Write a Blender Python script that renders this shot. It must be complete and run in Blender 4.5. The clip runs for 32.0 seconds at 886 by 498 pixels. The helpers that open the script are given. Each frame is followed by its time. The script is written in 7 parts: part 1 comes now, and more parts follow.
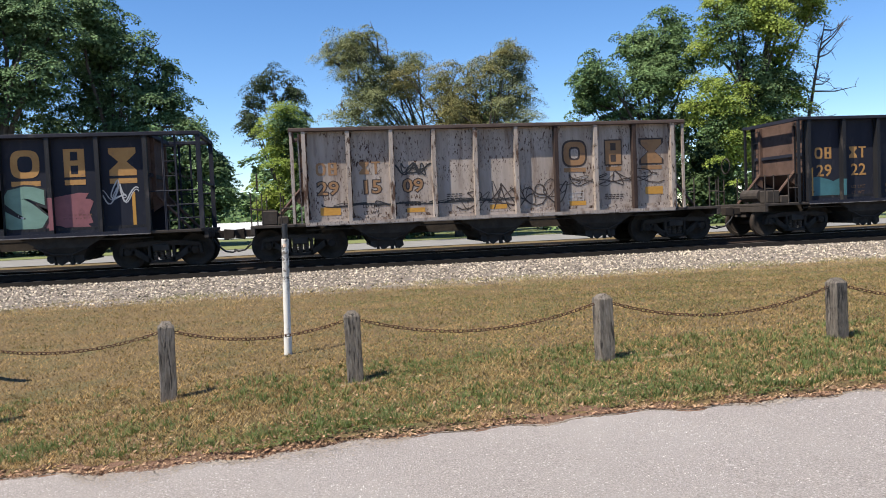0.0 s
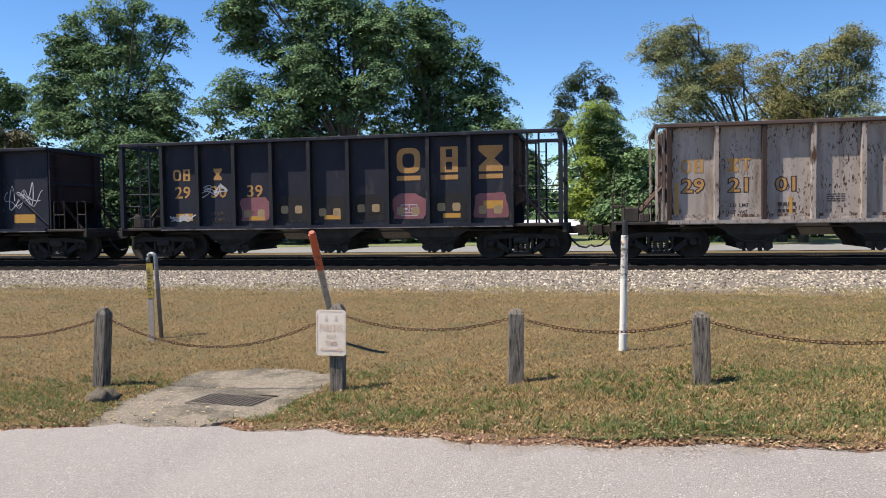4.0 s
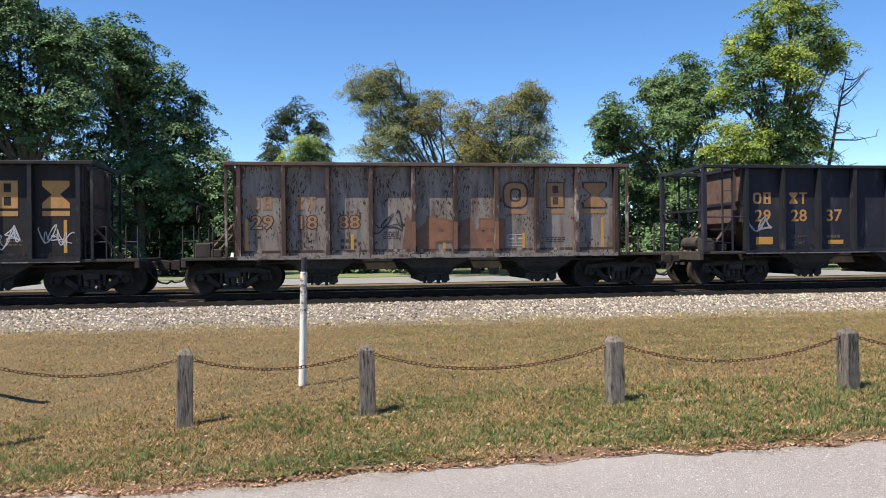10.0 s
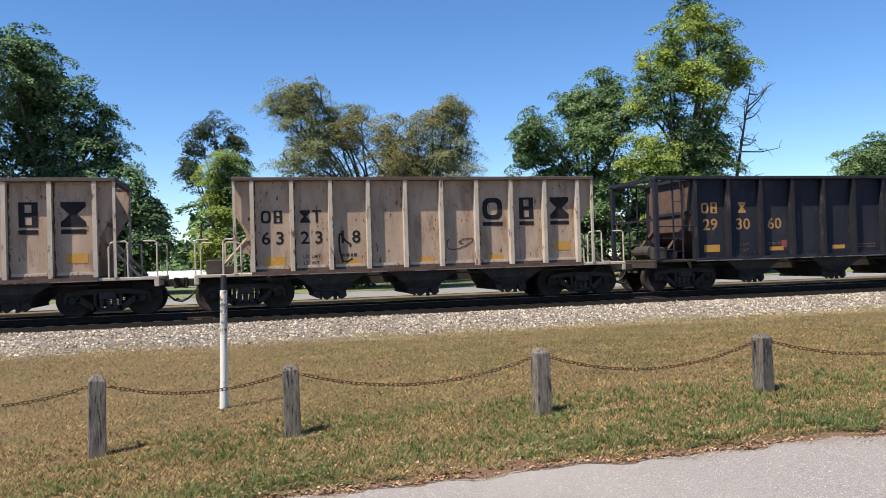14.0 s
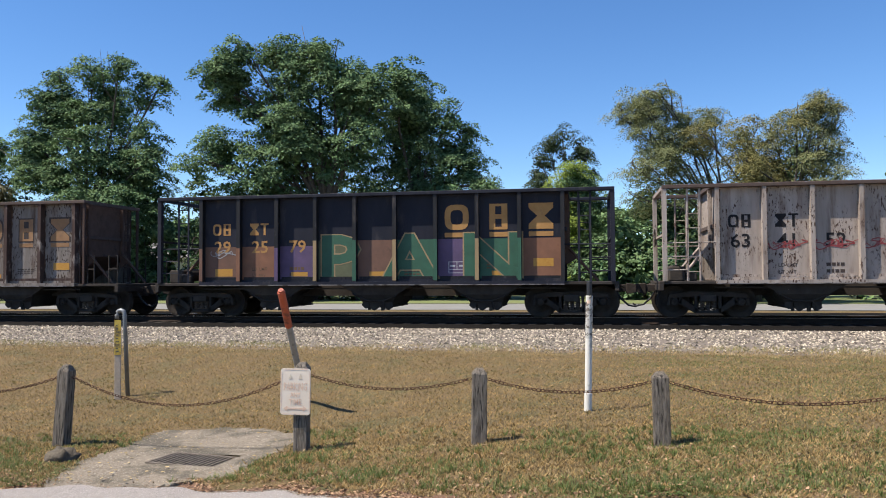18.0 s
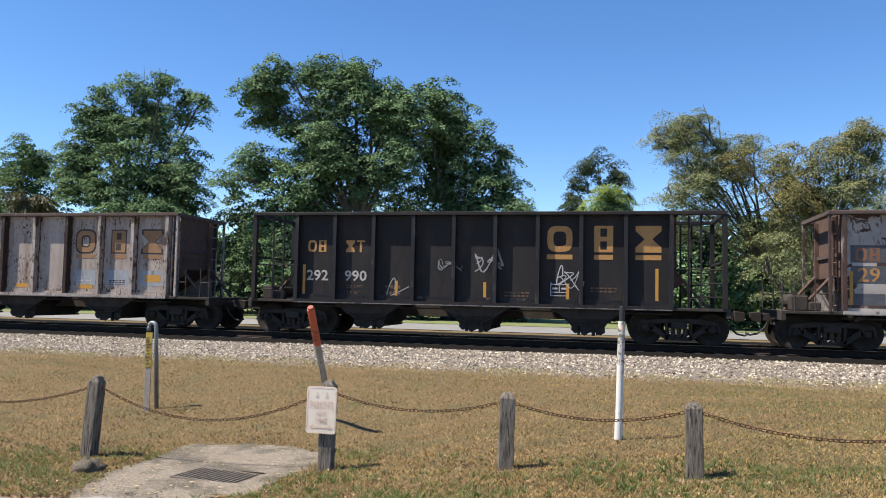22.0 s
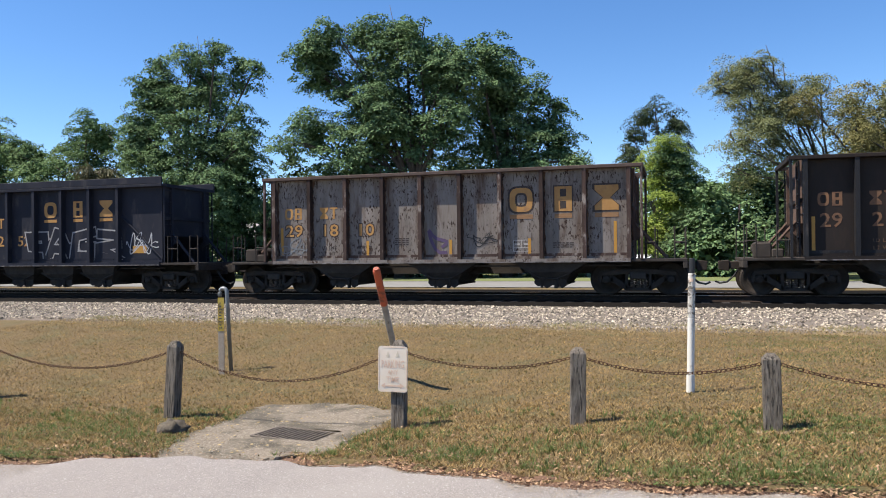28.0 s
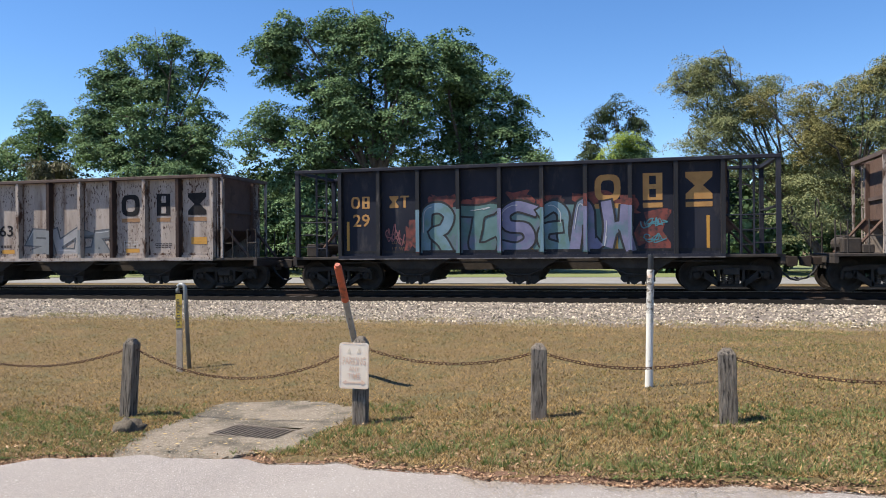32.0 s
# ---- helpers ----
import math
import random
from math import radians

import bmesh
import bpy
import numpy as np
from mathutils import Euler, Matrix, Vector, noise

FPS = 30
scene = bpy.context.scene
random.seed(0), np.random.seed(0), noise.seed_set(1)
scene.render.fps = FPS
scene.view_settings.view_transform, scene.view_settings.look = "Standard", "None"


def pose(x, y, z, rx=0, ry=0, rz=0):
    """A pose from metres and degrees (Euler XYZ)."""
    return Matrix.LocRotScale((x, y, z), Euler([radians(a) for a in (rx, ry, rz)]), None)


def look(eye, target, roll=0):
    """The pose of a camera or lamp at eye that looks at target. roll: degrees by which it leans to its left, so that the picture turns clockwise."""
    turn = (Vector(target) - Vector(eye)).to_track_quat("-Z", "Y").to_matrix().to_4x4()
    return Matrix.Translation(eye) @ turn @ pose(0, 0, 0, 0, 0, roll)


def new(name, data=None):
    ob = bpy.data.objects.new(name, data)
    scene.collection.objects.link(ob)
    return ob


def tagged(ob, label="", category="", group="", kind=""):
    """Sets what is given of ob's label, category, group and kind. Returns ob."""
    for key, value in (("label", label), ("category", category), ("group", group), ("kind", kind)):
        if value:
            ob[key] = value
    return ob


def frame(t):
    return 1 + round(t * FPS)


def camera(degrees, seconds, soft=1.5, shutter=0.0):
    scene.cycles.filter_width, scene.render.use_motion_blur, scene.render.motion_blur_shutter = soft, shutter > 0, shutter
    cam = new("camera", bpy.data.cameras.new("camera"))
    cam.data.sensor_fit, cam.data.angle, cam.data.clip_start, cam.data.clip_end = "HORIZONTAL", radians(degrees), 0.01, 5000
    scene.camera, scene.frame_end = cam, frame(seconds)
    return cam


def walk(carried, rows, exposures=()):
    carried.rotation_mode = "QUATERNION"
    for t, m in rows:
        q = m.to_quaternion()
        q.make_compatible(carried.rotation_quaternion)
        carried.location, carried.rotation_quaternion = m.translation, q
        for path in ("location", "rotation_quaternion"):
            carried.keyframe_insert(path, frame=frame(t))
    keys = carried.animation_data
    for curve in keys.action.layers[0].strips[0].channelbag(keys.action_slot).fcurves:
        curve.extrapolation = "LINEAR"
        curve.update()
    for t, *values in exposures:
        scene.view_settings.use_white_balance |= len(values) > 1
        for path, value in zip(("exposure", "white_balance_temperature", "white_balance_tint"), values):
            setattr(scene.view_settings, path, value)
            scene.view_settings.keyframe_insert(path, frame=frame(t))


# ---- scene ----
cam = camera(59.3, 32.0, 1.0)
PATH = [
    (0, (0.170, 0.096, 1.537), (0.518, 2.063, 1.442), -2.44),
    (0.5, (0.199, 0.080, 1.537), (0.750, 2.000, 1.433), -2.14),
    (1, (0.170, 0.093, 1.535), (0.660, 2.030, 1.451), -1.73),
    (1.5, (0.117, 0.146, 1.541), (0.382, 2.127, 1.479), -1.30),
    (2, (0.065, 0.142, 1.539), (0.182, 2.138, 1.490), -0.67),
    (2.5, (0.010, 0.139, 1.535), (-0.058, 2.137, 1.483), -0.63),
    (3, (-0.108, 0.114, 1.534), (-0.403, 2.091, 1.461), -0.65),
    (3.5, (-0.189, 0.066, 1.520), (-0.580, 2.025, 1.435), -0.65),
    (5.5, (-0.275, -0.023, 1.548), (-0.703, 1.931, 1.537), -0.81),
    (6, (-0.274, -0.018, 1.554), (-0.769, 1.920, 1.558), -0.96),
    (6.5, (-0.266, -0.021, 1.554), (-0.750, 1.920, 1.560), -0.60),
    (7, (-0.215, -0.028, 1.552), (-0.524, 1.948, 1.548), -0.47),
    (7.5, (-0.135, -0.036, 1.554), (-0.199, 1.963, 1.522), -0.71),
    (8, (-0.013, -0.023, 1.556), (0.093, 1.973, 1.515), -0.69),
    (8.5, (0.065, -0.017, 1.561), (0.291, 1.970, 1.530), -0.09),
    (9, (0.117, -0.050, 1.564), (0.389, 1.932, 1.543), 0.47),
    (9.5, (0.148, -0.049, 1.562), (0.442, 1.930, 1.544), 0.21),
    (10, (0.153, -0.046, 1.561), (0.462, 1.930, 1.559), -0.63),
    (10.5, (0.153, -0.034, 1.570), (0.462, 1.942, 1.594), -1.27),
    (11, (0.132, -0.017, 1.571), (0.423, 1.962, 1.612), -1.56),
    (11.5, (0.073, 0.002, 1.574), (0.345, 1.983, 1.609), -2.42),
    (12, (0.012, 0.026, 1.569), (0.278, 2.009, 1.581), -3.37),
    (12.5, (-0.019, 0.015, 1.578), (0.270, 1.994, 1.582), -3.01),
    (13, (-0.005, 0.010, 1.583), (0.319, 1.983, 1.604), -2.12),
    (13.5, (0.067, 0.008, 1.580), (0.471, 1.967, 1.608), -1.76),
    (14, (0.157, 0.020, 1.568), (0.658, 1.956, 1.597), -1.74),
    (14.5, (0.145, 0.016, 1.564), (0.582, 1.968, 1.594), -1.82),
    (15, (0.072, 0.023, 1.556), (0.184, 2.020, 1.547), -1.55),
    (15.5, (-0.064, -0.030, 1.546), (-0.250, 1.960, 1.489), -1.85),
    (17.5, (-0.050, -0.035, 1.543), (-0.404, 1.932, 1.617), -0.69),
    (18, (-0.075, -0.032, 1.541), (-0.433, 1.934, 1.611), -0.34),
    (18.5, (-0.177, 0.003, 1.554), (-0.523, 1.971, 1.620), -0.63),
    (19, (-0.262, 0.019, 1.543), (-0.583, 1.993, 1.592), -1.02),
    (19.5, (-0.304, 0.026, 1.536), (-0.591, 2.005, 1.561), -0.73),
    (20, (-0.273, 0.018, 1.541), (-0.548, 1.999, 1.568), -0.17),
    (20.5, (-0.225, 0.020, 1.547), (-0.508, 1.999, 1.613), 0.48),
    (21, (-0.161, 0.030, 1.556), (-0.480, 2.002, 1.663), 0.42),
    (21.5, (-0.107, 0.036, 1.554), (-0.483, 1.997, 1.679), 0.68),
    (22, (-0.076, 0.038, 1.547), (-0.515, 1.986, 1.669), 1.21),
    (22.5, (-0.064, 0.046, 1.551), (-0.547, 1.983, 1.671), 0.87),
    (23, (-0.082, 0.033, 1.552), (-0.623, 1.955, 1.670), 0.60),
    (23.5, (-0.076, 0.057, 1.553), (-0.627, 1.977, 1.665), 0.39),
    (24, (-0.079, 0.019, 1.545), (-0.658, 1.931, 1.642), 0.13),
    (24.5, (-0.088, -0.010, 1.548), (-0.743, 1.878, 1.628), 0.18),
    (26.5, (-0.112, -0.022, 1.542), (-0.736, 1.877, 1.602), 0.68),
    (27, (-0.110, -0.026, 1.543), (-0.726, 1.876, 1.598), 0.57),
    (27.5, (-0.134, 0.002, 1.542), (-0.736, 1.909, 1.579), 0.17),
    (28, (-0.164, 0.027, 1.548), (-0.742, 1.942, 1.562), -0.62),
    (28.5, (-0.161, 0.045, 1.546), (-0.657, 1.982, 1.546), -1.52),
    (29, (-0.142, 0.071, 1.550), (-0.532, 2.033, 1.543), -1.37),
    (29.5, (-0.136, 0.062, 1.549), (-0.512, 2.027, 1.542), -1.16),
    (30, (-0.134, 0.067, 1.547), (-0.538, 2.025, 1.540), -1.17),
    (30.5, (-0.137, 0.069, 1.545), (-0.555, 2.025, 1.544), -1.16),
    (31, (-0.148, 0.054, 1.544), (-0.581, 2.006, 1.545), -0.95),
    (31.5, (-0.160, 0.046, 1.545), (-0.617, 1.993, 1.543), -0.66),
    (32, (-0.165, 0.036, 1.549), (-0.649, 1.977, 1.552), -0.53),
]
EXPOSURE = [(0, 0.82), (1, 0.76), (2, 0.90), (3, 0.82), (6, 0.91), (9, 0.93), (12, 0.93), (13, 0.88), (14, 0.82), (15, 0.83), (18, 0.82), (22, 0.94), (24, 0.88), (28, 0.89), (32, 0.90)]
walk(cam, [(t, look(eye, target, roll)) for t, eye, target, roll in PATH], EXPOSURE)

# ---- light ----
SUN = Vector((2.2, 1.0, -4.15)).normalized()
world = bpy.data.worlds.new("sky")
scene.world = world
world.use_nodes = True
wn = world.node_tree.nodes
sky = wn.new("ShaderNodeTexSky")
sky.sky_type = "NISHITA"
sky.sun_disc = False
sky.sun_elevation = math.asin(-SUN.z)
sky.sun_rotation = math.atan2(-SUN.x, -SUN.y)
sky.air_density, sky.dust_density, sky.ozone_density = 0.82, 0.0, 3.2
wn["Background"].inputs["Strength"].default_value = 0.08
tone = wn.new("ShaderNodeHueSaturation")
tone.inputs["Hue"].default_value = 0.504
tone.inputs["Saturation"].default_value, tone.inputs["Value"].default_value = 1.2, 1.27
world.node_tree.links.new(sky.outputs[0], tone.inputs["Color"])
world.node_tree.links.new(tone.outputs[0], wn["Background"].inputs["Color"])
sun = new("sun", bpy.data.lights.new("sun", "SUN"))
sun.data.energy, sun.data.angle, sun.data.color = 5.0, radians(0.5), (1.0, 0.915, 0.80)
sun.matrix_world = look((-30, -20, 60), Vector((-30, -20, 60)) + SUN)

# ---- materials ----
def mat(name, c1, c2, scale=4.0, rough=0.75, metal=0.0, bump=0.2, bscale=40.0, stain=None, sscale=1.2, sthr=(0.55, 0.7),
        stretch=(1, 1, 1), speck=None, speck_thr=(0.6, 0.68), speck_scale=9.0, vary=0.0, island=0.0, spec=0.5, trans=0.0, sstretch=None, cluster=0.0):
    """Two tones by noise, fine relief, and stains of a third tone with a shape of their own."""
    m = bpy.data.materials.new(name)
    m.use_nodes = True
    nt = m.node_tree
    n, l = nt.nodes, nt.links
    bsdf = n["Principled BSDF"]
    bsdf.inputs["Roughness"].default_value = rough
    bsdf.inputs["Metallic"].default_value = metal
    bsdf.inputs["Specular IOR Level"].default_value = spec
    tc = n.new("ShaderNodeTexCoord")
    info = n.new("ShaderNodeObjectInfo")
    shift = n.new("ShaderNodeVectorMath")
    shift.operation = "MULTIPLY_ADD"
    l.new(info.outputs["Random"], shift.inputs[0])
    shift.inputs[1].default_value = (57.0, 31.0, 43.0)
    l.new(tc.outputs["Object"], shift.inputs[2])

    def noise_of(sc, st, detail=4.0):
        mp = n.new("ShaderNodeVectorMath")
        mp.operation = "MULTIPLY"
        mp.inputs[1].default_value = st
        l.new(shift.outputs[0], mp.inputs[0])
        t = n.new("ShaderNodeTexNoise")
        t.inputs["Scale"].default_value = sc
        t.inputs["Detail"].default_value = detail
        t.inputs["Roughness"].default_value = 0.62
        l.new(mp.outputs[0], t.inputs["Vector"])
        return t

    def ramp(src, a, b):
        r = n.new("ShaderNodeMapRange")
        r.inputs["From Min"].default_value, r.inputs["From Max"].default_value = a, b
        l.new(src, r.inputs["Value"])
        return r.outputs[0]

    def mix(fac, a, b):
        x = n.new("ShaderNodeMix")
        x.data_type = "RGBA"
        if isinstance(fac, float):
            x.inputs["Factor"].default_value = fac
        else:
            l.new(fac, x.inputs["Factor"])
        for k, v in ((6, a), (7, b)):
            if isinstance(v, tuple):
                x.inputs[k].default_value = (*v, 1)
            else:
                l.new(v, x.inputs[k])
        return x.outputs[2]

    col = mix(ramp(noise_of(scale, stretch).outputs["Fac"], 0.3, 0.7), c1, c2)
    if stain:
        col = mix(ramp(noise_of(sscale, sstretch or stretch, 6.0).outputs["Fac"], *sthr), col, stain)
    if speck:
        spots = ramp(noise_of(speck_scale, (1.5, 1, 0.55), 5.0).outputs["Fac"], *speck_thr)
        if cluster:
            both = n.new("ShaderNodeMath")
            both.operation = "MULTIPLY"
            l.new(spots, both.inputs[0])
            l.new(ramp(noise_of(cluster, (1, 1, 1), 3.0).outputs["Fac"], 0.42, 0.56), both.inputs[1])
            spots = both.outputs[0]
        col = mix(spots, col, speck)
    if vary or island:
        hsv = n.new("ShaderNodeHueSaturation")
        l.new(col, hsv.inputs["Color"])
        if island:
            geo = n.new("ShaderNodeNewGeometry")
            src, amount = geo.outputs["Random Per Island"], island
        else:
            src, amount = info.outputs["Random"], vary
        r = n.new("ShaderNodeMapRange")
        r.inputs["To Min"].default_value, r.inputs["To Max"].default_value = 1 - amount, 1 + amount
        l.new(src, r.inputs["Value"])
        l.new(r.outputs[0], hsv.inputs["Value"])
        col = hsv.outputs[0]
    l.new(col, bsdf.inputs["Base Color"])
    if bump:
        b = n.new("ShaderNodeBump")
        b.inputs["Strength"].default_value = bump
        b.inputs["Distance"].default_value = 0.02
        l.new(noise_of(bscale, stretch).outputs["Fac"], b.inputs["Height"])
        l.new(b.outputs[0], bsdf.inputs["Normal"])
    if trans:
        tr = n.new("ShaderNodeBsdfTranslucent")
        ms = n.new("ShaderNodeMixShader")
        ms.inputs[0].default_value = trans
        l.new(col, tr.inputs["Color"])
        l.new(bsdf.outputs[0], ms.inputs[1])
        l.new(tr.outputs[0], ms.inputs[2])
        l.new(ms.outputs[0], n["Material Output"].inputs["Surface"])
    return m


M = {}
M["asphalt"] = mat("asphalt", (0.16, 0.141, 0.127), (0.43, 0.385, 0.352), 95, 0.9, bump=0.8, bscale=160, speck=(0.62, 0.58, 0.54), speck_thr=(0.61, 0.65), speck_scale=55.0, stain=(0.33, 0.30, 0.274), sscale=0.7, sthr=(0.5, 0.75))
M["sand"] = mat("road_edge_sand", (0.27, 0.225, 0.18), (0.36, 0.31, 0.255), 30, 0.95, bump=0.5, bscale=150)
M["concrete"] = mat("concrete", (0.122, 0.100, 0.073), (0.290, 0.242, 0.182), 34, 0.92, bump=1.0, bscale=60, stain=(0.093, 0.078, 0.055), sscale=2.2, sthr=(0.46, 0.6), speck=(0.46, 0.405, 0.32), speck_thr=(0.61, 0.65), speck_scale=45.0)
M["lawn"] = mat("lawn", (0.046, 0.031, 0.012), (0.200, 0.130, 0.049), 42, 0.95, bump=1.0, bscale=70, stain=(0.086, 0.077, 0.027), sscale=1.5, sthr=(0.48, 0.68), speck=(0.27, 0.195, 0.09), speck_thr=(0.58, 0.66), speck_scale=60.0)
M["far_lawn"] = mat("far_lawn", (0.12, 0.15, 0.045), (0.15, 0.16, 0.06), 0.6, 0.95, bump=0.5, bscale=20)
M["blade"] = mat("grass_blade", (0.150, 0.104, 0.037), (0.375, 0.250, 0.100), 1.3, 0.8, bump=0, island=0.8, trans=0.3)
M["olive_blade"] = mat("olive_grass_blade", (0.12, 0.108, 0.032), (0.225, 0.182, 0.062), 1.6, 0.8, bump=0, island=0.6, trans=0.3)
M["blade_green"] = mat("green_grass_blade", (0.0765, 0.1188, 0.0279), (0.1485, 0.1800, 0.0504), 2.0, 0.7, bump=0, island=0.4, trans=0.35)
M["weed"] = mat("yellow_green_weed", (0.16, 0.17, 0.04), (0.24, 0.22, 0.075), 2.0, 0.8, bump=0, island=0.3, trans=0.25)
M["straw"] = mat("straw_blade", (0.28, 0.205, 0.09), (0.46, 0.35, 0.18), 2.0, 0.8, bump=0, island=0.3, trans=0.25)
M["bare"] = mat("bare_sandy_soil", (0.22, 0.155, 0.09), (0.31, 0.225, 0.14), 16, 0.95, bump=0.7, bscale=80)
M["litter"] = mat("dry_leaf", (0.16, 0.078, 0.042), (0.40, 0.265, 0.155), 12, 0.85, bump=0, island=0.6)
M["soil"] = mat("reddish_soil", (0.09, 0.048, 0.03), (0.20, 0.112, 0.068), 60, 0.95, bump=0.7, bscale=90)
M["ballast"] = mat("ballast_bed", (0.1035, 0.0839, 0.0667), (0.1955, 0.1610, 0.1323), 18, 0.95, bump=1.0, bscale=26, stain=(0.1035, 0.0920, 0.0747), sscale=0.8)
M["stone"] = mat("ballast_stone", (0.195, 0.162, 0.120), (0.47, 0.405, 0.312), 3, 0.9, bump=0.3, bscale=60, island=0.85)
M["dark_ballast"] = mat("near_black_ballast", (0.0045, 0.0038, 0.0032), (0.0108, 0.0090, 0.0077), 20, 0.95, bump=1.0, bscale=30, spec=0.1)
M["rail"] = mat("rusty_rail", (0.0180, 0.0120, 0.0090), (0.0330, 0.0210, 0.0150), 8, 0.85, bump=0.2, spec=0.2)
M["rail_head"] = mat("polished_rail_head", (0.34, 0.27, 0.23), (0.42, 0.34, 0.29), 5, 0.35, metal=0.8, bump=0)
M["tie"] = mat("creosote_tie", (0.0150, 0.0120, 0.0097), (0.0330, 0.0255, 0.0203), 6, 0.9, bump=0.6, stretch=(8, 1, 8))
M["far_road"] = mat("far_road", (0.165, 0.162, 0.152), (0.21, 0.204, 0.19), 1.5, 0.9, bump=0.2)
M["post_wood"] = mat("weathered_wood", (0.080, 0.064, 0.048), (0.25, 0.214, 0.173), 9, 0.9, bump=1.0, bscale=18, stretch=(7, 7, 0.6), stain=(0.03, 0.025, 0.02), sscale=7, sthr=(0.53, 0.62), vary=0.2)
M["chain"] = mat("rusty_chain", (0.05, 0.022, 0.012), (0.11, 0.05, 0.025), 25, 0.8, metal=0.3)
M["white_pole"] = mat("white_plastic", (0.56, 0.54, 0.48), (0.68, 0.655, 0.60), 3, 0.55, bump=0.1, stain=(0.24, 0.20, 0.15), sscale=9, sthr=(0.55, 0.66), stretch=(1, 1, 0.6))
M["pole_wear"] = mat("scuffed_white_plastic", (0.40, 0.38, 0.34), (0.56, 0.54, 0.49), 14, 0.65, bump=0.2, stain=(0.13, 0.11, 0.09), sscale=22, sthr=(0.51, 0.57), speck=(0.07, 0.06, 0.05), speck_thr=(0.6, 0.64), speck_scale=60.0)
M["black_plastic"] = mat("black_plastic", (0.012, 0.013, 0.014), (0.02, 0.02, 0.022), 5, 0.5)
M["grey_metal"] = mat("galvanised_metal", (0.16, 0.17, 0.17), (0.25, 0.26, 0.26), 12, 0.5, metal=0.5)
M["worn_pipe"] = mat("worn_grey_pipe", (0.22, 0.21, 0.19), (0.38, 0.36, 0.33), 6, 0.7, bump=0.2, stain=(0.06, 0.05, 0.045), sscale=9, sthr=(0.6, 0.68))
M["orange_paint"] = mat("faded_orange", (0.42, 0.075, 0.03), (0.50, 0.12, 0.06), 5, 0.6, stain=(0.07, 0.035, 0.028), sscale=5.0, sthr=(0.52, 0.66))
M["sign_white"] = mat("faded_sign_white", (0.70, 0.595, 0.475), (0.78, 0.685, 0.565), 3, 0.5, bump=0, stain=(0.55, 0.42, 0.30), sscale=6, sthr=(0.58, 0.76))
M["sign_red"] = mat("faded_sign_red", (0.64, 0.42, 0.29), (0.73, 0.565, 0.44), 9, 0.6, bump=0)
M["sign_yellow"] = mat("utility_yellow", (0.40, 0.27, 0.03), (0.50, 0.36, 0.06), 6, 0.6, bump=0, stain=(0.16, 0.11, 0.04), sscale=14, sthr=(0.5, 0.6))
M["sign_dark"] = mat("sign_print", (0.03, 0.03, 0.03), (0.06, 0.06, 0.06), 6, 0.6, bump=0)
M["grate"] = mat("cast_iron_grate", (0.10, 0.08, 0.062), (0.17, 0.14, 0.11), 20, 0.85)
M["pit"] = mat("drain_pit", (0.01, 0.009, 0.008), (0.015, 0.013, 0.011), 6, 0.95, bump=0)
M["worn_white"] = mat("worn_sign_print", (0.58, 0.48, 0.34), (0.66, 0.58, 0.46), 9, 0.6, bump=0)
M["mossy"] = mat("mossy_stone", (0.045, 0.036, 0.026), (0.13, 0.108, 0.08), 16, 0.95, bump=0.8, bscale=40)
# rolling stock
RUST = (0.13, 0.062, 0.033)
M["dirty_white"] = mat("grimy_white_paint", (0.1518, 0.1306, 0.1141), (0.2438, 0.2162, 0.1950), 1.7, 0.8, bump=0.15, stain=(0.0920, 0.0607, 0.0451), sscale=1.5, sthr=(0.5, 0.7), stretch=(2.2, 1, 0.4), speck=(0.0414, 0.0248, 0.0193), speck_thr=(0.545, 0.585), speck_scale=13.0, spec=0.2, cluster=1.3)
M["white"] = mat("chalky_white_paint", (0.265, 0.222, 0.190), (0.39, 0.335, 0.295), 1.7, 0.8, bump=0.15, stain=(0.135, 0.088, 0.063), sscale=1.5, sthr=(0.52, 0.74), stretch=(2.4, 1, 0.35), speck=(0.06, 0.032, 0.023), speck_thr=(0.56, 0.60), speck_scale=14.0, spec=0.2, cluster=1.1)
M["rusty_white"] = mat("rusty_white_paint", (0.26, 0.21, 0.175), (0.38, 0.33, 0.29), 2.0, 0.8, bump=0.2, stain=(0.075, 0.042, 0.028), sscale=2.6, sthr=(0.53, 0.61), stretch=(1.5, 1, 0.6), speck=(0.05, 0.028, 0.02), speck_thr=(0.58, 0.64), spec=0.25)
M["rib_dark"] = mat("dark_rusted_rib", (0.028, 0.019, 0.017), (0.055, 0.036, 0.03), 3.0, 0.85, bump=0.3, stain=(0.16, 0.13, 0.11), sscale=3.0, sthr=(0.62, 0.68), stretch=(1.5, 1, 0.6), spec=0.2)
M["rib_rust"] = mat("rusty_rib", (0.05, 0.031, 0.026), (0.092, 0.062, 0.052), 2.6, 0.85, bump=0.3, stain=(0.27, 0.23, 0.20), sscale=2.6, sthr=(0.55, 0.64), stretch=(1.5, 1, 0.6), spec=0.2)
M["cream_rib"] = mat("cream_painted_rib", (0.36, 0.30, 0.235), (0.48, 0.41, 0.33), 2.6, 0.8, bump=0.2, stain=(0.10, 0.062, 0.042), sscale=3.0, sthr=(0.58, 0.66), stretch=(1.5, 1, 0.6), spec=0.2)
M["seam_rust"] = mat("seam_rust", (0.045, 0.026, 0.019), (0.15, 0.088, 0.056), 7, 0.9, bump=0.3, stain=(0.028, 0.019, 0.016), sscale=4, sthr=(0.5, 0.6), spec=0.2)
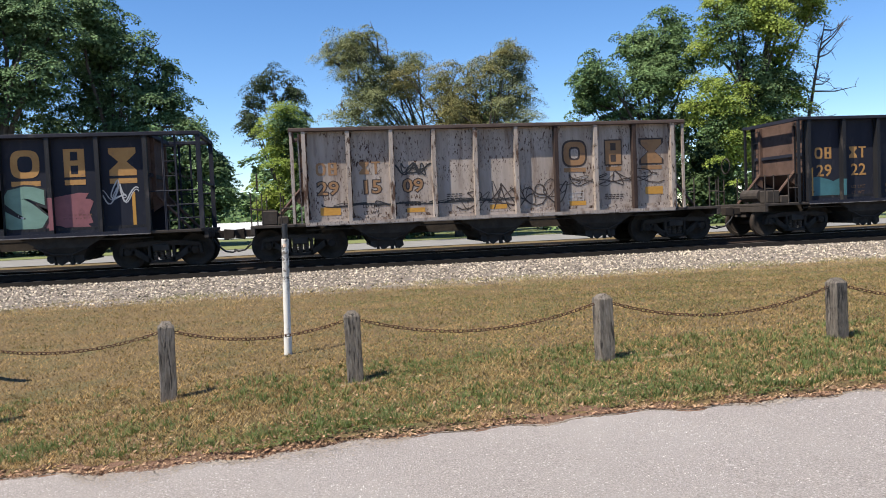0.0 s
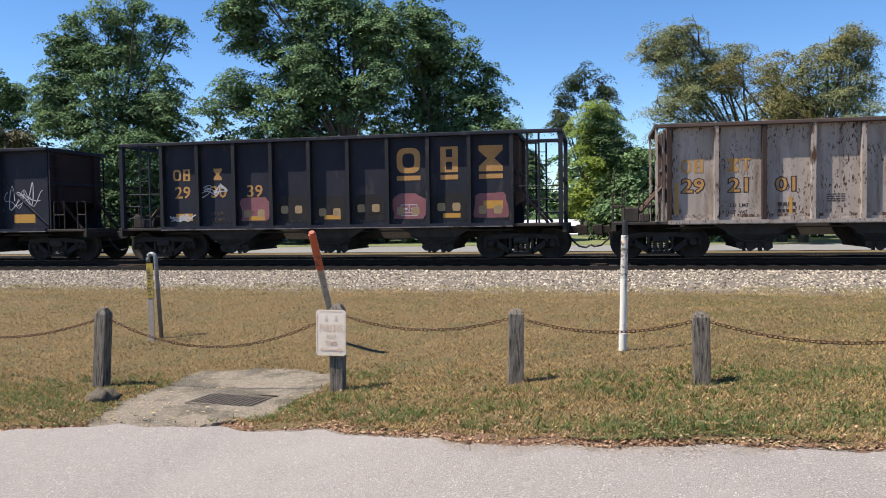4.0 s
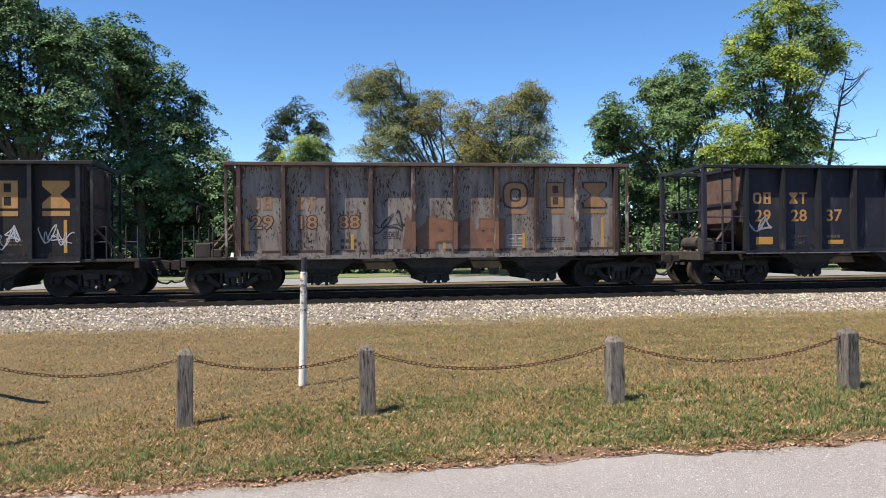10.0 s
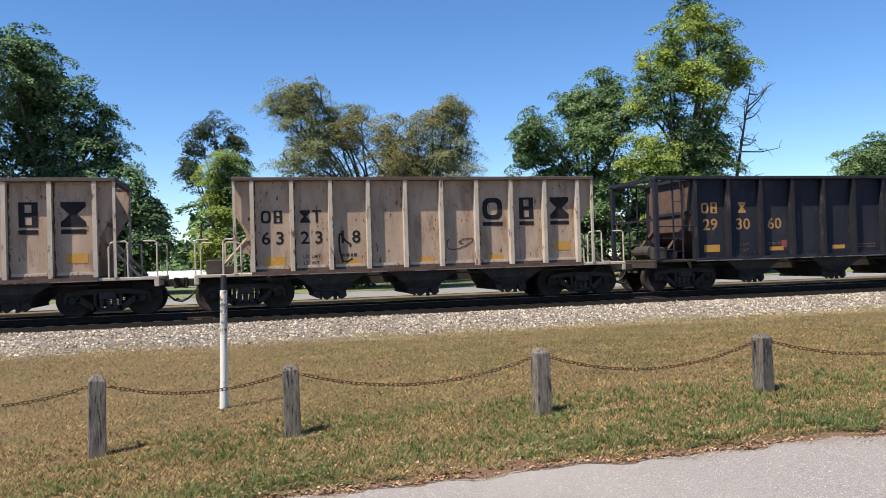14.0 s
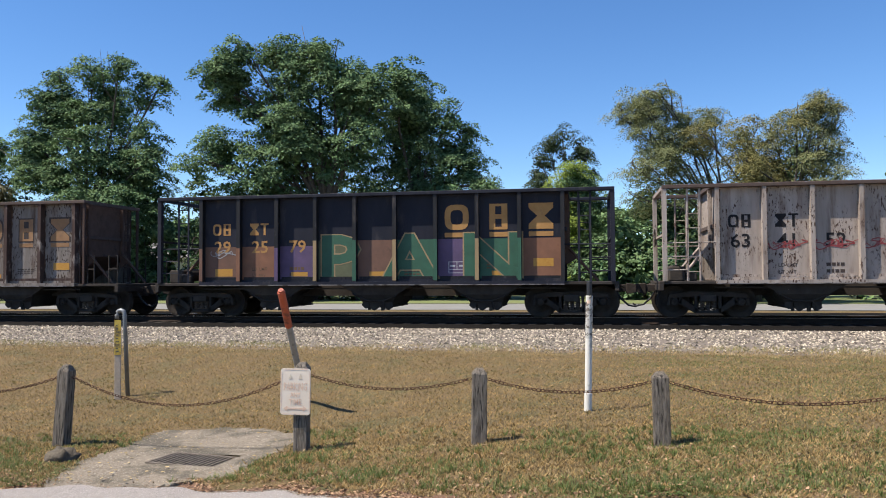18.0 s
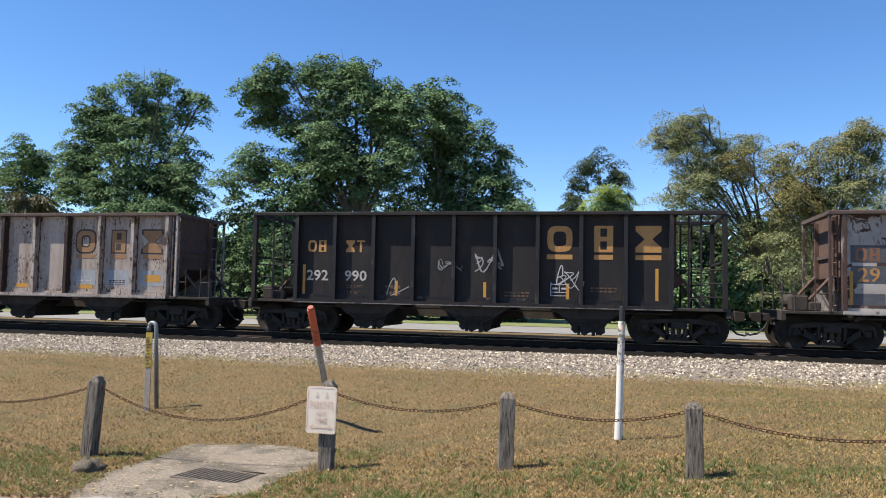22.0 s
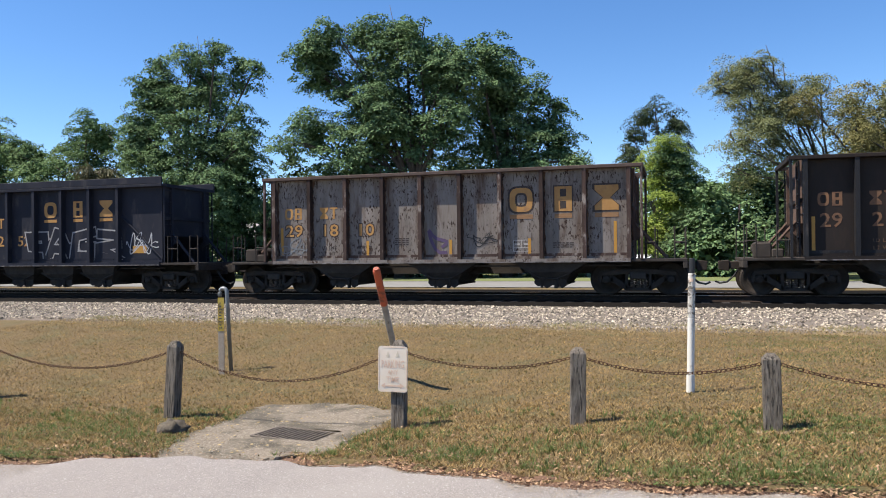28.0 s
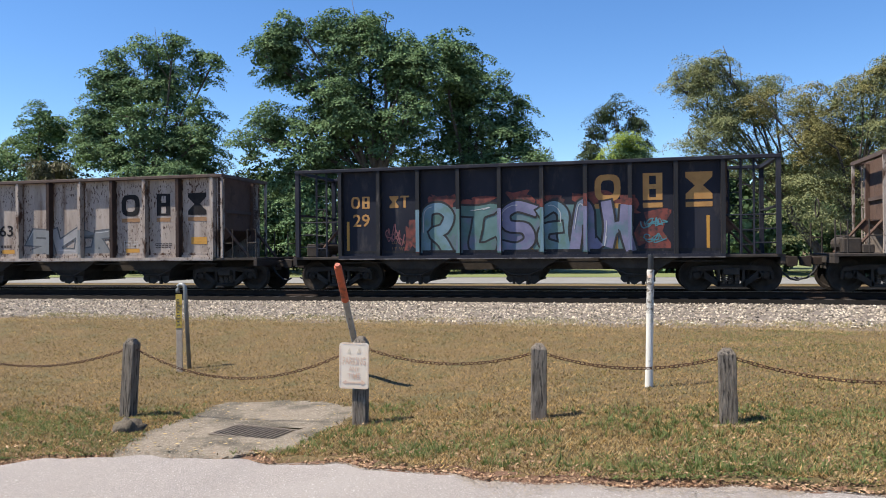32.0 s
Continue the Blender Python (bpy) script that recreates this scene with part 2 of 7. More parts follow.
M["chord_rust"] = mat("rusty_top_chord", (0.055, 0.034, 0.027), (0.10, 0.07, 0.058), 2.0, 0.85, bump=0.2, stain=(0.035, 0.025, 0.02), sscale=2.0)
M["peel"] = mat("peeling_white_paint", (0.29, 0.262, 0.24), (0.40, 0.37, 0.345), 1.3, 0.75, bump=0.2, speck=(0.10, 0.058, 0.042), speck_thr=(0.55, 0.59), speck_scale=9.0, stain=(0.055, 0.032, 0.025), sscale=1.7, sthr=(0.565, 0.58), stretch=(0.7, 1, 1.4), spec=0.25, cluster=1.0)
M["tan"] = mat("sandy_white_paint", (0.290, 0.206, 0.146), (0.41, 0.306, 0.226), 1.6, 0.8, bump=0.12, stain=(0.175, 0.098, 0.056), sscale=1.5, sthr=(0.52, 0.74), stretch=(1.7, 1, 0.5), speck=(0.10, 0.06, 0.04), speck_thr=(0.60, 0.64), speck_scale=9.0, spec=0.25, cluster=1.2)
M["black"] = mat("black_paint", (0.0168, 0.0190, 0.0283), (0.0299, 0.0309, 0.0406), 0.9, 0.6, bump=0.12, stain=(0.0659, 0.0608, 0.0608), sscale=1.7, sthr=(0.56, 0.78), stretch=(1.4, 1, 0.5), spec=0.1)
M["smoky"] = mat("smoky_brown_black_paint", (0.0155, 0.0122, 0.0108), (0.024, 0.0182, 0.0158), 0.9, 0.65, bump=0.12, stain=(0.036, 0.024, 0.018), sscale=1.5, sthr=(0.5, 0.76), stretch=(1.4, 1, 0.5), spec=0.2)
M["copper_letter"] = mat("faded_copper_letter", (0.13, 0.066, 0.033), (0.20, 0.10, 0.048), 3, 0.75, bump=0.05, stain=(0.06, 0.034, 0.024), sscale=4, sthr=(0.52, 0.7))
M["dusty"] = mat("dusty_black_paint", (0.0144, 0.0134, 0.0140), (0.0229, 0.0201, 0.0197), 0.9, 0.65, bump=0.12, stain=(0.0402, 0.0302, 0.0258), sscale=1.5, sthr=(0.5, 0.76), stretch=(1.4, 1, 0.5), spec=0.2)
M["brown"] = mat("oxide_brown_paint", (0.0275, 0.0144, 0.0131), (0.0450, 0.0231, 0.0200), 1.1, 0.75, bump=0.15, stain=(0.0200, 0.0125, 0.0112), sscale=1.6, sthr=(0.5, 0.7), stretch=(1.4, 1, 0.5), spec=0.2)
M["rust"] = mat("rusty_steel", (0.0697, 0.0369, 0.0246), (0.1107, 0.0656, 0.0467), 2.5, 0.85, bump=0.3, stain=(0.0492, 0.0262, 0.0180), sscale=3)
M["under"] = mat("grimy_steel", (0.0337, 0.0288, 0.0252), (0.0631, 0.0522, 0.0447), 3, 0.9, bump=0.3, stain=(0.0675, 0.0428, 0.0315), sscale=2.5, sthr=(0.62, 0.8), spec=0.2)
M["truckside"] = mat("grimy_cast_steel", (0.0259, 0.0211, 0.0173), (0.0518, 0.0411, 0.0335), 4, 0.9, bump=0.3, stain=(0.0487, 0.0291, 0.0205), sscale=3, sthr=(0.57, 0.78), spec=0.2)
M["coil"] = mat("spring_steel", (0.06, 0.045, 0.035), (0.11, 0.08, 0.06), 9, 0.7)
M["yellow"] = mat("faded_yellow_paint", (0.33, 0.165, 0.045), (0.42, 0.225, 0.07), 3, 0.7, bump=0.05, stain=(0.22, 0.12, 0.06), sscale=3.5, sthr=(0.58, 0.75))
M["amber"] = mat("amber_reflector", (0.40, 0.19, 0.025), (0.47, 0.25, 0.04), 6, 0.5, bump=0)
M["orange_letter"] = mat("faded_orange_letter", (0.225, 0.118, 0.05), (0.29, 0.16, 0.075), 3, 0.75, bump=0.05, stain=(0.15, 0.09, 0.06), sscale=4, sthr=(0.55, 0.75))
M["black_letter"] = mat("black_letter", (0.014, 0.014, 0.016), (0.026, 0.025, 0.026), 4, 0.8, bump=0.05, spec=0.1)
M["dim_letter"] = mat("dim_yellow_stencil", (0.09, 0.05, 0.025), (0.15, 0.085, 0.04), 5, 0.75, bump=0, stain=(0.03, 0.02, 0.016), sscale=5, sthr=(0.5, 0.6))
M["outline"] = mat("dark_letter_edge", (0.028, 0.02, 0.018), (0.05, 0.034, 0.028), 4, 0.75, bump=0.05)
M["blue_grey"] = mat("repaint_blue_grey", (0.055, 0.06, 0.068), (0.085, 0.09, 0.10), 3, 0.7, bump=0.05)
M["pale_blue"] = mat("repaint_pale_blue", (0.22, 0.235, 0.255), (0.29, 0.305, 0.325), 3, 0.7, bump=0.05, stain=(0.13, 0.10, 0.08), sscale=2.5, sthr=(0.56, 0.7), stretch=(2, 1, 0.4))
M["worn_black"] = mat("worn_black_rib", (0.0103, 0.0111, 0.0140), (0.0206, 0.0201, 0.0220), 2.0, 0.6, bump=0.15, stain=(0.0655, 0.0562, 0.0515), sscale=3.0, sthr=(0.58, 0.7), stretch=(1.5, 1, 0.4), spec=0.25)
M["worn_edge"] = mat("worn_steel_edge", (0.10, 0.09, 0.085), (0.22, 0.20, 0.19), 5, 0.55, bump=0.05, stain=(0.03, 0.022, 0.018), sscale=3.0, sthr=(0.52, 0.6))
M["red_haze"] = mat("red_spray_haze", (0.035, 0.014, 0.014), (0.23, 0.05, 0.036), 2.6, 0.7, bump=0.05, stain=(0.02, 0.016, 0.018), sscale=5, sthr=(0.5, 0.66))
M["stencil"] = mat("stencil_grey", (0.34, 0.31, 0.28), (0.42, 0.39, 0.36), 6, 0.7, bump=0)
for nm, c in dict(white_spray=(0.55, 0.55, 0.56), silver_spray=(0.36, 0.35, 0.35), cyan_spray=(0.075, 0.26, 0.31), green_spray=(0.035, 0.13, 0.075), mint_spray=(0.20, 0.34, 0.27),
                  ochre_spray=(0.40, 0.28, 0.14), red_spray=(0.36, 0.06, 0.06), purple_spray=(0.12, 0.075, 0.16), brown_spray=(0.19, 0.095, 0.06), teal_spray=(0.06, 0.19, 0.21),
                  lilac_spray=(0.27, 0.27, 0.45), ice_spray=(0.18, 0.37, 0.41), blue_spray=(0.16, 0.27, 0.43), pink_spray=(0.28, 0.10, 0.11), black_spray=(0.02, 0.02, 0.022), grey_spray=(0.22, 0.23, 0.235), copper_spray=(0.26, 0.115, 0.06), olive_spray=(0.13, 0.14, 0.07)).items():
    M[nm] = mat(nm, tuple(v * 0.6 for v in c), tuple(min(1, v * 0.85) for v in c), 2.5, 0.65, bump=0.05, stain=tuple(v * 0.4 for v in c), sscale=3, sthr=(0.6, 0.8))
M["sea_mix"] = mat("green_teal_spray", (0.055, 0.115, 0.095), (0.10, 0.19, 0.20), 1.4, 0.65, bump=0.05, stain=(0.12, 0.115, 0.19), sscale=1.1, sthr=(0.5, 0.66))
M["sky_mix"] = mat("blue_teal_spray", (0.085, 0.165, 0.205), (0.15, 0.235, 0.30), 1.6, 0.65, bump=0.05, stain=(0.085, 0.16, 0.105), sscale=1.3, sthr=(0.52, 0.68))
M["lilac_mix"] = mat("blue_lilac_spray", (0.105, 0.105, 0.185), (0.205, 0.20, 0.31), 1.6, 0.65, bump=0.05, stain=(0.075, 0.155, 0.18), sscale=1.3, sthr=(0.5, 0.66))
# leaves
M["oak"] = mat("oak_leaf", (0.080, 0.142, 0.066), (0.150, 0.222, 0.098), 0.35, 0.75, spec=0.12, bump=0, island=0.45, trans=0.14)
M["oak_light"] = mat("light_oak_leaf", (0.088, 0.150, 0.062), (0.15, 0.222, 0.088), 0.35, 0.75, spec=0.12, bump=0, island=0.45, trans=0.14)
# darker than the oak leaf: shade below the crowns is put into this green
M["thicket"] = mat("shade_dark_thicket_leaf", (0.045, 0.078, 0.032), (0.082, 0.122, 0.05), 0.35, 0.75, spec=0.12, bump=0, island=0.4, trans=0.2)
M["lime"] = mat("young_leaf", (0.19, 0.265, 0.05), (0.29, 0.35, 0.085), 0.35, 0.75, spec=0.12, bump=0, island=0.35, trans=0.28)
M["olive"] = mat("olive_leaf", (0.1560, 0.1800, 0.0840), (0.2340, 0.2460, 0.1176), 0.3, 0.8, spec=0.12, bump=0, island=0.25, trans=0.2)
M["olive_brown"] = mat("browning_leaf", (0.1792, 0.1736, 0.0650), (0.2464, 0.2184, 0.0896), 0.3, 0.8, spec=0.12, bump=0, island=0.25, trans=0.2)
M["pine"] = mat("pine_needle", (0.045, 0.065, 0.032), (0.07, 0.092, 0.045), 0.4, 0.8, spec=0.12, bump=0, island=0.3, trans=0.1)
M["palm"] = mat("palm_frond", (0.10, 0.10, 0.045), (0.16, 0.15, 0.08), 0.6, 0.7, bump=0, island=0.3, trans=0.15)
M["bark"] = mat("bark", (0.0525, 0.0435, 0.0375), (0.1125, 0.0930, 0.0795), 5, 0.9, bump=0.8, bscale=12, stretch=(3, 3, 0.6))
M["house_white"] = mat("house_siding", (0.62, 0.61, 0.58), (0.70, 0.69, 0.66), 1, 0.8, bump=0.1)
M["roof_grey"] = mat("roof_shingle", (0.20, 0.19, 0.18), (0.28, 0.27, 0.26), 4, 0.9, bump=0.4)
M["roof_light"] = mat("metal_roof", (0.50, 0.50, 0.50), (0.58, 0.58, 0.57), 1, 0.5, bump=0.1)
M["glass"] = mat("dark_window_glass", (0.02, 0.022, 0.025), (0.03, 0.032, 0.035), 1, 0.1, bump=0)
M["car_white"] = mat("car_white_paint", (0.66, 0.66, 0.66), (0.72, 0.72, 0.72), 1, 0.3, bump=0)
M["bus_yellow"] = mat("school_bus_yellow", (0.60, 0.34, 0.03), (0.64, 0.38, 0.04), 1, 0.45, bump=0)
M["car_red"] = mat("car_red_paint", (0.42, 0.03, 0.03), (0.46, 0.04, 0.04), 1, 0.35, bump=0)


# ---- mesh helpers ----
def box(bm, x0, x1, y0, y1, z0, z1, m=None):
    vs = [bm.verts.new(v) for v in ((x0, y0, z0), (x1, y0, z0), (x1, y1, z0), (x0, y1, z0), (x0, y0, z1), (x1, y0, z1), (x1, y1, z1), (x0, y1, z1))]
    if m:
        for v in vs:
            v.co = m @ v.co
    for f in ((3, 2, 1, 0), (4, 5, 6, 7), (0, 1, 5, 4), (1, 2, 6, 5), (2, 3, 7, 6), (3, 0, 4, 7)):
        bm.faces.new([vs[i] for i in f])
    return bm


def tube(bm, pts, r, n=8, cap=True, r_end=None):
    """A round bar along points."""
    pts = [Vector(p) for p in pts]
    rings = []
    for i, p in enumerate(pts):
        d = (pts[min(i + 1, len(pts) - 1)] - pts[max(i - 1, 0)]).normalized()
        a = d.cross(Vector((0, 0, 1)) if abs(d.z) < 0.9 else Vector((1, 0, 0))).normalized()
        b = d.cross(a)
        rr = r if r_end is None else r + (r_end - r) * i / (len(pts) - 1)
        rings.append([bm.verts.new(p + rr * (math.cos(2 * math.pi * k / n) * a + math.sin(2 * math.pi * k / n) * b)) for k in range(n)])
    for A, B in zip(rings, rings[1:]):
        for k in range(n):
            bm.faces.new((A[k], A[(k + 1) % n], B[(k + 1) % n], B[k]))
    if cap:
        bm.faces.new(rings[0][::-1])
        bm.faces.new(rings[-1])
    return bm


def prism(bm, outline, y0, y1):
    """An outline in x and z, drawn out from y0 to y1."""
    A = [bm.verts.new((x, y0, z)) for x, z in outline]
    B = [bm.verts.new((x, y1, z)) for x, z in outline]
    bm.faces.new(A)
    bm.faces.new(B[::-1])
    for i in range(len(A)):
        j = (i + 1) % len(A)
        bm.faces.new((A[j], A[i], B[i], B[j]))
    return bm


def lathe(bm, profile, n=24, axis="y"):
    """Profile of radius and distance along the axis."""
    rings = []
    for r, h in profile:
        ring = []
        for k in range(n):
            c, s = r * math.cos(2 * math.pi * k / n), r * math.sin(2 * math.pi * k / n)
            ring.append(bm.verts.new((c, h, s) if axis == "y" else (c, s, h)))
        rings.append(ring)
    for A, B in zip(rings, rings[1:]):
        for k in range(n):
            bm.faces.new((A[k], A[(k + 1) % n], B[(k + 1) % n], B[k]))
    bm.faces.new(rings[0][::-1])
    bm.faces.new(rings[-1])
    return bm


def made(name, bm, smooth=False, bevel=0.0):
    if bevel:
        bmesh.ops.bevel(bm, geom=bm.edges[:], offset=bevel, segments=1, affect="EDGES", clamp_overlap=True)
    bmesh.ops.recalc_face_normals(bm, faces=bm.faces[:])
    me = bpy.data.meshes.new(name)
    bm.to_mesh(me)
    bm.free()
    if smooth:
        me.polygons.foreach_set("use_smooth", [True] * len(me.polygons))
    return me


def put(name, me, material, parent=None, label="", m=None):
    """A mesh object under a thing or a part; its material sits on the object, so alike pieces share one mesh."""
    ob = new(name, me)
    if not me.materials:
        me.materials.append(None)
    ob.material_slots[0].link = "OBJECT"
    ob.material_slots[0].material = material
    if parent:
        ob.parent = parent
    if m is not None:
        ob.matrix_basis = m
    if label:
        tagged(ob, label)
    return ob


def part(name, bm, material, parent=None, label="", smooth=False, bevel=0.0, m=None):
    return put(name, made(name, bm, smooth, bevel), material, parent, label, m)


def thing(name, label, category, m=None, group="", kind=""):
    ob = new(name)
    ob.empty_display_size = 0.2
    if m is not None:
        ob.matrix_basis = m
    return tagged(ob, label, category, group, kind)


def raw(name, verts, faces):
    me = bpy.data.meshes.new(name)
    me.from_pydata(verts, [], faces)
    return me


def quads(name, corners):
    """A mesh of loose four-sided pieces from an array (n, 4, 3)."""
    c = np.asarray(corners, np.float32)
    n = len(c)
    me = bpy.data.meshes.new(name)
    me.vertices.add(4 * n)
    me.vertices.foreach_set("co", c.ravel())
    me.loops.add(4 * n)
    me.loops.foreach_set("vertex_index", np.arange(4 * n, dtype=np.int32))
    me.polygons.add(n)
    me.polygons.foreach_set("loop_start", np.arange(0, 4 * n, 4, dtype=np.int32))
    me.update(calc_edges=True)
    return me


_TEXT = {}


def text_mesh(body, size, bold=0.012, spacing=1.0):
    key = (body, size, bold, spacing)
    if key not in _TEXT:
        cu = bpy.data.curves.new("text", "FONT")
        cu.body, cu.size, cu.offset, cu.align_x, cu.space_character = body, size, bold, "CENTER", spacing
        cu.resolution_u = 2
        ob = bpy.data.objects.new("text", cu)
        scene.collection.objects.link(ob)
        me = bpy.data.meshes.new_from_object(ob.evaluated_get(bpy.context.evaluated_depsgraph_get()))
        bpy.data.objects.remove(ob)
        me.materials.clear()
        _TEXT[key] = me
    return _TEXT[key]

# ---- ground ----
GX = [-40, -12, -5.5, -2.7, -1, 0.5, 2.6, 5, 12, 40]
GZ = [-0.4, -0.33, -0.24, -0.14, 0.07, 0.16, 0.22, 0.28, 0.36, 0.4]
EX = [-40, -12, -8, -5.7, -5, -4.4, -3.4, -2.5, -1.5, -0.9, 0, 0.74, 1.3, 2.4, 3.9, 12, 40]
EY = [6.5, 6.0, 5.75, 5.56, 5.78, 5.95, 5.85, 5.83, 5.3, 5.08, 4.93, 4.95, 4.88, 4.8, 4.68, 4.2, 2.5]
TRACK_Y, RAIL_Z = 23.70, 0.328


def smooth(u):
    u = np.clip(u, 0, 1)
    return u * u * (3 - 2 * u)


def ground_z(x, y):
    f = np.mean([np.interp(np.asarray(x) + o, GX, GZ) for o in (-0.8, -0.4, 0, 0.4, 0.8)], axis=0)
    u = smooth((np.asarray(y) - 7.5) / 6.5)
    return f * (1 - u) + 0.1 * u


def edge_y(x):
    """The road's uneven edge."""
    x = np.asarray(x, float)
    return np.interp(x, EX, EY) + 0.05 * np.sin(x * 5.1) * np.sin(x * 1.7 + 1) + 0.025 * np.sin(x * 13.3 + 2)


def sheet(name, xs, ys, zf, material, label, keep=None, category="", kind="structure"):
    X, Y = np.meshgrid(xs, ys)
    Z = zf(X, Y)
    nx = len(xs)
    verts = np.stack([X, Y, Z], -1).reshape(-1, 3).tolist()
    faces = [(j * nx + i, j * nx + i + 1, (j + 1) * nx + i + 1, (j + 1) * nx + i) for j in range(len(ys) - 1) for i in range(nx - 1)]
    me = raw(name, verts, faces)
    me.polygons.foreach_set("use_smooth", [True] * len(me.polygons))
    return tagged(put(name, me, material), label, category or name, kind=kind)


def spread(*spans):
    return np.unique(np.concatenate([np.arange(a, b + 1e-6, s) for a, b, s in spans]).round(4))


def dip(x, y):
    """The yard of the far house lies lower."""
    return float(2.3 * smooth((y - 60) / 14) * smooth((x + 18) / 6) * smooth((9 - x) / 6))


def dips(X, Y):
    return 2.3 * smooth((Y - 60) / 14) * smooth((X + 18) / 6) * smooth((9 - X) / 6)


def lawn_z(X, Y):
    base = ground_z(X, Y)
    bumps = 0.012 * np.sin(X * 3.1 + np.sin(Y * 2.3)) * np.sin(Y * 2.7 + 1.3 * np.sin(X * 1.1))
    under_road = smooth((edge_y(X) + 0.07 - Y) / 0.13)
    pad = smooth((0.98 - np.maximum(np.abs(X + 4.02) / 1.05, np.abs(Y - 7.0) / 1.25)) / 0.1)
    bed = smooth((Y - 14.8) / 0.8) * smooth((31.5 - Y) / 0.8)
    far = smooth((Y - 52) / 6) * smooth((140 - Y) / 15)
    return base + bumps - 0.10 * under_road - 0.035 * pad - 0.12 * bed - 0.3 * far - 1.3 * dips(X, Y)


xs = spread((-1500, -300, 300), (-300, -60, 40), (-60, -12, 4), (-12, 12, 0.15), (12, 60, 4), (60, 300, 40), (300, 1500, 300))
ys = spread((-600, -100, 100), (-100, -12, 12), (-12, 3, 1.5), (3, 10, 0.12), (10, 33, 0.5), (33, 100, 6), (100, 400, 60), (400, 2500, 300))
sheet("ground", xs, ys, lawn_z, M["lawn"], "dry mown lawn with olive and brown patches", category="lawn")

# the car park's asphalt in the foreground
rx = spread((-60, -12, 2), (-12, 12, 0.1), (12, 60, 2))
rows = []
for k, off in enumerate((0, 0.02, 0.12, 0.3, 0.8, 2, 5, 10, 16)):
    y = edge_y(rx) - off
    z = ground_z(rx, np.maximum(y, 3)) - (0.055 if k == 0 else 0.03) * (1 - 0.9 * smooth((1.25 - np.abs(rx + 4.3)) / 0.4))
    rows.append(np.stack([rx, y, z], -1))
n = len(rx)
road = raw("road", np.concatenate(rows).tolist(), [(k * n + i, (k + 1) * n + i, (k + 1) * n + i + 1, k * n + i + 1) for k in range(len(rows) - 1) for i in range(n - 1)])
tagged(put("road", road, M["asphalt"]), "pale worn asphalt of a car park with a ragged edge", "asphalt", kind="structure")
# pale washed sand in loose grains along the edge
frx = spread((-12, 12, 0.06))
n = len(frx)
r = np.random.RandomState(3)
N = 26000
x = r.uniform(-9, 9, N)
wide = np.clip(0.03 + 0.07 * np.sin(x * 1.3 + 2) + 0.05 * np.sin(x * 4.7) + 0.22 * np.exp(-((x + 5.6) / 0.7) ** 2), 0.008, 0.3)
y = edge_y(x) - np.abs(r.normal(0, 1, N)) * wide
c = np.stack([x, y, ground_z(x, np.maximum(y, 3)) - 0.0275], -1)
a_, s_ = r.uniform(0, 6.28, N), r.uniform(0.003, 0.009, N)
u = np.stack([np.cos(a_) * s_, np.sin(a_) * s_, 0 * a_], -1)
v = np.stack([-np.sin(a_) * s_ * 0.8, np.cos(a_) * s_ * 0.8, 0.002 + 0 * a_], -1)
tagged(put("road_edge_sand", quads("road_edge_sand", np.stack([c - u, c - v, c + u, c + v], 1)), M["sand"]), "pale washed sand grains on the asphalt edge", "sand", kind="stuff")
# bare reddish soil strip where the grass ends
sw = (0.09 + 0.10 * np.sin(frx * 0.9 + 1) ** 2 + 0.07 * np.sin(frx * 6.1) ** 2 * np.sin(frx * 2.2) ** 2) * (np.abs(frx + 4.05) > 0.6)
rows = []
for d, z in ((-0.5, -0.031), (0.1, -0.027), (0.5, -0.016), (1.0, 0.006)):
    y = edge_y(frx) + np.where(d < 0, -0.02 - 0.03 * np.sin(frx * 9.1) ** 2, sw * d)
    rows.append(np.stack([frx, y, ground_z(frx, y) + z + 0.003 * np.sin(frx * 31 + d * 9) * np.sin(frx * 17)], -1))
tagged(put("soil_strip", raw("soil_strip", np.concatenate(rows).tolist(), [(k * n + i, k * n + i + 1, (k + 1) * n + i + 1, (k + 1) * n + i) for k in range(3) for i in range(n - 1) if sw[i] > 0 and sw[i + 1] > 0]), M["soil"]),
       "bare reddish soil between asphalt and grass", "soil", kind="structure")

# concrete apron with the drain
PAD = [(-4.62, 5.72), (-3.75, 5.74), (-3.52, 5.96), (-3.3, 6.05), (-3.04, 6.14), (-3.03, 6.4), (-3.05, 6.85), (-2.93, 7.3), (-3.0, 7.8), (-3.2, 8.02), (-3.56, 8.24), (-4.2, 8.36), (-4.85, 8.22), (-4.86, 7.9), (-4.82, 7.4), (-4.88, 6.9), (-4.74, 6.3)]
PAD2 = []
for i, p in enumerate(PAD):
    q = PAD[(i + 1) % len(PAD)]
    for k in range(6):
        f = k / 6
        PAD2.append((p[0] + (q[0] - p[0]) * f + 0.06 * math.sin(i * 5.1 + k * 2.3) * (f > 0), p[1] + (q[1] - p[1]) * f + 0.045 * math.sin(i * 3.7 + k * 3.1) * (f > 0)))


def in_pad(x, y):
    """Which points lie on the apron."""
    inside = np.zeros(len(x), bool)
    for (x0, y0), (x1, y1) in zip(PAD, PAD[1:] + PAD[:1]):
        cut = ((y0 > y) != (y1 > y)) & (x < (x1 - x0) * (y - y0) / (y1 - y0 + 1e-9) + x0)
        inside ^= cut
    return inside


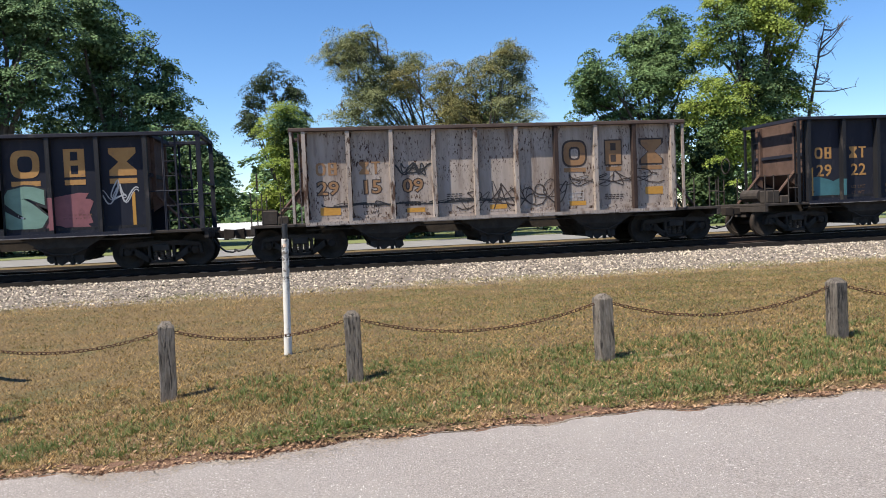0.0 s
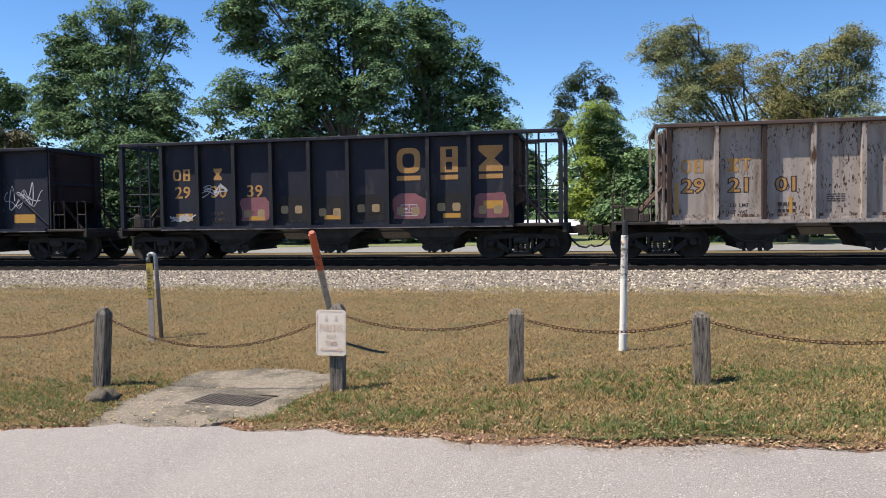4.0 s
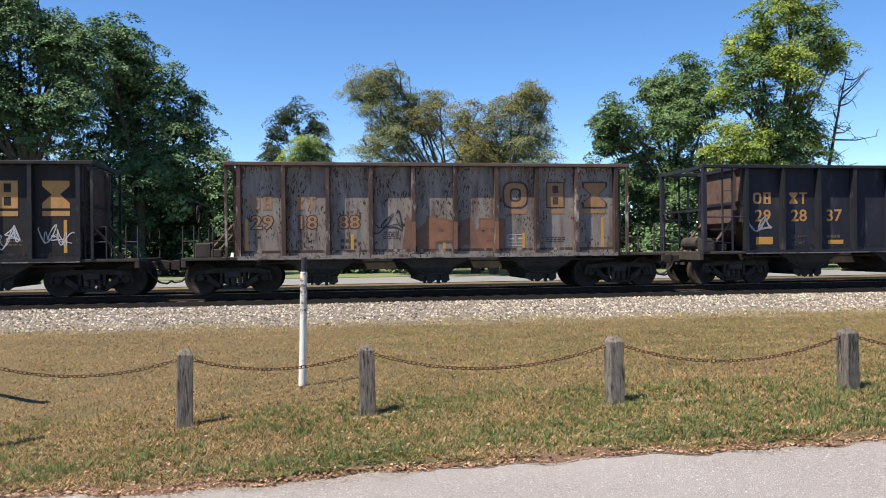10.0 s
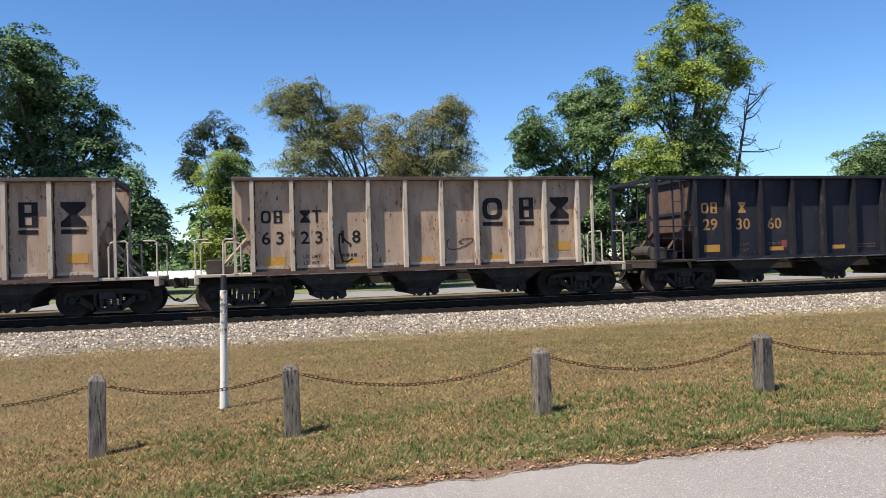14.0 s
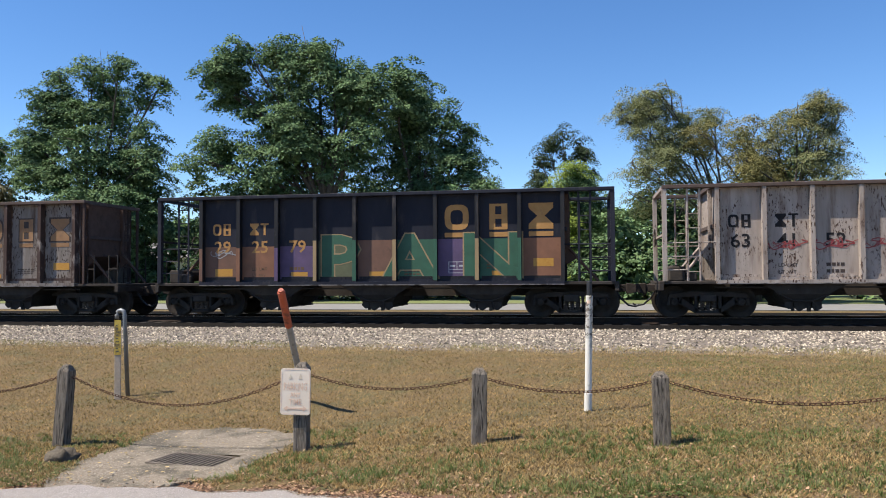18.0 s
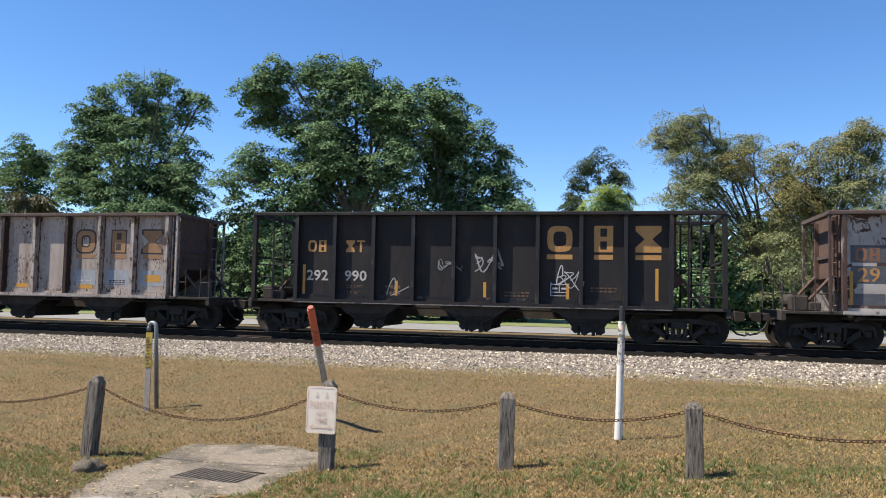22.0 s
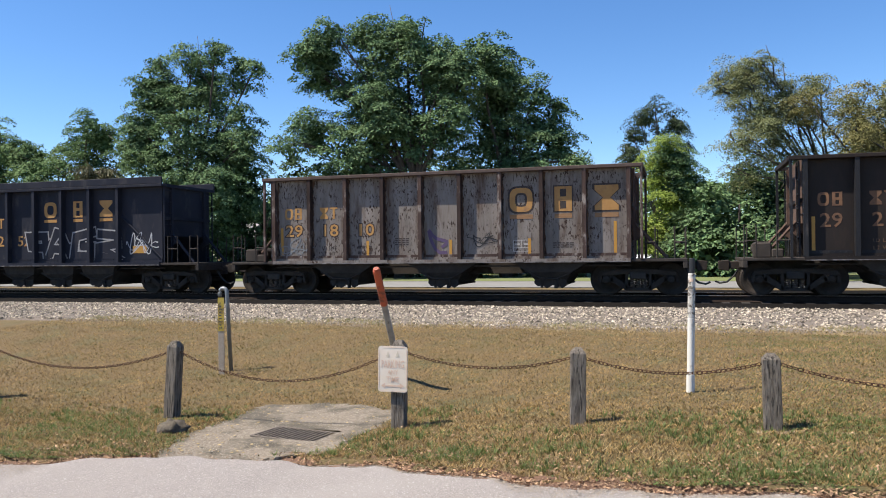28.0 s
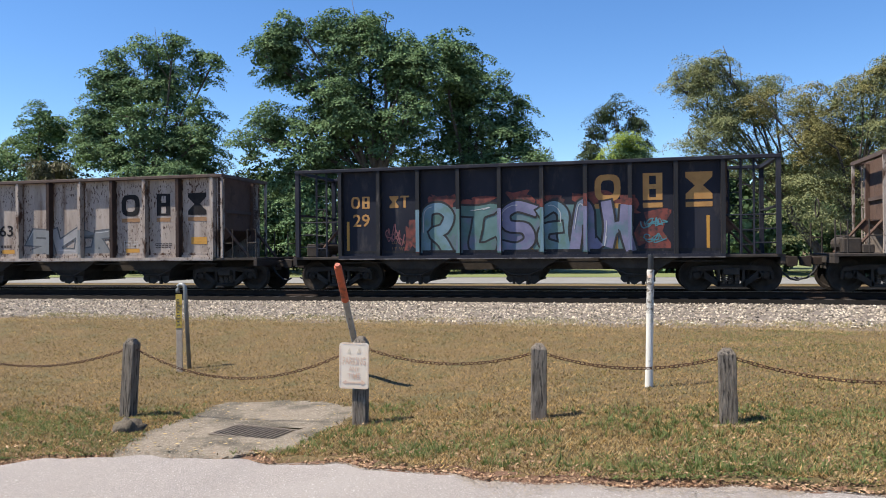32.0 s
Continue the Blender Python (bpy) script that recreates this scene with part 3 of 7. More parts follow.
bm = bmesh.new()
gx0, gx1, gy0, gy1 = -0.385, 0.385, -0.225, 0.225
DRAIN = pose(-3.735, 6.86, float(ground_z(-3.735, 6.86)), 0, 0, -9.5)
ring = [bm.verts.new((x, y, float(ground_z(x, y)) + (0.004 if y > 5.95 else -0.03))) for x, y in PAD2]
hole = [bm.verts.new((v.x, v.y, float(ground_z(v.x, v.y)) - 0.004)) for v in (DRAIN @ Vector(c) for c in ((gx0, gy0, 0), (gx1, gy0, 0), (gx1, gy1, 0), (gx0, gy1, 0)))]
edges = [bm.edges.new((ring[i], ring[(i + 1) % len(ring)])) for i in range(len(ring))] + [bm.edges.new((hole[i], hole[(i + 1) % 4])) for i in range(4)]
bmesh.ops.triangle_fill(bm, edges=edges, use_beauty=True)
low = [bm.verts.new((v.co.x, v.co.y, v.co.z - 0.12)) for v in ring]
for i in range(len(ring)):
    j = (i + 1) % len(ring)
    bm.faces.new((ring[i], ring[j], low[j], low[i]))
apron = tagged(put("drain_apron", made("drain_apron", bm), M["concrete"]), "stained rough concrete apron round a storm drain", "concrete apron", kind="structure")
gz = -0.005
drain = thing("storm_drain", "rusty cast iron drain grate set in concrete", "drain grate", m=DRAIN)
bm = bmesh.new()
box(bm, gx0, gx1, gy0, gy1, gz - 0.4, gz - 0.16)
part("pit", bm, M["pit"], drain, "dark drain pit")
bm = bmesh.new()
t_ = 0.025
for x0, x1, y0, y1 in ((gx0, gx1, gy0, gy0 + t_), (gx0, gx1, gy1 - t_, gy1), (gx0, gx0 + t_, gy0 + t_, gy1 - t_), (gx1 - t_, gx1, gy0 + t_, gy1 - t_)):
    box(bm, x0, x1, y0, y1, gz - 0.16, gz + 0.002)
part("frame", bm, M["grate"], drain)
bm = bmesh.new()
box(bm, -0.0095, 0.0095, 0, gy1 - gy0 - 2 * t_, -0.06, 0)
slat = made("slat", bm)
for i in range(13):
    put("slat", slat, M["grate"], drain, m=pose(gx0 + t_ + 0.03 + i * 0.055, gy0 + t_, gz))

# ballast shoulder, dark track bed, ties and rails
def shoulder_z(X, Y):
    up = smooth((Y - 15.6) / 4.6) * 0.07
    return 0.085 + up - 0.3 * smooth((15.35 + 0.25 * np.sin(X * 0.7) + 0.12 * np.sin(X * 2.3) - Y) / 0.4)


sheet("ballast_shoulder", spread((-480, -30, 15), (-30, 34, 0.5), (34, 484, 15)), spread((14.6, 20.42, 0.22)), shoulder_z, M["ballast"], "pale grey crushed stone ballast shoulder", category="ballast")
# bed in one near-black tone, from the shoulder's edge to the far street
sheet("track_bed", spread((-480, 480, 16)), np.array([20.36, 20.6, 21.7, 25.9, 26.6, 28.6, 32.3]), lambda X, Y: 0.16 - 0.02 * (Y > 21.5) - 0.06 * smooth((Y - 26.3) / 3), M["dark_ballast"], "near-black track bed", category="track bed")
sheet("far_road", spread((-300, -40, 20), (-40, 40, 5), (40, 300, 20)), np.array([32.5, 35, 37, 39.5]), lambda X, Y: 0.125 + 0 * X, M["far_road"], "sunlit pale concrete street beyond the railway", category="street")
sheet("far_lawn", spread((-300, -40, 20), (-40, 28, 2), (28, 300, 16)), np.array([39.7, 43, 47, 52, 56, 60, 63, 66, 69, 72, 75, 80, 95, 130]), lambda X, Y: 0.135 - dips(X, Y), M["far_lawn"], "sunlit green lawn beyond the street", category="lawn")
RAILP = [(-0.07, -0.178), (0.07, -0.178), (0.07, -0.165), (0.012, -0.145), (0.012, -0.045), (0.036, -0.03), (0.036, -0.004), (-0.036, -0.004), (-0.036, -0.03), (-0.012, -0.045), (-0.012, -0.145), (-0.07, -0.165)]
track = thing("railway_track", "straight railway track with rusty rails on dark ties", "railway track", kind="structure")
for side in (-1, 1):
    y = TRACK_Y + side * 0.755
    bm = bmesh.new()
    A = [bm.verts.new((-480, y + a, RAIL_Z + b)) for a, b in RAILP]
    B = [bm.verts.new((480, y + a, RAIL_Z + b)) for a, b in RAILP]
    for i in range(len(A)):
        bm.faces.new((A[i], A[(i + 1) % len(A)], B[(i + 1) % len(A)], B[i]))
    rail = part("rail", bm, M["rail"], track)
    bm = bmesh.new()
    box(bm, -480, 480, y - 0.034, y + 0.034, RAIL_Z - 0.006, RAIL_Z)
    part("rail_head", bm, M["rail_head"], rail, "worn bright running surface")
bm = bmesh.new()
box(bm, -0.115, 0.115, -1.3, 1.3, -0.09, 0)
tie = made("tie", bm, bevel=0.012)
for i in range(-75, 76):
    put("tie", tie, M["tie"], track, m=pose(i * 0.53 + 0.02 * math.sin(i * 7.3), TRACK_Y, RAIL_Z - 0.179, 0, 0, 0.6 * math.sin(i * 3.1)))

# loose stones on the shoulder
rnd = np.random.RandomState(5)
N = 42000
sx = rnd.uniform(-34, 36, N)
sy = 15.2 + rnd.uniform(0, 1, N) ** 0.9 * 5.05 + 0.25 * np.sin(sx * 0.7) * rnd.uniform(0, 1, N)
sz = 0.085 + smooth((sy - 15.6) / 4.6) * 0.07
s = rnd.uniform(0.012, 0.033, N)
octa = np.array([(1, 0, 0), (0, 1, 0), (-1, 0, 0), (0, -1, 0), (0, 0, 0.8), (0, 0, -0.8)], float)
jit = octa[None] + rnd.normal(0, 0.25, (N, 6, 3))
V = jit * s[:, None, None] + np.stack([sx, sy, sz + s * 0.3], -1)[:, None]
F = np.array([(0, 1, 4), (1, 2, 4), (2, 3, 4), (3, 0, 4), (1, 0, 5), (2, 1, 5), (3, 2, 5), (0, 3, 5)])
me = raw("ballast_stones", V.reshape(-1, 3).tolist(), (F[None] + 6 * np.arange(N)[:, None, None]).reshape(-1, 3).tolist())
tagged(put("ballast_stones", me, M["stone"]), "loose pale crushed ballast stones", "gravel", kind="stuff")


# ---- grass and litter near the road ----
def blades(name, N, x0, x1, y0f, y1f, h0, h1, material, label, seed, clump=0.0, off=0.0, power=1.25, fan=False, wide=1.0):
    r = np.random.RandomState(seed)
    x = r.uniform(x0, x1, N)
    y = y0f(x) + r.uniform(0, 1, N) ** power * (y1f(x) - y0f(x))
    x = np.where(fan, r.uniform(-1.42, 1.08, N) * y, x)
    ok = (y > edge_y(x) + 0.09 + 0.06 * np.sin(x * 3.1) * np.sin(x * 1.3 + 1) + 0.02 * np.sin(x * 17)) & (x > -14) & (x < 16)
    x, y = x[ok], y[ok]
    N = len(x)
    if clump:
        keep = (0.7 * np.sin(x * 1.9 + 2.2 * np.sin(y * 1.3)) * np.sin(y * 2.4 + 1.7 * np.sin(x * 0.8)) + 0.6 * np.sin(x * 6.3 + 2.0 * np.sin(y * 5.1)) * np.sin(y * 7.7 + 1.5 * np.sin(x * 4.3)) + r.normal(0, 0.4, N)) > clump
        x, y = x[keep], y[keep]
    pad = in_pad(x + r.normal(0, 0.07, len(x)), y + r.normal(0, 0.07, len(x)))
    x, y = x[~pad], y[~pad]
    n = len(x)
    z = np.maximum(lawn_z(x, y), ground_z(x, y) - 0.004) + off
    h = r.uniform(h0, h1, n)
    ang, lean = r.uniform(0, 2 * np.pi, n), r.uniform(0.2, 1.7, n) * h
    d = np.stack([np.cos(ang), np.sin(ang), 0 * ang], -1)
    e = np.stack([-np.sin(ang * 1.7), np.cos(ang * 1.7), 0 * ang], -1) * (0.0028 + 0.0026 * r.uniform(0, 1, n))[:, None] * wide
    p = np.stack([x, y, z], -1)
    top = p + d * lean[:, None] + np.stack([0 * h, 0 * h, h], -1)
    me = quads(name, np.stack([p - e, p + e, top + e * 0.25, top - e * 0.25], 1))
    return tagged(put(name, me, material), label, "grass", kind="stuff")


def tufts(name, N, material, label, seed, near, far, power, h0, h1, clump, per=13, lush=0.12):
    """Grass in tufts: blades fanning out from many small roots between two distances from the road's edge."""
    r = np.random.RandomState(seed)
    x = r.uniform(-10.5, 11, N)
    y = edge_y(x) + near + r.uniform(0, 1, N) ** power * (far - near)
    keep = 0.7 * np.sin(x * 2.1 + 2.0 * np.sin(y * 1.7)) * np.sin(y * 2.6 + 1.5 * np.sin(x * 1.2)) + 0.5 * np.sin(x * 5.7 + 2 * np.sin(y * 4.9)) * np.sin(y * 6.9 + 1.5 * np.sin(x * 4.1)) + lush * np.clip(x, -2, 4) + r.normal(0, 0.3, N) > clump
    keep &= ~in_pad(x + r.normal(0, 0.05, N), y + r.normal(0, 0.05, N))
    x, y = x[keep], y[keep]
    n = len(x)
    size = r.uniform(0.6, 1.25, n)
    root = np.repeat(np.stack([x, y, np.maximum(lawn_z(x, y), ground_z(x, y) - 0.004)], -1), per, 0)
    k = n * per
    a = r.uniform(0, 6.283, k)
    d = np.stack([np.cos(a), np.sin(a), 0 * a], -1)
    h = r.uniform(h0, h1, k) * np.repeat(size, per)
    e = np.stack([-np.sin(a), np.cos(a), 0 * a], -1) * r.uniform(0.0022, 0.0042, k)[:, None]
    p = root + d * (r.uniform(0, 0.012, k) * np.repeat(size, per))[:, None]
    top = p + d * (h * r.uniform(0.25, 1.3, k))[:, None] + np.stack([0 * h, 0 * h, h], -1)
    return tagged(put(name, quads(name, np.stack([p - e, p + e, top + e * 0.3, top - e * 0.3], 1)), material), label, "grass", kind="stuff")


blades("dry_grass", 235000, -13, 12, edge_y, lambda x: 0 * x + 15.4, 0.008, 0.026, M["blade"], "short dry mown grass blades", 11, fan=True, wide=1.3)
blades("straw_blades", 60000, -13, 12, edge_y, lambda x: 0 * x + 15.4, 0.006, 0.022, M["straw"], "pale straw between the mown grass", 17, clump=-0.2, fan=True, power=1.1)
blades("verge_grass", 60000, -10, 9, lambda x: edge_y(x) + 0.03, lambda x: edge_y(x) + 2.0, 0.012, 0.04, M["blade"], "ragged dry grass along the road verge", 12, clump=-0.3)
tufts("green_grass", 11500, M["blade_green"], "tufts of fresh green grass on the verge", 13, 0.17, 2.3, 1.6, 0.018, 0.055, 0.05)
tufts("dry_tufts", 4200, M["blade"], "dry brown grass tufts on the verge", 43, 0.12, 2.6, 1.3, 0.014, 0.038, -0.1, lush=-0.2)
tufts("lawn_tufts", 5200, M["olive_blade"], "small olive tufts scattered over the lawn", 47, 1.6, 8.0, 1.0, 0.010, 0.026, 0.1)
blades("verge_straw", 36000, -10, 9, lambda x: edge_y(x) + 0.08, lambda x: edge_y(x) + 2.2, 0.01, 0.032, M["straw"], "bleached grass stems on the verge", 19, clump=0.0, power=1.5)
blades("green_lawn", 120000, 0.5, 16, lambda x: edge_y(x) + 0.5, lambda x: 14.5 + 0 * x, 0.006, 0.022, M["blade_green"], "greener grass towards one end of the lawn", 18, clump=-0.1, power=1.0)
blades("far_tufts", 90000, -13, 12, lambda x: 6.6 + 0 * x, lambda x: 15.2 + 0 * x, 0.006, 0.022, M["olive_blade"], "thin olive tufts in the dry lawn", 15, clump=0.3, power=1.0, fan=True)
blades("straw_edge", 34000, -24, 26, lambda x: 14.3 + 0.25 * np.sin(x * 1.1), lambda x: 16.1 + 0.2 * np.sin(x * 0.7), 0.02, 0.06, M["straw"], "dry straw at the ballast edge", 16, clump=-0.1)
blades("ballast_weeds", 13000, -22, 24, lambda x: 14.9 + 0 * x, lambda x: 16.1 + 0 * x, 0.03, 0.11, M["weed"], "yellow-green weeds along the ballast edge", 14, clump=0.25)

# low broad-leaved weeds in the verge, lying nearly flat
r = np.random.RandomState(61)
N = 190000
x = r.uniform(-10, 9, N)
y = edge_y(x) + 0.06 + r.uniform(0, 1, N) ** 1.5 * (2.0 + 0.5 * np.sin(x * 1.1))
grow = 0.8 * np.sin(x * 2.6 + 1.9 * np.sin(y * 2.1)) * np.sin(y * 3.4 + 1.4 * np.sin(x * 1.7)) + 0.55 * np.sin(x * 11.3 + 2 * np.sin(y * 9.1)) * np.sin(y * 12.7 + 1.5 * np.sin(x * 7.3)) + 0.25 * np.sin(x * 0.8) + r.normal(0, 0.3, N)
ok = (grow > 0.3) & ~in_pad(x + r.normal(0, 0.06, N), y + r.normal(0, 0.06, N))
x, y, grow = x[ok], y[ok], grow[ok]
N = len(x)
c = np.stack([x, y, np.maximum(lawn_z(x, y), ground_z(x, y) - 0.004) + r.uniform(0.004, 0.02, N) * np.clip(grow + 0.4, 0.6, 1.8)], -1)
nrm_ = r.normal(0, 0.45, (N, 3)) + (0, 0, 1)
u = np.cross(nrm_, r.normal(0, 1, (N, 3)))
u /= np.linalg.norm(u, axis=1)[:, None]
v = np.cross(nrm_, u)
v /= np.linalg.norm(v, axis=1)[:, None]
sz_ = r.uniform(0.004, 0.0105, N)[:, None]
tagged(put("verge_weeds", quads("verge_weeds", np.stack([c - u * sz_, c - v * sz_ * 0.7, c + u * sz_, c + v * sz_ * 0.7], 1)), M["blade_green"]), "low broad-leaved green weeds in the verge", "weeds", kind="stuff")
rnd = np.random.RandomState(31)
for i, (px, py, pr) in enumerate(((0.55, 6.52, 0.15), (2.62, 6.22, 0.2), (-1.0, 6.8, 0.09), (0.95, 6.47, 0.12), (3.1, 6.2, 0.16), (4.7, 6.1, 0.14))):
    ring_ = [(px + pr * (1 + 0.35 * math.sin(k * 1.9 + i) * math.sin(k * 0.7)) * math.cos(k * 0.35) * 1.3, py + 0.45 * pr * (1 + 0.3 * math.sin(k * 2.3 + i)) * math.sin(k * 0.35)) for k in range(18)]
    pts_ = [(px, py)] + ring_
    me = raw("bare_patch", [(a_, b_, float(lawn_z(np.array(a_), np.array(b_))) + 0.006) for a_, b_ in pts_], [(0, 1 + k, 1 + (k + 1) % 18) for k in range(18)])
    tagged(put("bare_patch", me, M["bare"]), "patch of bare sandy soil worn in the grass", "bare soil", kind="structure")
r = np.random.RandomState(21)
N = 40000
x = r.uniform(-10, 9, N)
y = edge_y(x) + np.where(np.arange(N) < 20000, np.abs(r.normal(0.05, 0.62, N)) ** 1.5, np.abs(r.normal(0.04, 0.13, N))) - 0.015
drift = np.sin(x * 2.3 + 1.1 * np.sin(x * 0.7)) + 0.6 * np.sin(x * 7.1 + 2 * np.sin(y * 6)) + 0.5 * np.sin(y * 4.1 + x) + r.normal(0, 0.5, N)
ok = ~in_pad(x + r.normal(0, 0.16, N), y + r.normal(0, 0.16, N)) & (drift > np.where(np.arange(N) < 20000, -0.15, -0.7))
x, y = x[ok], y[ok]
N = len(x)
c = np.stack([x, y, np.where(y - edge_y(x) < 0.22, ground_z(x, y) + np.interp(y - edge_y(x), [-0.03, 0.04, 0.2], [-0.028, -0.02, 0.008]) + r.uniform(0.002, 0.016, N), lawn_z(x, y) + r.uniform(0.006, 0.04, N))], -1)
u = r.normal(0, 1, (N, 3)) * (1, 1, 0.35)
u /= np.linalg.norm(u, axis=1)[:, None]
v = np.cross(u, r.normal(0, 0.4, (N, 3)) + (0, 0, 1))
v /= np.linalg.norm(v, axis=1)[:, None]
sz_ = (0.005 + 0.014 * r.uniform(0, 1, N) ** 2)[:, None]
u, v = u * sz_, v * sz_ * 0.55
tagged(put("leaf_litter", quads("leaf_litter", np.stack([c - u, c - v, c + u, c + v], 1)), M["litter"]), "dry brown fallen leaves along the road edge", "fallen leaves", kind="stuff")

# pale chips and crumbs lying on the apron
r = np.random.RandomState(23)
N = 420
x, y = r.uniform(-4.7, -2.9, N), r.uniform(5.9, 8.2, N)
ok = in_pad(x, y) & ~((np.abs(x + 3.735) < 0.46) & (np.abs(y - 6.86) < 0.33)) & (y > 6)
x, y = x[ok], y[ok]
N = len(x)
a_, s_ = r.uniform(0, 6.28, N), r.uniform(0, 1, N) ** 3 * 0.028 + 0.004
c = np.stack([x, y, ground_z(x, y) + 0.009], -1)
u = np.stack([np.cos(a_) * s_, np.sin(a_) * s_, 0 * a_], -1)
v = np.stack([-np.sin(a_) * s_ * 0.5, np.cos(a_) * s_ * 0.5, 0.003 + 0 * a_], -1)
tagged(put("apron_crumbs", quads("apron_crumbs", np.stack([c - u, c - v, c + u, c + v], 1)), M["straw"]), "pale leaf chips and crumbs on the concrete", "crumbs", kind="stuff")

# ---- fence of posts and chain ----
POSTS = [(-12.1, 8.55, 0.60, 0, 2), (-8.85, 8.12, 0.78, 0, 0), (-5.54, 7.40, 0.875, 3.6, -0.5), (-2.76, 7.10, 0.86, 0.6, -1), (-1.02, 6.88, 0.68, 0.8, 0), (0.53, 6.59, 0.605, -1.0, 0),
         (2.63, 6.32, 0.58, -1.2, 0), (4.76, 6.22, 0.55, -1.0, 0), (7.0, 5.75, 0.56, 0, 0), (9.4, 5.4, 0.56, 0, 0)]
bm = bmesh.new()
w = 0.066
r0 = [bm.verts.new((x, y, -0.3)) for x, y in ((-w, -w), (w, -w), (w, w), (-w, w))]
tops = []
box_pts = [(-w, -w), (w, -w), (w, w), (-w, w)]
prev = r0
for z, k in ((0.1, 1.0), (0.3, 1.015), (0.5, 0.99), (0.93, 1.0)):
    cur = [bm.verts.new((x * k, y * k, z)) for x, y in box_pts]
    for i in range(4):
        bm.faces.new((prev[i], prev[(i + 1) % 4], cur[(i + 1) % 4], cur[i]))
    prev = cur
cur = [bm.verts.new((x * 0.45, y * 0.45, 1.0)) for x, y in box_pts]
for i in range(4):
    bm.faces.new((prev[i], prev[(i + 1) % 4], cur[(i + 1) % 4], cur[i]))
bm.faces.new(cur)
bm.faces.new(r0[::-1])
post_me = made("post", bm, bevel=0.006)
hooks = []
for i, (x, y, h, lean, tilt) in enumerate(POSTS):
    z = float(ground_z(x, y)) - 0.01
    m = pose(x, y, z, tilt, lean, 5 + 7 * math.sin(i * 2.1)) @ Matrix.Diagonal((1, 1, h, 1))
    p = put("fence_post", post_me, M["post_wood"], m=m)
    tagged(p, "leaning grey weathered wooden fence post with chamfered top" if abs(lean) > 3 else "grey weathered wooden fence post with chamfered top", "fence post", group="chain fence posts")
    hooks.append(m @ Vector((0, 0, 0.86)))
bm = bmesh.new()
R, rr, L = 0.0135, 0.0044, 0.034
path = [(R * math.cos(a) , R * math.sin(a) + (L / 2 if math.sin(a) > 0 else -L / 2) * 0.55) for a in [2 * math.pi * (k + 0.5) / 10 for k in range(10)]]
rings = []
for k, (px, py) in enumerate(path):
    c = Vector((py, px, 0))
    q = Vector((path[(k + 1) % 10][1] - path[k - 1][1], path[(k + 1) % 10][0] - path[k - 1][0], 0)).normalized()
    a = Vector((-q.y, q.x, 0))
    rings.append([bm.verts.new(c + rr * (a * math.cos(t) + Vector((0, 0, math.sin(t))))) for t in (0, 1.571, 3.142, 4.712)])
for k in range(10):
    for i in range(4):
        bm.faces.new((rings[k][i], rings[k][(i + 1) % 4], rings[(k + 1) % 10][(i + 1) % 4], rings[(k + 1) % 10][i]))
link = made("link", bm, smooth=True)
SAG = [0.2, 0.22, 0.30, 0.115, 0.10, 0.155, 0.17, 0.17, 0.18]
for i, (A, B) in enumerate(zip(hooks, hooks[1:])):
    chain = thing("chain", "rusty steel chain hung slack between fence posts", "chain", group="fence chains")
    d = B - A
    A2, B2 = A + d.normalized() * 0.075, B - d.normalized() * 0.075
    n = int(d.length / 0.041)
    pts = [A2.lerp(B2, t / 60) - Vector((0, 0, SAG[i] * 4 * (t / 60) * (1 - t / 60))) for t in range(61)]
    for k in range(n):
        f = (k + 0.5) / n * 60
        p = pts[int(f)].lerp(pts[min(int(f) + 1, 60)], f % 1)
        dr = (pts[min(int(f) + 1, 60)] - pts[int(f)]).normalized()
        rot = dr.to_track_quat("X", "Z").to_matrix().to_4x4() @ pose(0, 0, 0, 90 * (k % 2) + 35 + 12 * math.sin(k * 1.7))
        put("link", link, M["chain"], chain, m=Matrix.Translation(p) @ rot)

# ---- no-parking sign on its post ----
sp = POSTS[3]
sz0 = 0.238
sign = thing("parking_sign", "faded white no-parking sign with red lettering on a wooden post", "sign", m=pose(-2.79, 7.012, sz0, 0, 0.9, 4))
bm = bmesh.new()
W, H, rc = 0.146, 0.438, 0.03
out = []
for cx, cz, a0 in ((W - rc, H - rc, 0), (-W + rc, H - rc, 90), (-W + rc, rc, 180), (W - rc, rc, 270)):
    out += [(cx + rc * math.cos(radians(a0 + k * 22.5)), cz + rc * math.sin(radians(a0 + k * 22.5))) for k in range(5)]
prism(bm, out[::-1], -0.0015, 0.0015)
part("plate", bm, M["sign_white"], sign)
rot = pose(0, -0.0035, 0, 90)
for body, size, z in (("PARKING", 0.105, 0.232), ("ANY", 0.064, 0.168), ("TIME", 0.076, 0.096)):
    put("lettering", text_mesh(body, size, 0.0006, 1.02), M["sign_red"], sign, m=pose(0, -0.004, z, 90) @ Matrix.Diagonal((0.25 / 0.49 if z > 0.2 else 0.76, 1, 1, 1)))
bm = bmesh.new()
prism(bm, [(-0.115, 0.06), (-0.075, 0.035), (-0.075, 0.052), (0.075, 0.052), (0.075, 0.035), (0.115, 0.06), (0.075, 0.085), (0.075, 0.068), (-0.075, 0.068), (-0.075, 0.085)], -0.0042, -0.0035)
part("arrow", bm, M["sign_red"], sign)
bm = bmesh.new()
k = 0.009
for x0, x1, z0, z1 in ((-W + 0.03, W - 0.03, 0.006, 0.011), (-W + 0.03, W - 0.03, H - 0.011, H - 0.006), (-W + 0.006, -W + 0.011, 0.03, H - 0.03), (W - 0.011, W - 0.006, 0.03, H - 0.03)):
    box(bm, x0, x1, -0.0042, -0.0035, z0, z1)
part("border", bm, M["sign_red"], sign)
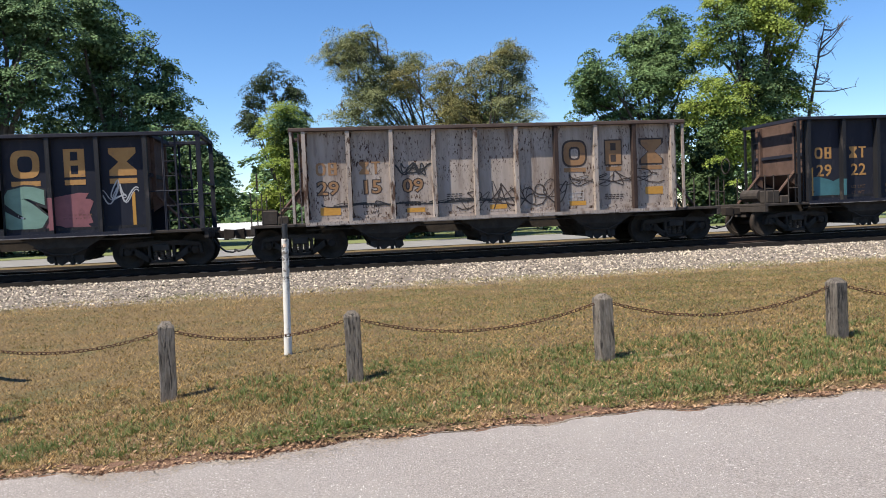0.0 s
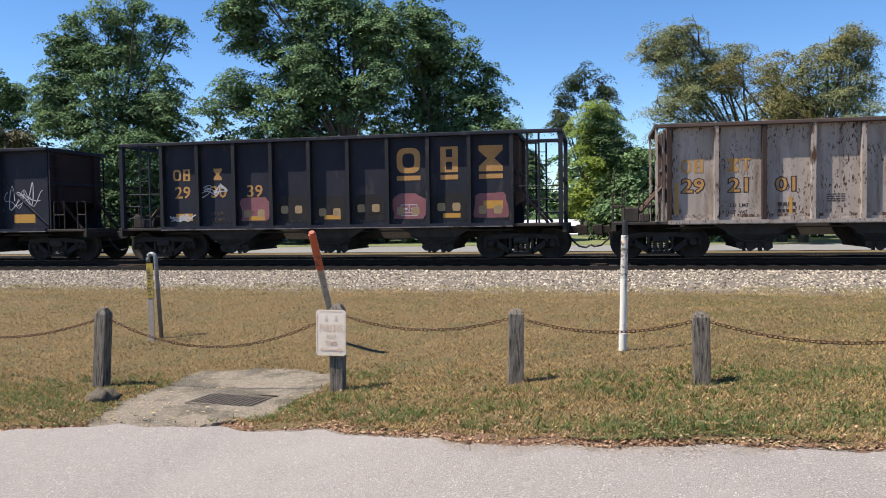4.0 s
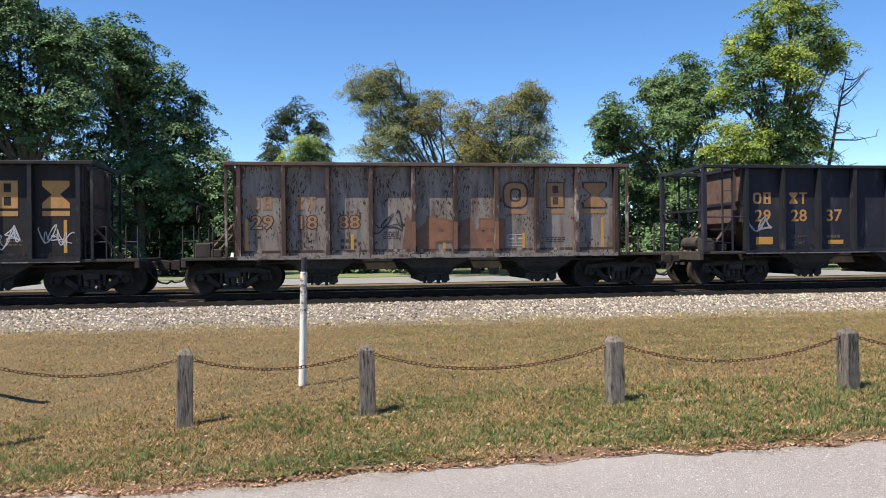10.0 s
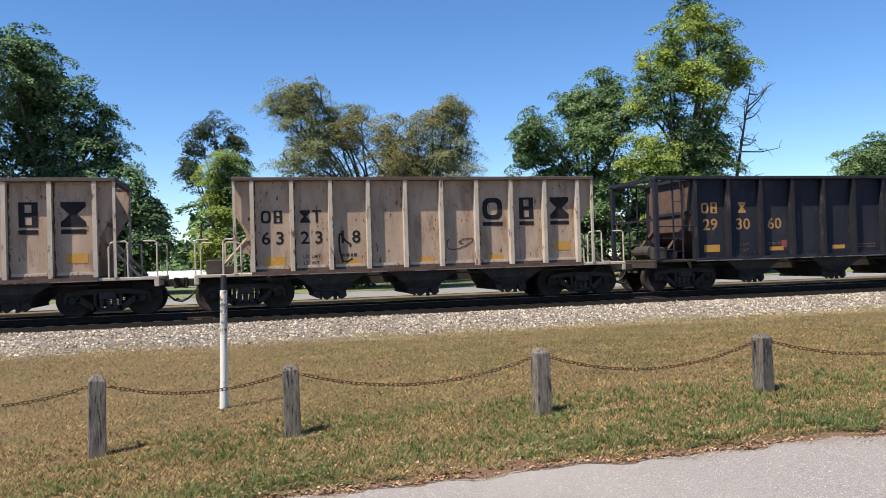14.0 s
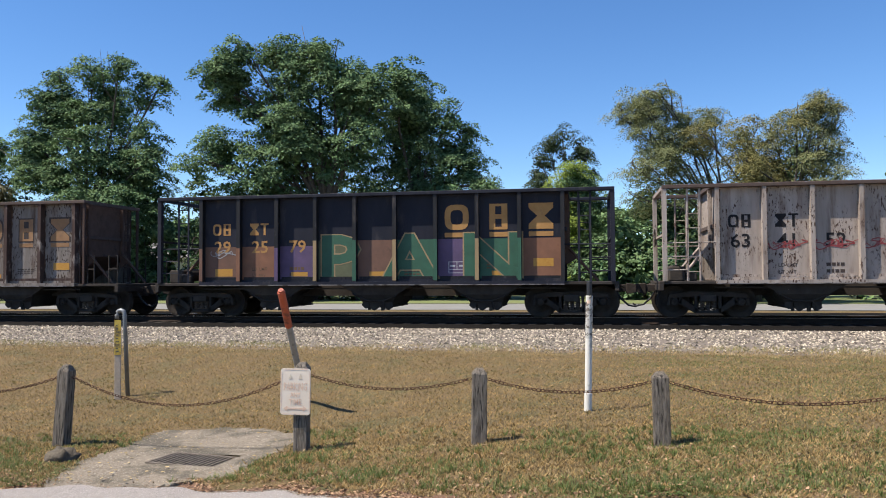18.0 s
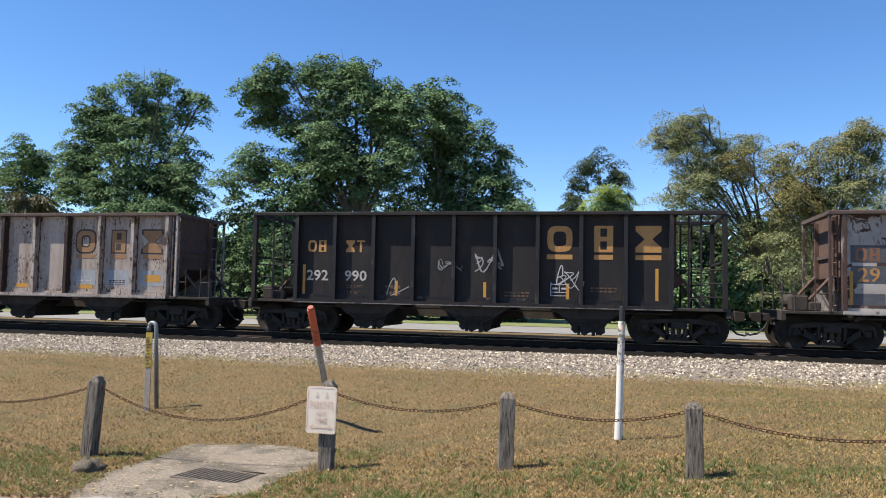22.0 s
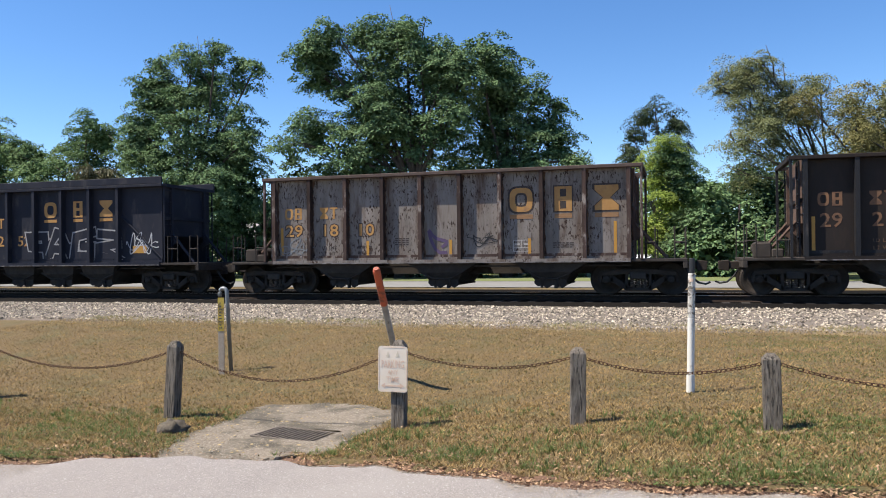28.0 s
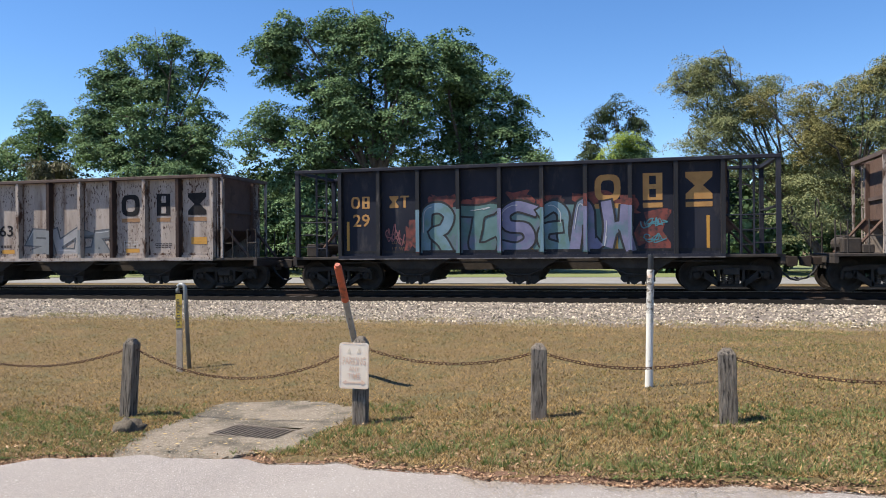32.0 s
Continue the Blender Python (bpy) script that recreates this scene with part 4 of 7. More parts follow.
bm = bmesh.new()
for x, h in ((-0.05, 0.05), (0.045, 0.055)):
    prism(bm, [(x - 0.018, 0.34), (x + 0.018, 0.34), (x + 0.004, 0.34 + h)], -0.0042, -0.0035)
part("worn_print", bm, M["worn_white"], sign, "almost vanished print")
for z in (0.03, H - 0.03):
    bm = bmesh.new()
    lathe(bm, [(0.008, -0.01), (0.008, -0.0045), (0.005, -0.0035)], 8)
    part("bolt", bm, M["grey_metal"], sign)

# ---- poles on the lawn ----
def pole(name, label, x, y, z0, top, r, bands, lean=(0, 0), category="marker pole"):
    th = thing(name, label, category, m=pose(x, y, z0, lean[0], lean[1], 0))
    for nm, a, b, rad, mt in bands:
        bm = bmesh.new()
        lathe(bm, [(rad * 0.96, a), (rad, a + 0.006), (rad, b - 0.008), (rad * 0.9, b)], 20, "z")
        part(nm, bm, M[mt], th, smooth=False)
    return th


wz = float(ground_z(-0.06, 8.32))
pole("white_pole", "white plastic marker pole with black cap and worn stickers", -0.06, 8.32, wz, 1.4, 0.035,
     [("base_collar", -0.1, 0.19, 0.041, "white_pole"), ("tube", 0.19, 0.76, 0.036, "white_pole"), ("worn_sleeve", 0.756, 1.205, 0.0364, "pole_wear"), ("cap", 1.205, 1.36, 0.029, "black_plastic")], (0, 1.3))
wp = bpy.data.objects["white_pole"]
for i, (z, c) in enumerate(((1.14, "sign_red"), (1.03, "worn_pipe"))):
    bm = bmesh.new()
    a0 = -2.2 + 0.5 * math.sin(i * 2.4)
    arc = [(0.0372 * math.cos(a0 + k * 0.22), 0.0372 * math.sin(a0 + k * 0.22)) for k in range(6)]
    lo = [bm.verts.new((px, py, z - 0.018)) for px, py in arc]
    hi = [bm.verts.new((px, py, z + 0.016)) for px, py in arc]
    for k in range(5):
        bm.faces.new((lo[k], lo[k + 1], hi[k + 1], hi[k]))
    part("sticker", bm, M[c], wp)
pz = float(ground_z(-3.74, 9.85))
pole("leaning_marker_pole", "leaning grey pipe marker with faded orange top", -3.74, 9.85, pz, 1.5, 0.035,
     [("pipe", -0.1, 1.31, 0.041, "worn_pipe"), ("orange_sleeve", 1.31, 1.86, 0.046, "orange_paint"), ("rounded_tip", 1.852, 1.885, 0.036, "orange_paint")], (37.75, 4.64))
# bent vent pipe with a flat yellow utility marker beside it
vx, vy = -6.50, 10.12
vz = float(ground_z(vx, vy))
vent = thing("vent_pipe", "grey bent metal vent pipe standing on lawn", "vent pipe", m=pose(vx, vy, vz))
bm = bmesh.new()
tube(bm, [(0.01, 0, -0.1), (-0.055, 0, 1.14)] + [(-0.115 + 0.06 * math.cos(a), 0, 1.15 + 0.06 * math.sin(a)) for a in (0, 0.5, 1.0, 1.57, 2.1, 2.6, 3.14)] + [(-0.175, 0, 1.09)], 0.03, 10)
part("pipe", bm, M["grey_metal"], vent, smooth=True)
mk = thing("utility_marker", "flat grey utility marker post with yellow warning label", "marker post", m=pose(-6.50, 9.88, float(ground_z(-6.50, 9.88)), 0, 0, 8))
bm = bmesh.new()
box(bm, -0.045, 0.045, -0.008, 0.008, -0.1, 1.10)
part("stake", bm, M["sand"], mk, bevel=0.004)
bm = bmesh.new()
box(bm, -0.046, 0.046, -0.0125, -0.009, 0.62, 1.105)
part("warning_label", bm, M["sign_yellow"], mk)
for i in range(9):
    bm = bmesh.new()
    box(bm, -0.028, 0.02 - 0.01 * (i % 3), -0.0145, -0.013, 0.66 + i * 0.045, 0.674 + i * 0.045)
    part("print", bm, M["sign_dark"], mk)
# mossy stone by the leaning post
bm = bmesh.new()
bmesh.ops.create_icosphere(bm, subdivisions=3, radius=1)
for v in bm.verts:
    v.co = v.co * (1 + 0.35 * noise.noise(v.co * 2.1)) * Vector((0.17, 0.12, 0.09)).length / 0.23
    v.co = Vector((v.co.x * 0.15, v.co.y * 0.12, v.co.z * 0.12)) * (1 + 0.4 * noise.noise(v.co * 3.7) + 0.22 * noise.noise(v.co * 8.3))
part("stone", bm, M["mossy"], smooth=True, m=pose(-5.1, 6.8, float(ground_z(-5.1, 6.8)) + 0.01))
tagged(bpy.data.objects["stone"], "dark mossy lump of broken concrete by the post", "stone")
# round amber reflector on the post next along
rx_, ry_ = POSTS[1][0] - 0.045, POSTS[1][1] - 0.085
refl = thing("post_reflector", "round amber reflector nailed to a wooden fence post", "reflector", m=pose(rx_, ry_, float(ground_z(*POSTS[1][:2])) + 0.60, 0, 0, -10))
bm = bmesh.new()
lathe(bm, [(0.052, 0.012), (0.054, 0.004), (0.05, -0.004)], 18)
part("backing", bm, M["grey_metal"], refl)
bm = bmesh.new()
lathe(bm, [(0.045, -0.004), (0.044, -0.009), (0.03, -0.013), (0.012, -0.015)], 18)
part("lens", bm, M["amber"], refl, "amber plastic lens")

# ---- trees ----
def leaf_cloud(rnd, centres, radii, per, spread_, size, flat=1.0):
    """Leaves in domed sprays on the lobes of a crown, with gaps between them: corners (n, 4, 3)."""
    out, away, scale = [], [], []
    for c, r in zip(np.asarray(centres, float), radii):
        k = max(4, int(per * (0.27 if c[2] > 5.0 else 0.17) * r * r))
        d = rnd.normal(0, 1, (k, 3)) + (0, -0.3, 0.3)
        d /= np.linalg.norm(d, axis=1)[:, None]
        q = c + d * (r * rnd.uniform(0.55, 1.22, k))[:, None] * (1, 0.95, 0.92)
        for p0, d0 in zip(q, d):
            b = rnd.uniform(0.55, 1.2) * spread_ * 2.75
            n = int(min(190, 14 + 6.6 * b * b / (size * size)))
            a, rho = rnd.uniform(0, 6.283, n), np.sqrt(rnd.uniform(0, 1, n)) * b * (1 + 0.17 * rnd.normal(0, 1, n))
            p = np.stack([rho * np.cos(a), rho * np.sin(a), 0.3 * b - 0.42 * rho * rho / b + rnd.normal(0, 0.13 * b, n)], -1)
            p[:, 2] += 0.35 * (p[:, 0] * d0[0] + p[:, 1] * d0[1]) * -1.0
            out.append(p0 + p * (1, 1, flat))
            away.append(np.stack([0.6 * p[:, 0] / b, 0.6 * p[:, 1] / b, 0.9 + 0 * a], -1) + 0.3 * d0)
            scale.append(np.full(n, 0.62))
    for c, r in zip(np.asarray(centres, float), radii):
        k = int(per * 5 * r * r * max(1.0, (0.1 / size) ** 1.5))
        d = rnd.normal(0, 1, (k, 3))
        d *= (r * 0.66 * rnd.uniform(0, 1, k) ** 0.4 / np.linalg.norm(d, axis=1))[:, None]
        out.append(c + d)
        away.append(d / r)
        scale.append(np.full(k, 1.1 if size > 0.1 else 0.85))
    p, nrm = np.concatenate(out), np.concatenate(away)
    m = len(p)
    nrm = nrm / (np.linalg.norm(nrm, axis=1)[:, None] + 1e-6) + rnd.normal(0, 0.36, (m, 3))
    u = np.cross(nrm, rnd.normal(0, 1, (m, 3)))
    u /= np.linalg.norm(u, axis=1)[:, None] + 1e-6
    v = np.cross(nrm, u)
    v /= np.linalg.norm(v, axis=1)[:, None] + 1e-6
    s = (rnd.uniform(0.6, 1.25, m) * size * np.concatenate(scale))[:, None]
    u, v = u * s, v * s * 0.62
    return np.stack([p - u, p - v, p + u, p + v], 1)


def tree(name, label, trunk, lobes, leaf, seed, per=26, spread_=0.26, size=0.14, girth=0.4, skirt=0, reach=5.0, bark="bark"):
    """A tapered trunk with limbs to the lobes of an uneven crown of small leaves."""
    rnd = np.random.RandomState(seed)
    rr = random.Random(seed)
    th = thing(name, label, "tree", m=pose(*trunk))
    base = np.array(trunk)
    L = np.array([l[:3] for l in lobes]) - base
    R = [l[3] for l in lobes]
    R0 = list(R)
    L0 = L.copy()
    for i in range(int(1.3 * len(L0))):
        a = rr.randrange(len(L0))
        near = sorted(range(len(L0)), key=lambda b: np.linalg.norm(L0[a] - L0[b]))[1:5]
        b = rr.choice(near)
        f = rr.uniform(0.3, 0.7)
        L = np.vstack([L, L0[a] * f + L0[b] * (1 - f) + (0, rr.uniform(-1, 1), -0.2)])
        R.append(min(R0[a], R0[b]) * rr.uniform(0.8, 1.1))
    for i in range(skirt):
        a = rr.uniform(0, 6.28)
        L = np.vstack([L, (math.cos(a) * reach * rr.uniform(0.3, 1), math.sin(a) * 1.8 - 0.5, rr.uniform(2.2, 6.5))])
        R.append(rr.uniform(1.4, 2.1))
    top = L[:, 2].max()
    mid = L[np.argsort(L[:, 2])[len(L) // 2]]
    bm = bmesh.new()
    fork = Vector((mid[0] * 0.25, mid[1] * 0.25, top * 0.38))
    tube(bm, [(0, 0, -0.2), (0.05, 0, top * 0.12), fork * 0.7, fork], girth, 10, r_end=girth * 0.62)
    part("trunk", bm, M[bark], th, smooth=True)
    for i, (l, r) in enumerate(zip(L0, R0)):
        e = Vector(l) + Vector((0, 0, r * 0.4))
        s = fork * rr.uniform(0.75, 1.0)
        k = (s + e) / 2 + Vector((rr.uniform(-0.5, 0.5), rr.uniform(-0.5, 0.5), rr.uniform(0.1, 0.9)))
        bm = bmesh.new()
        tube(bm, [s, s.lerp(k, 0.6), k, k.lerp(e, 0.6), e], girth * 0.3, 6, r_end=0.02)
        for b in range(3):
            d = Vector((rr.uniform(-1, 1), rr.uniform(-1, 1), rr.uniform(-0.2, 1))) * r * 0.8
            tube(bm, [k.lerp(e, 0.5 + b * 0.2), k.lerp(e, 0.6 + b * 0.2) + d * 0.6, e + d], 0.05, 4, r_end=0.012)
        part("limb", bm, M[bark], th, smooth=True)
    mats = leaf if isinstance(leaf, (list, tuple)) else [leaf]
    for k, mt in enumerate(mats):
        idx = list(range(k, len(L), len(mats))) if len(mats) > 1 else range(len(L))
        c = leaf_cloud(rnd, [L[i] for i in idx], [R[i] for i in idx], per, spread_, size)
        put("crown" if k == 0 else "crown_patch", quads("crown", c), M[mt], th)
    return th


tree("oak_tree", "broad green oak tree with billowing uneven crown", (-32, 47, 0.1),
     [(-29.9, 45.9, 15.3, 1.1), (-33.1, 48, 15.2, 1.4), (-35.8, 47.8, 15.3, 0.9), (-27, 46.3, 14.1, 0.8), (-28.7, 47, 13.2, 1.2), (-36.5, 46.8, 13.3, 1.2), (-34.6, 47.5, 12.6, 1.6), (-31.3, 47.9, 12.5, 1.8),
      (-27.6, 45.8, 8.9, 1.1), (-31.8, 45.6, 9.5, 2.1), (-29.6, 48, 7.9, 2.0), (-36.8, 46.8, 10.4, 1.8), (-38.1, 47.8, 8.5, 1.6), (-33.5, 47, 6.5, 2.2)], "oak", 1, 30, girth=0.5, skirt=8)
tree("young_oak_tree", "lower green tree beside the oak", (-45.5, 50, 0.1),
     [(-42.9, 48.9, 11.7, 1.2), (-46.3, 51, 10.5, 1.3), (-43.4, 50.8, 10.3, 1.5), (-46.2, 49.3, 8.8, 1.4), (-49, 50, 8.6, 1.6), (-52, 51, 9.8, 1.8), (-44, 49, 7, 1.6), (-48, 49, 6, 1.8), (-55, 51, 11.5, 2.0), (-54, 50, 8, 2.2), (-58, 52, 9, 2.2)], "oak_light", 2, 28, girth=0.35, skirt=5)
tree("great_oak_tree", "large dark green oak tree with many heavy limbs", (-16.5, 45.5, 0.1),
     [(-20.3, 43.9, 15.2, 1.1), (-19.3, 46, 15.3, 1.3), (-16.2, 45.8, 15.4, 1.3), (-14.8, 44.3, 13.8, 1.5), (-23.1, 45, 13.7, 1.1), (-21.4, 44.8, 13.5, 1.0), (-17.3, 45.5, 13.7, 1.7), (-20.6, 45.9, 12.2, 1.7),
      (-12.7, 43.8, 13, 1.1), (-11.9, 43.6, 11.7, 1.3), (-14.4, 46, 11.8, 1.9), (-18, 44.8, 10.6, 2.2), (-22.4, 45.8, 9, 1.9), (-23.1, 43.5, 8.1, 1.1), (-19.4, 44.8, 7.7, 2.4), (-15.8, 45.7, 8.4, 2.5), (-12.5, 44.2, 9.6, 1.7), (-20, 45, 5.2, 2.2)], "oak", 3, 30, girth=0.6, skirt=10, reach=6.5)
tree("spreading_oak_tree", "dark green oak tree with a sloping leafy edge", (-10.3, 47, 0.1),
     [(-11.3, 45.9, 13.8, 1.3), (-10.4, 48, 12.6, 1.6), (-11.2, 47.8, 10.5, 2.0), (-8, 46.3, 10.8, 1.2), (-7.2, 47, 9.9, 0.9), (-8.6, 46.8, 8.8, 1.8), (-7.1, 47.5, 8, 1.3), (-11.3, 47.9, 8.1, 2.2), (-5.4, 45.8, 6.6, 0.8), (-9, 46.5, 6, 2.0), (-5.9, 46.5, 5, 1.3), (-12.5, 46, 5, 2.0), (-5.2, 46, 5.5, 1.1), (-4.5, 46, 4.2, 1.1), (-4.1, 46, 2.8, 1.2)], "oak", 4, 30, girth=0.45, skirt=4, reach=3.5)
tree("pine_tree", "tall dark pine with rounded needle clumps", (-1.8, 68, -1.3),
     [(-1.8, 66.9, 13.4, 0.9), (-0.6, 69, 13.1, 1.0), (-3.2, 68.8, 12.7, 1.0), (0.1, 67.3, 11.7, 0.9), (-3.9, 68, 11.3, 1.0), (-4.2, 67.8, 10.1, 1.1), (0.6, 68.5, 9.9, 1.1), (-1.7, 68.9, 11.8, 0.9), (-3.6, 68, 8.8, 1.1)], "pine", 5, 22, 0.23, 0.11, girth=0.3)
tree("bright_tree", "small bright green tree before the pine", (-1.0, 58, 0.1),
     [(-0.9, 56.9, 8.7, 1.2), (-0.2, 59, 8.2, 1.2), (-1.6, 58.8, 7.8, 1.4), (0.3, 57.5, 6.6, 1.5), (-1.3, 57.5, 6.2, 1.4), (0.9, 58, 5.0, 1.6), (-0.6, 57.2, 4.2, 1.3), (1.2, 57.6, 3.0, 1.6), (-1.9, 57.2, 3.2, 1.4), (2.4, 57.5, 2.2, 1.5), (-2.0, 57.4, 1.9, 1.2)], ["lime", "oak_light"], 6, 34, 0.24, 0.12, girth=0.16)
tree("olive_tree", "thin-leaved grey olive tree with leaning bare limbs", (8.6, 42.4, 0.1),
     [(3.8, 40.9, 10.6, 0.8), (2.7, 43, 10.7, 0.9), (1.8, 42.8, 10.3, 0.6), (3.2, 41.3, 9.5, 1.0), (4.3, 42, 9.9, 0.9), (5.2, 41.8, 9.1, 1.0), (6.7, 42.5, 9.7, 0.8), (3.3, 42.9, 8.3, 1.2), (4.2, 40.8, 7.5, 1.1), (2.3, 40.6, 6.7, 0.7), (6, 43, 7.9, 1.3), (4.3, 41.8, 6.1, 1.4), (2.7, 41.5, 5.0, 1.0), (6.3, 42, 5.5, 1.6)],
     "olive", 7, 40, 0.22, 0.075, girth=0.28, skirt=3, reach=2.5)
tree("browning_tree", "dense olive-brown tree in seed", (9.3, 41, 0.1),
     [(5.8, 39.9, 8.1, 1.0), (7.9, 42, 8.2, 1.2), (9.3, 41.8, 8.5, 1.0), (10.2, 40.3, 9, 0.9), (11.6, 41, 10, 0.8), (10.9, 40.8, 8.1, 1.4), (12.3, 41.5, 9.5, 0.45), (12.7, 41.9, 7.6, 0.6), (11.1, 39.8, 6.7, 1.4), (7.6, 39.6, 6.5, 1.5), (9.7, 42, 6.6, 1.4), (12, 41, 5.4, 1.2), (9, 40.5, 4.6, 1.6)],
     ["olive_brown", "olive", "olive"], 8, 44, 0.22, 0.075, girth=0.24, skirt=4, reach=3)
tree("green_tree", "full mid-green tree with rounded crown", (22.5, 48, 0.1),
     [(18.4, 46.9, 10.3, 0.8), (18.7, 49, 9.5, 1.0), (18.6, 48.8, 8, 1.2), (19.8, 47.3, 8.5, 1.0), (21.3, 48, 11.5, 1.2), (22.2, 47.8, 10.2, 1.4), (24.4, 48.5, 13.4, 1.0), (25.3, 48.9, 12.5, 1.2), (23, 46.8, 11, 1.4), (22.9, 46.6, 8.9, 1.7), (21.4, 49, 7.7, 1.4), (25.7, 47.8, 10.6, 1.2), (19.5, 48, 5.8, 1.8), (23, 48, 5.8, 2.0)],
     "oak_light", 9, 32, 0.25, 0.13, girth=0.4, skirt=4, reach=3.5)
tree("lime_tree", "tall yellow-green tree in fresh leaf", (28, 43, 0.1),
     [(25.7, 41.9, 14.8, 1.0), (28.9, 44, 15.8, 1.5), (30.4, 43.8, 15.8, 0.9), (23.9, 42.3, 13.2, 0.9), (25.9, 43, 13.6, 1.4), (29.2, 42.8, 13.6, 1.6), (31.9, 43.5, 13.6, 0.8), (24.4, 43.9, 10.6, 0.9), (24.6, 41.8, 11.4, 1.2), (27.3, 41.6, 11.3, 1.6),
      (31.3, 44, 12.6, 1.0), (26.1, 42.8, 9.8, 1.4), (29.4, 43.8, 9.9, 1.3), (24.4, 41.5, 7.3, 1.4), (27.8, 42.8, 7.6, 1.6), (23.6, 43.7, 6.8, 1.1), (29.2, 42.2, 7.5, 1.1), (28.8, 44.3, 17.3, 1.2), (25.5, 42, 4.8, 1.8), (29, 43, 4.6, 1.8)],
     ["lime", "lime", "oak_light"], 10, 30, 0.26, 0.12, girth=0.42, skirt=3, reach=3)
tree("far_right_tree", "round green tree beyond the street", (54, 55.5, 0.1),
     [(48.9, 53.9, 8.1, 1.4), (53.8, 56, 9.8, 1.9), (56.5, 55.8, 8.3, 2.1), (59.5, 54.3, 9.1, 2.2), (52, 55, 6, 2.2), (57, 55, 5.2, 2.2), (61.5, 56, 7, 2.4), (45, 56, 4.5, 2.0), (41, 57, 4, 2.0), (37, 56, 3.6, 1.8)], "oak_light", 11, 26, 0.3, 0.16, girth=0.35)
# leafless tree
dead = thing("bare_tree", "bare leafless tree with thin grey branches", "tree", m=pose(31.0, 44, 0.1))
rr = random.Random(44)
bm = bmesh.new()
tube(bm, [(0, 0, -0.2), (0.1, 0, 3), (0.3, 0, 6), (0.9, 0, 9), (1.6, 0, 12.2)], 0.2, 8, r_end=0.03)
part("trunk", bm, M["bark"], dead, smooth=True)
for i in range(17):
    z = 5.0 + i * 0.42
    s = Vector((0.3 + max(0, z - 6) * 0.21, 0, z))
    d = Vector((rr.uniform(-0.35, 1.25), rr.uniform(-0.6, 0.6), rr.uniform(-0.1, 0.75))) * rr.uniform(1.4, 2.9)
    bm = bmesh.new()
    tube(bm, [s, s + d * 0.5 + Vector((0, 0, -0.15)), s + d], 0.06, 5, r_end=0.015)
    for k in range(6):
        a = s + d * rr.uniform(0.3, 1.0)
        f = Vector((rr.uniform(-0.7, 0.7), rr.uniform(-0.4, 0.4), rr.uniform(-0.5, 0.6)))
        tube(bm, [a, a + f * 0.5 + Vector((0, 0, 0.1)), a + f * 1.2], 0.02, 4, r_end=0.008)
    part("branch", bm, M["bark"], dead)
# palm with hanging dead fronds
palm = thing("palm_tree", "shaggy cabbage palm with dry hanging fronds", "palm tree", m=pose(-38.4, 44.5, 0.1))
bm = bmesh.new()
tube(bm, [(0, 0, -0.2), (0.1, 0, 4), (0, 0, 7.4)], 0.24, 10, r_end=0.2)
part("trunk", bm, M["bark"], palm, smooth=True)
rnd = np.random.RandomState(17)
for k in range(52):
    a, up = rnd.uniform(0, 6.28), rnd.uniform(-1.3, 1.1)
    L_ = rnd.uniform(1.3, 1.9)
    d = np.array([math.cos(a), math.sin(a), 0])
    n = 40
    tt = rnd.uniform(0.2, 1, n)
    p = np.array([0, 0, 7.4]) + d * (tt * L_)[:, None] + np.stack([0 * tt, 0 * tt, up * tt * 0.9 - (tt ** 2) * 0.9], -1)
    u = d * 0.32 + rnd.normal(0, 0.22, (n, 3)) + (0, 0, -0.2)
    w_ = np.cross(u, (0.0, 0.0, 1.0))
    w_ = w_ / (np.linalg.norm(w_, axis=1)[:, None] + 1e-6) * 0.05
    put("frond", quads("frond", np.stack([p - w_, p + w_, p + u + w_ * 0.3, p + u - w_ * 0.3], 1)), M["palm"], palm)


# shrubs under the trees
def shrub(x, y, r, h, leaf, seed, label="leafy green shrub under the trees"):
    rnd = np.random.RandomState(seed)
    th = thing("shrub", label, "shrub", m=pose(x, y, 0.1), group="shrubs behind the street")
    for k in range(4):
        bm = bmesh.new()
        tube(bm, [(0.1 * k - 0.15, 0, -0.1), (rnd.uniform(-0.5, 0.5), rnd.uniform(-0.3, 0.3), h * 0.4), (rnd.uniform(-1, 1) * r * 0.6, 0, h * 0.85)], 0.05, 5, r_end=0.015)
        part("stem", bm, M["bark"], th)
    cs = [(rnd.uniform(-0.5, 0.5) * r, rnd.uniform(-0.4, 0.4) * r, z) for z in np.linspace(r * 0.45, h - r * 0.5, 5)]
    put("foliage", quads("foliage", leaf_cloud(rnd, cs, [r * 0.8] * 5, 11, 0.34, 0.22)), M[leaf], th)


k = 0
for i in range(30):
    x = -47 + i * 2.75 + 0.7 * math.sin(i * 2.7)
    y = 46.5 + 2.2 * math.sin(i * 1.9)
    if -5.0 < x < -1.4 or 12.5 < x < 16.5:
        continue
    # two shrubs in three take the shade-darkened leaf colour
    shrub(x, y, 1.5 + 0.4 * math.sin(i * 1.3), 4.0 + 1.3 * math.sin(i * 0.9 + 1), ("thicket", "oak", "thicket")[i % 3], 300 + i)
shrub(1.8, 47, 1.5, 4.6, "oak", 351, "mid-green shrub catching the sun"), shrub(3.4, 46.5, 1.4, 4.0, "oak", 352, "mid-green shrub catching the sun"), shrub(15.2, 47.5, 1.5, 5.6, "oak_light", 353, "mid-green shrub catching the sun")

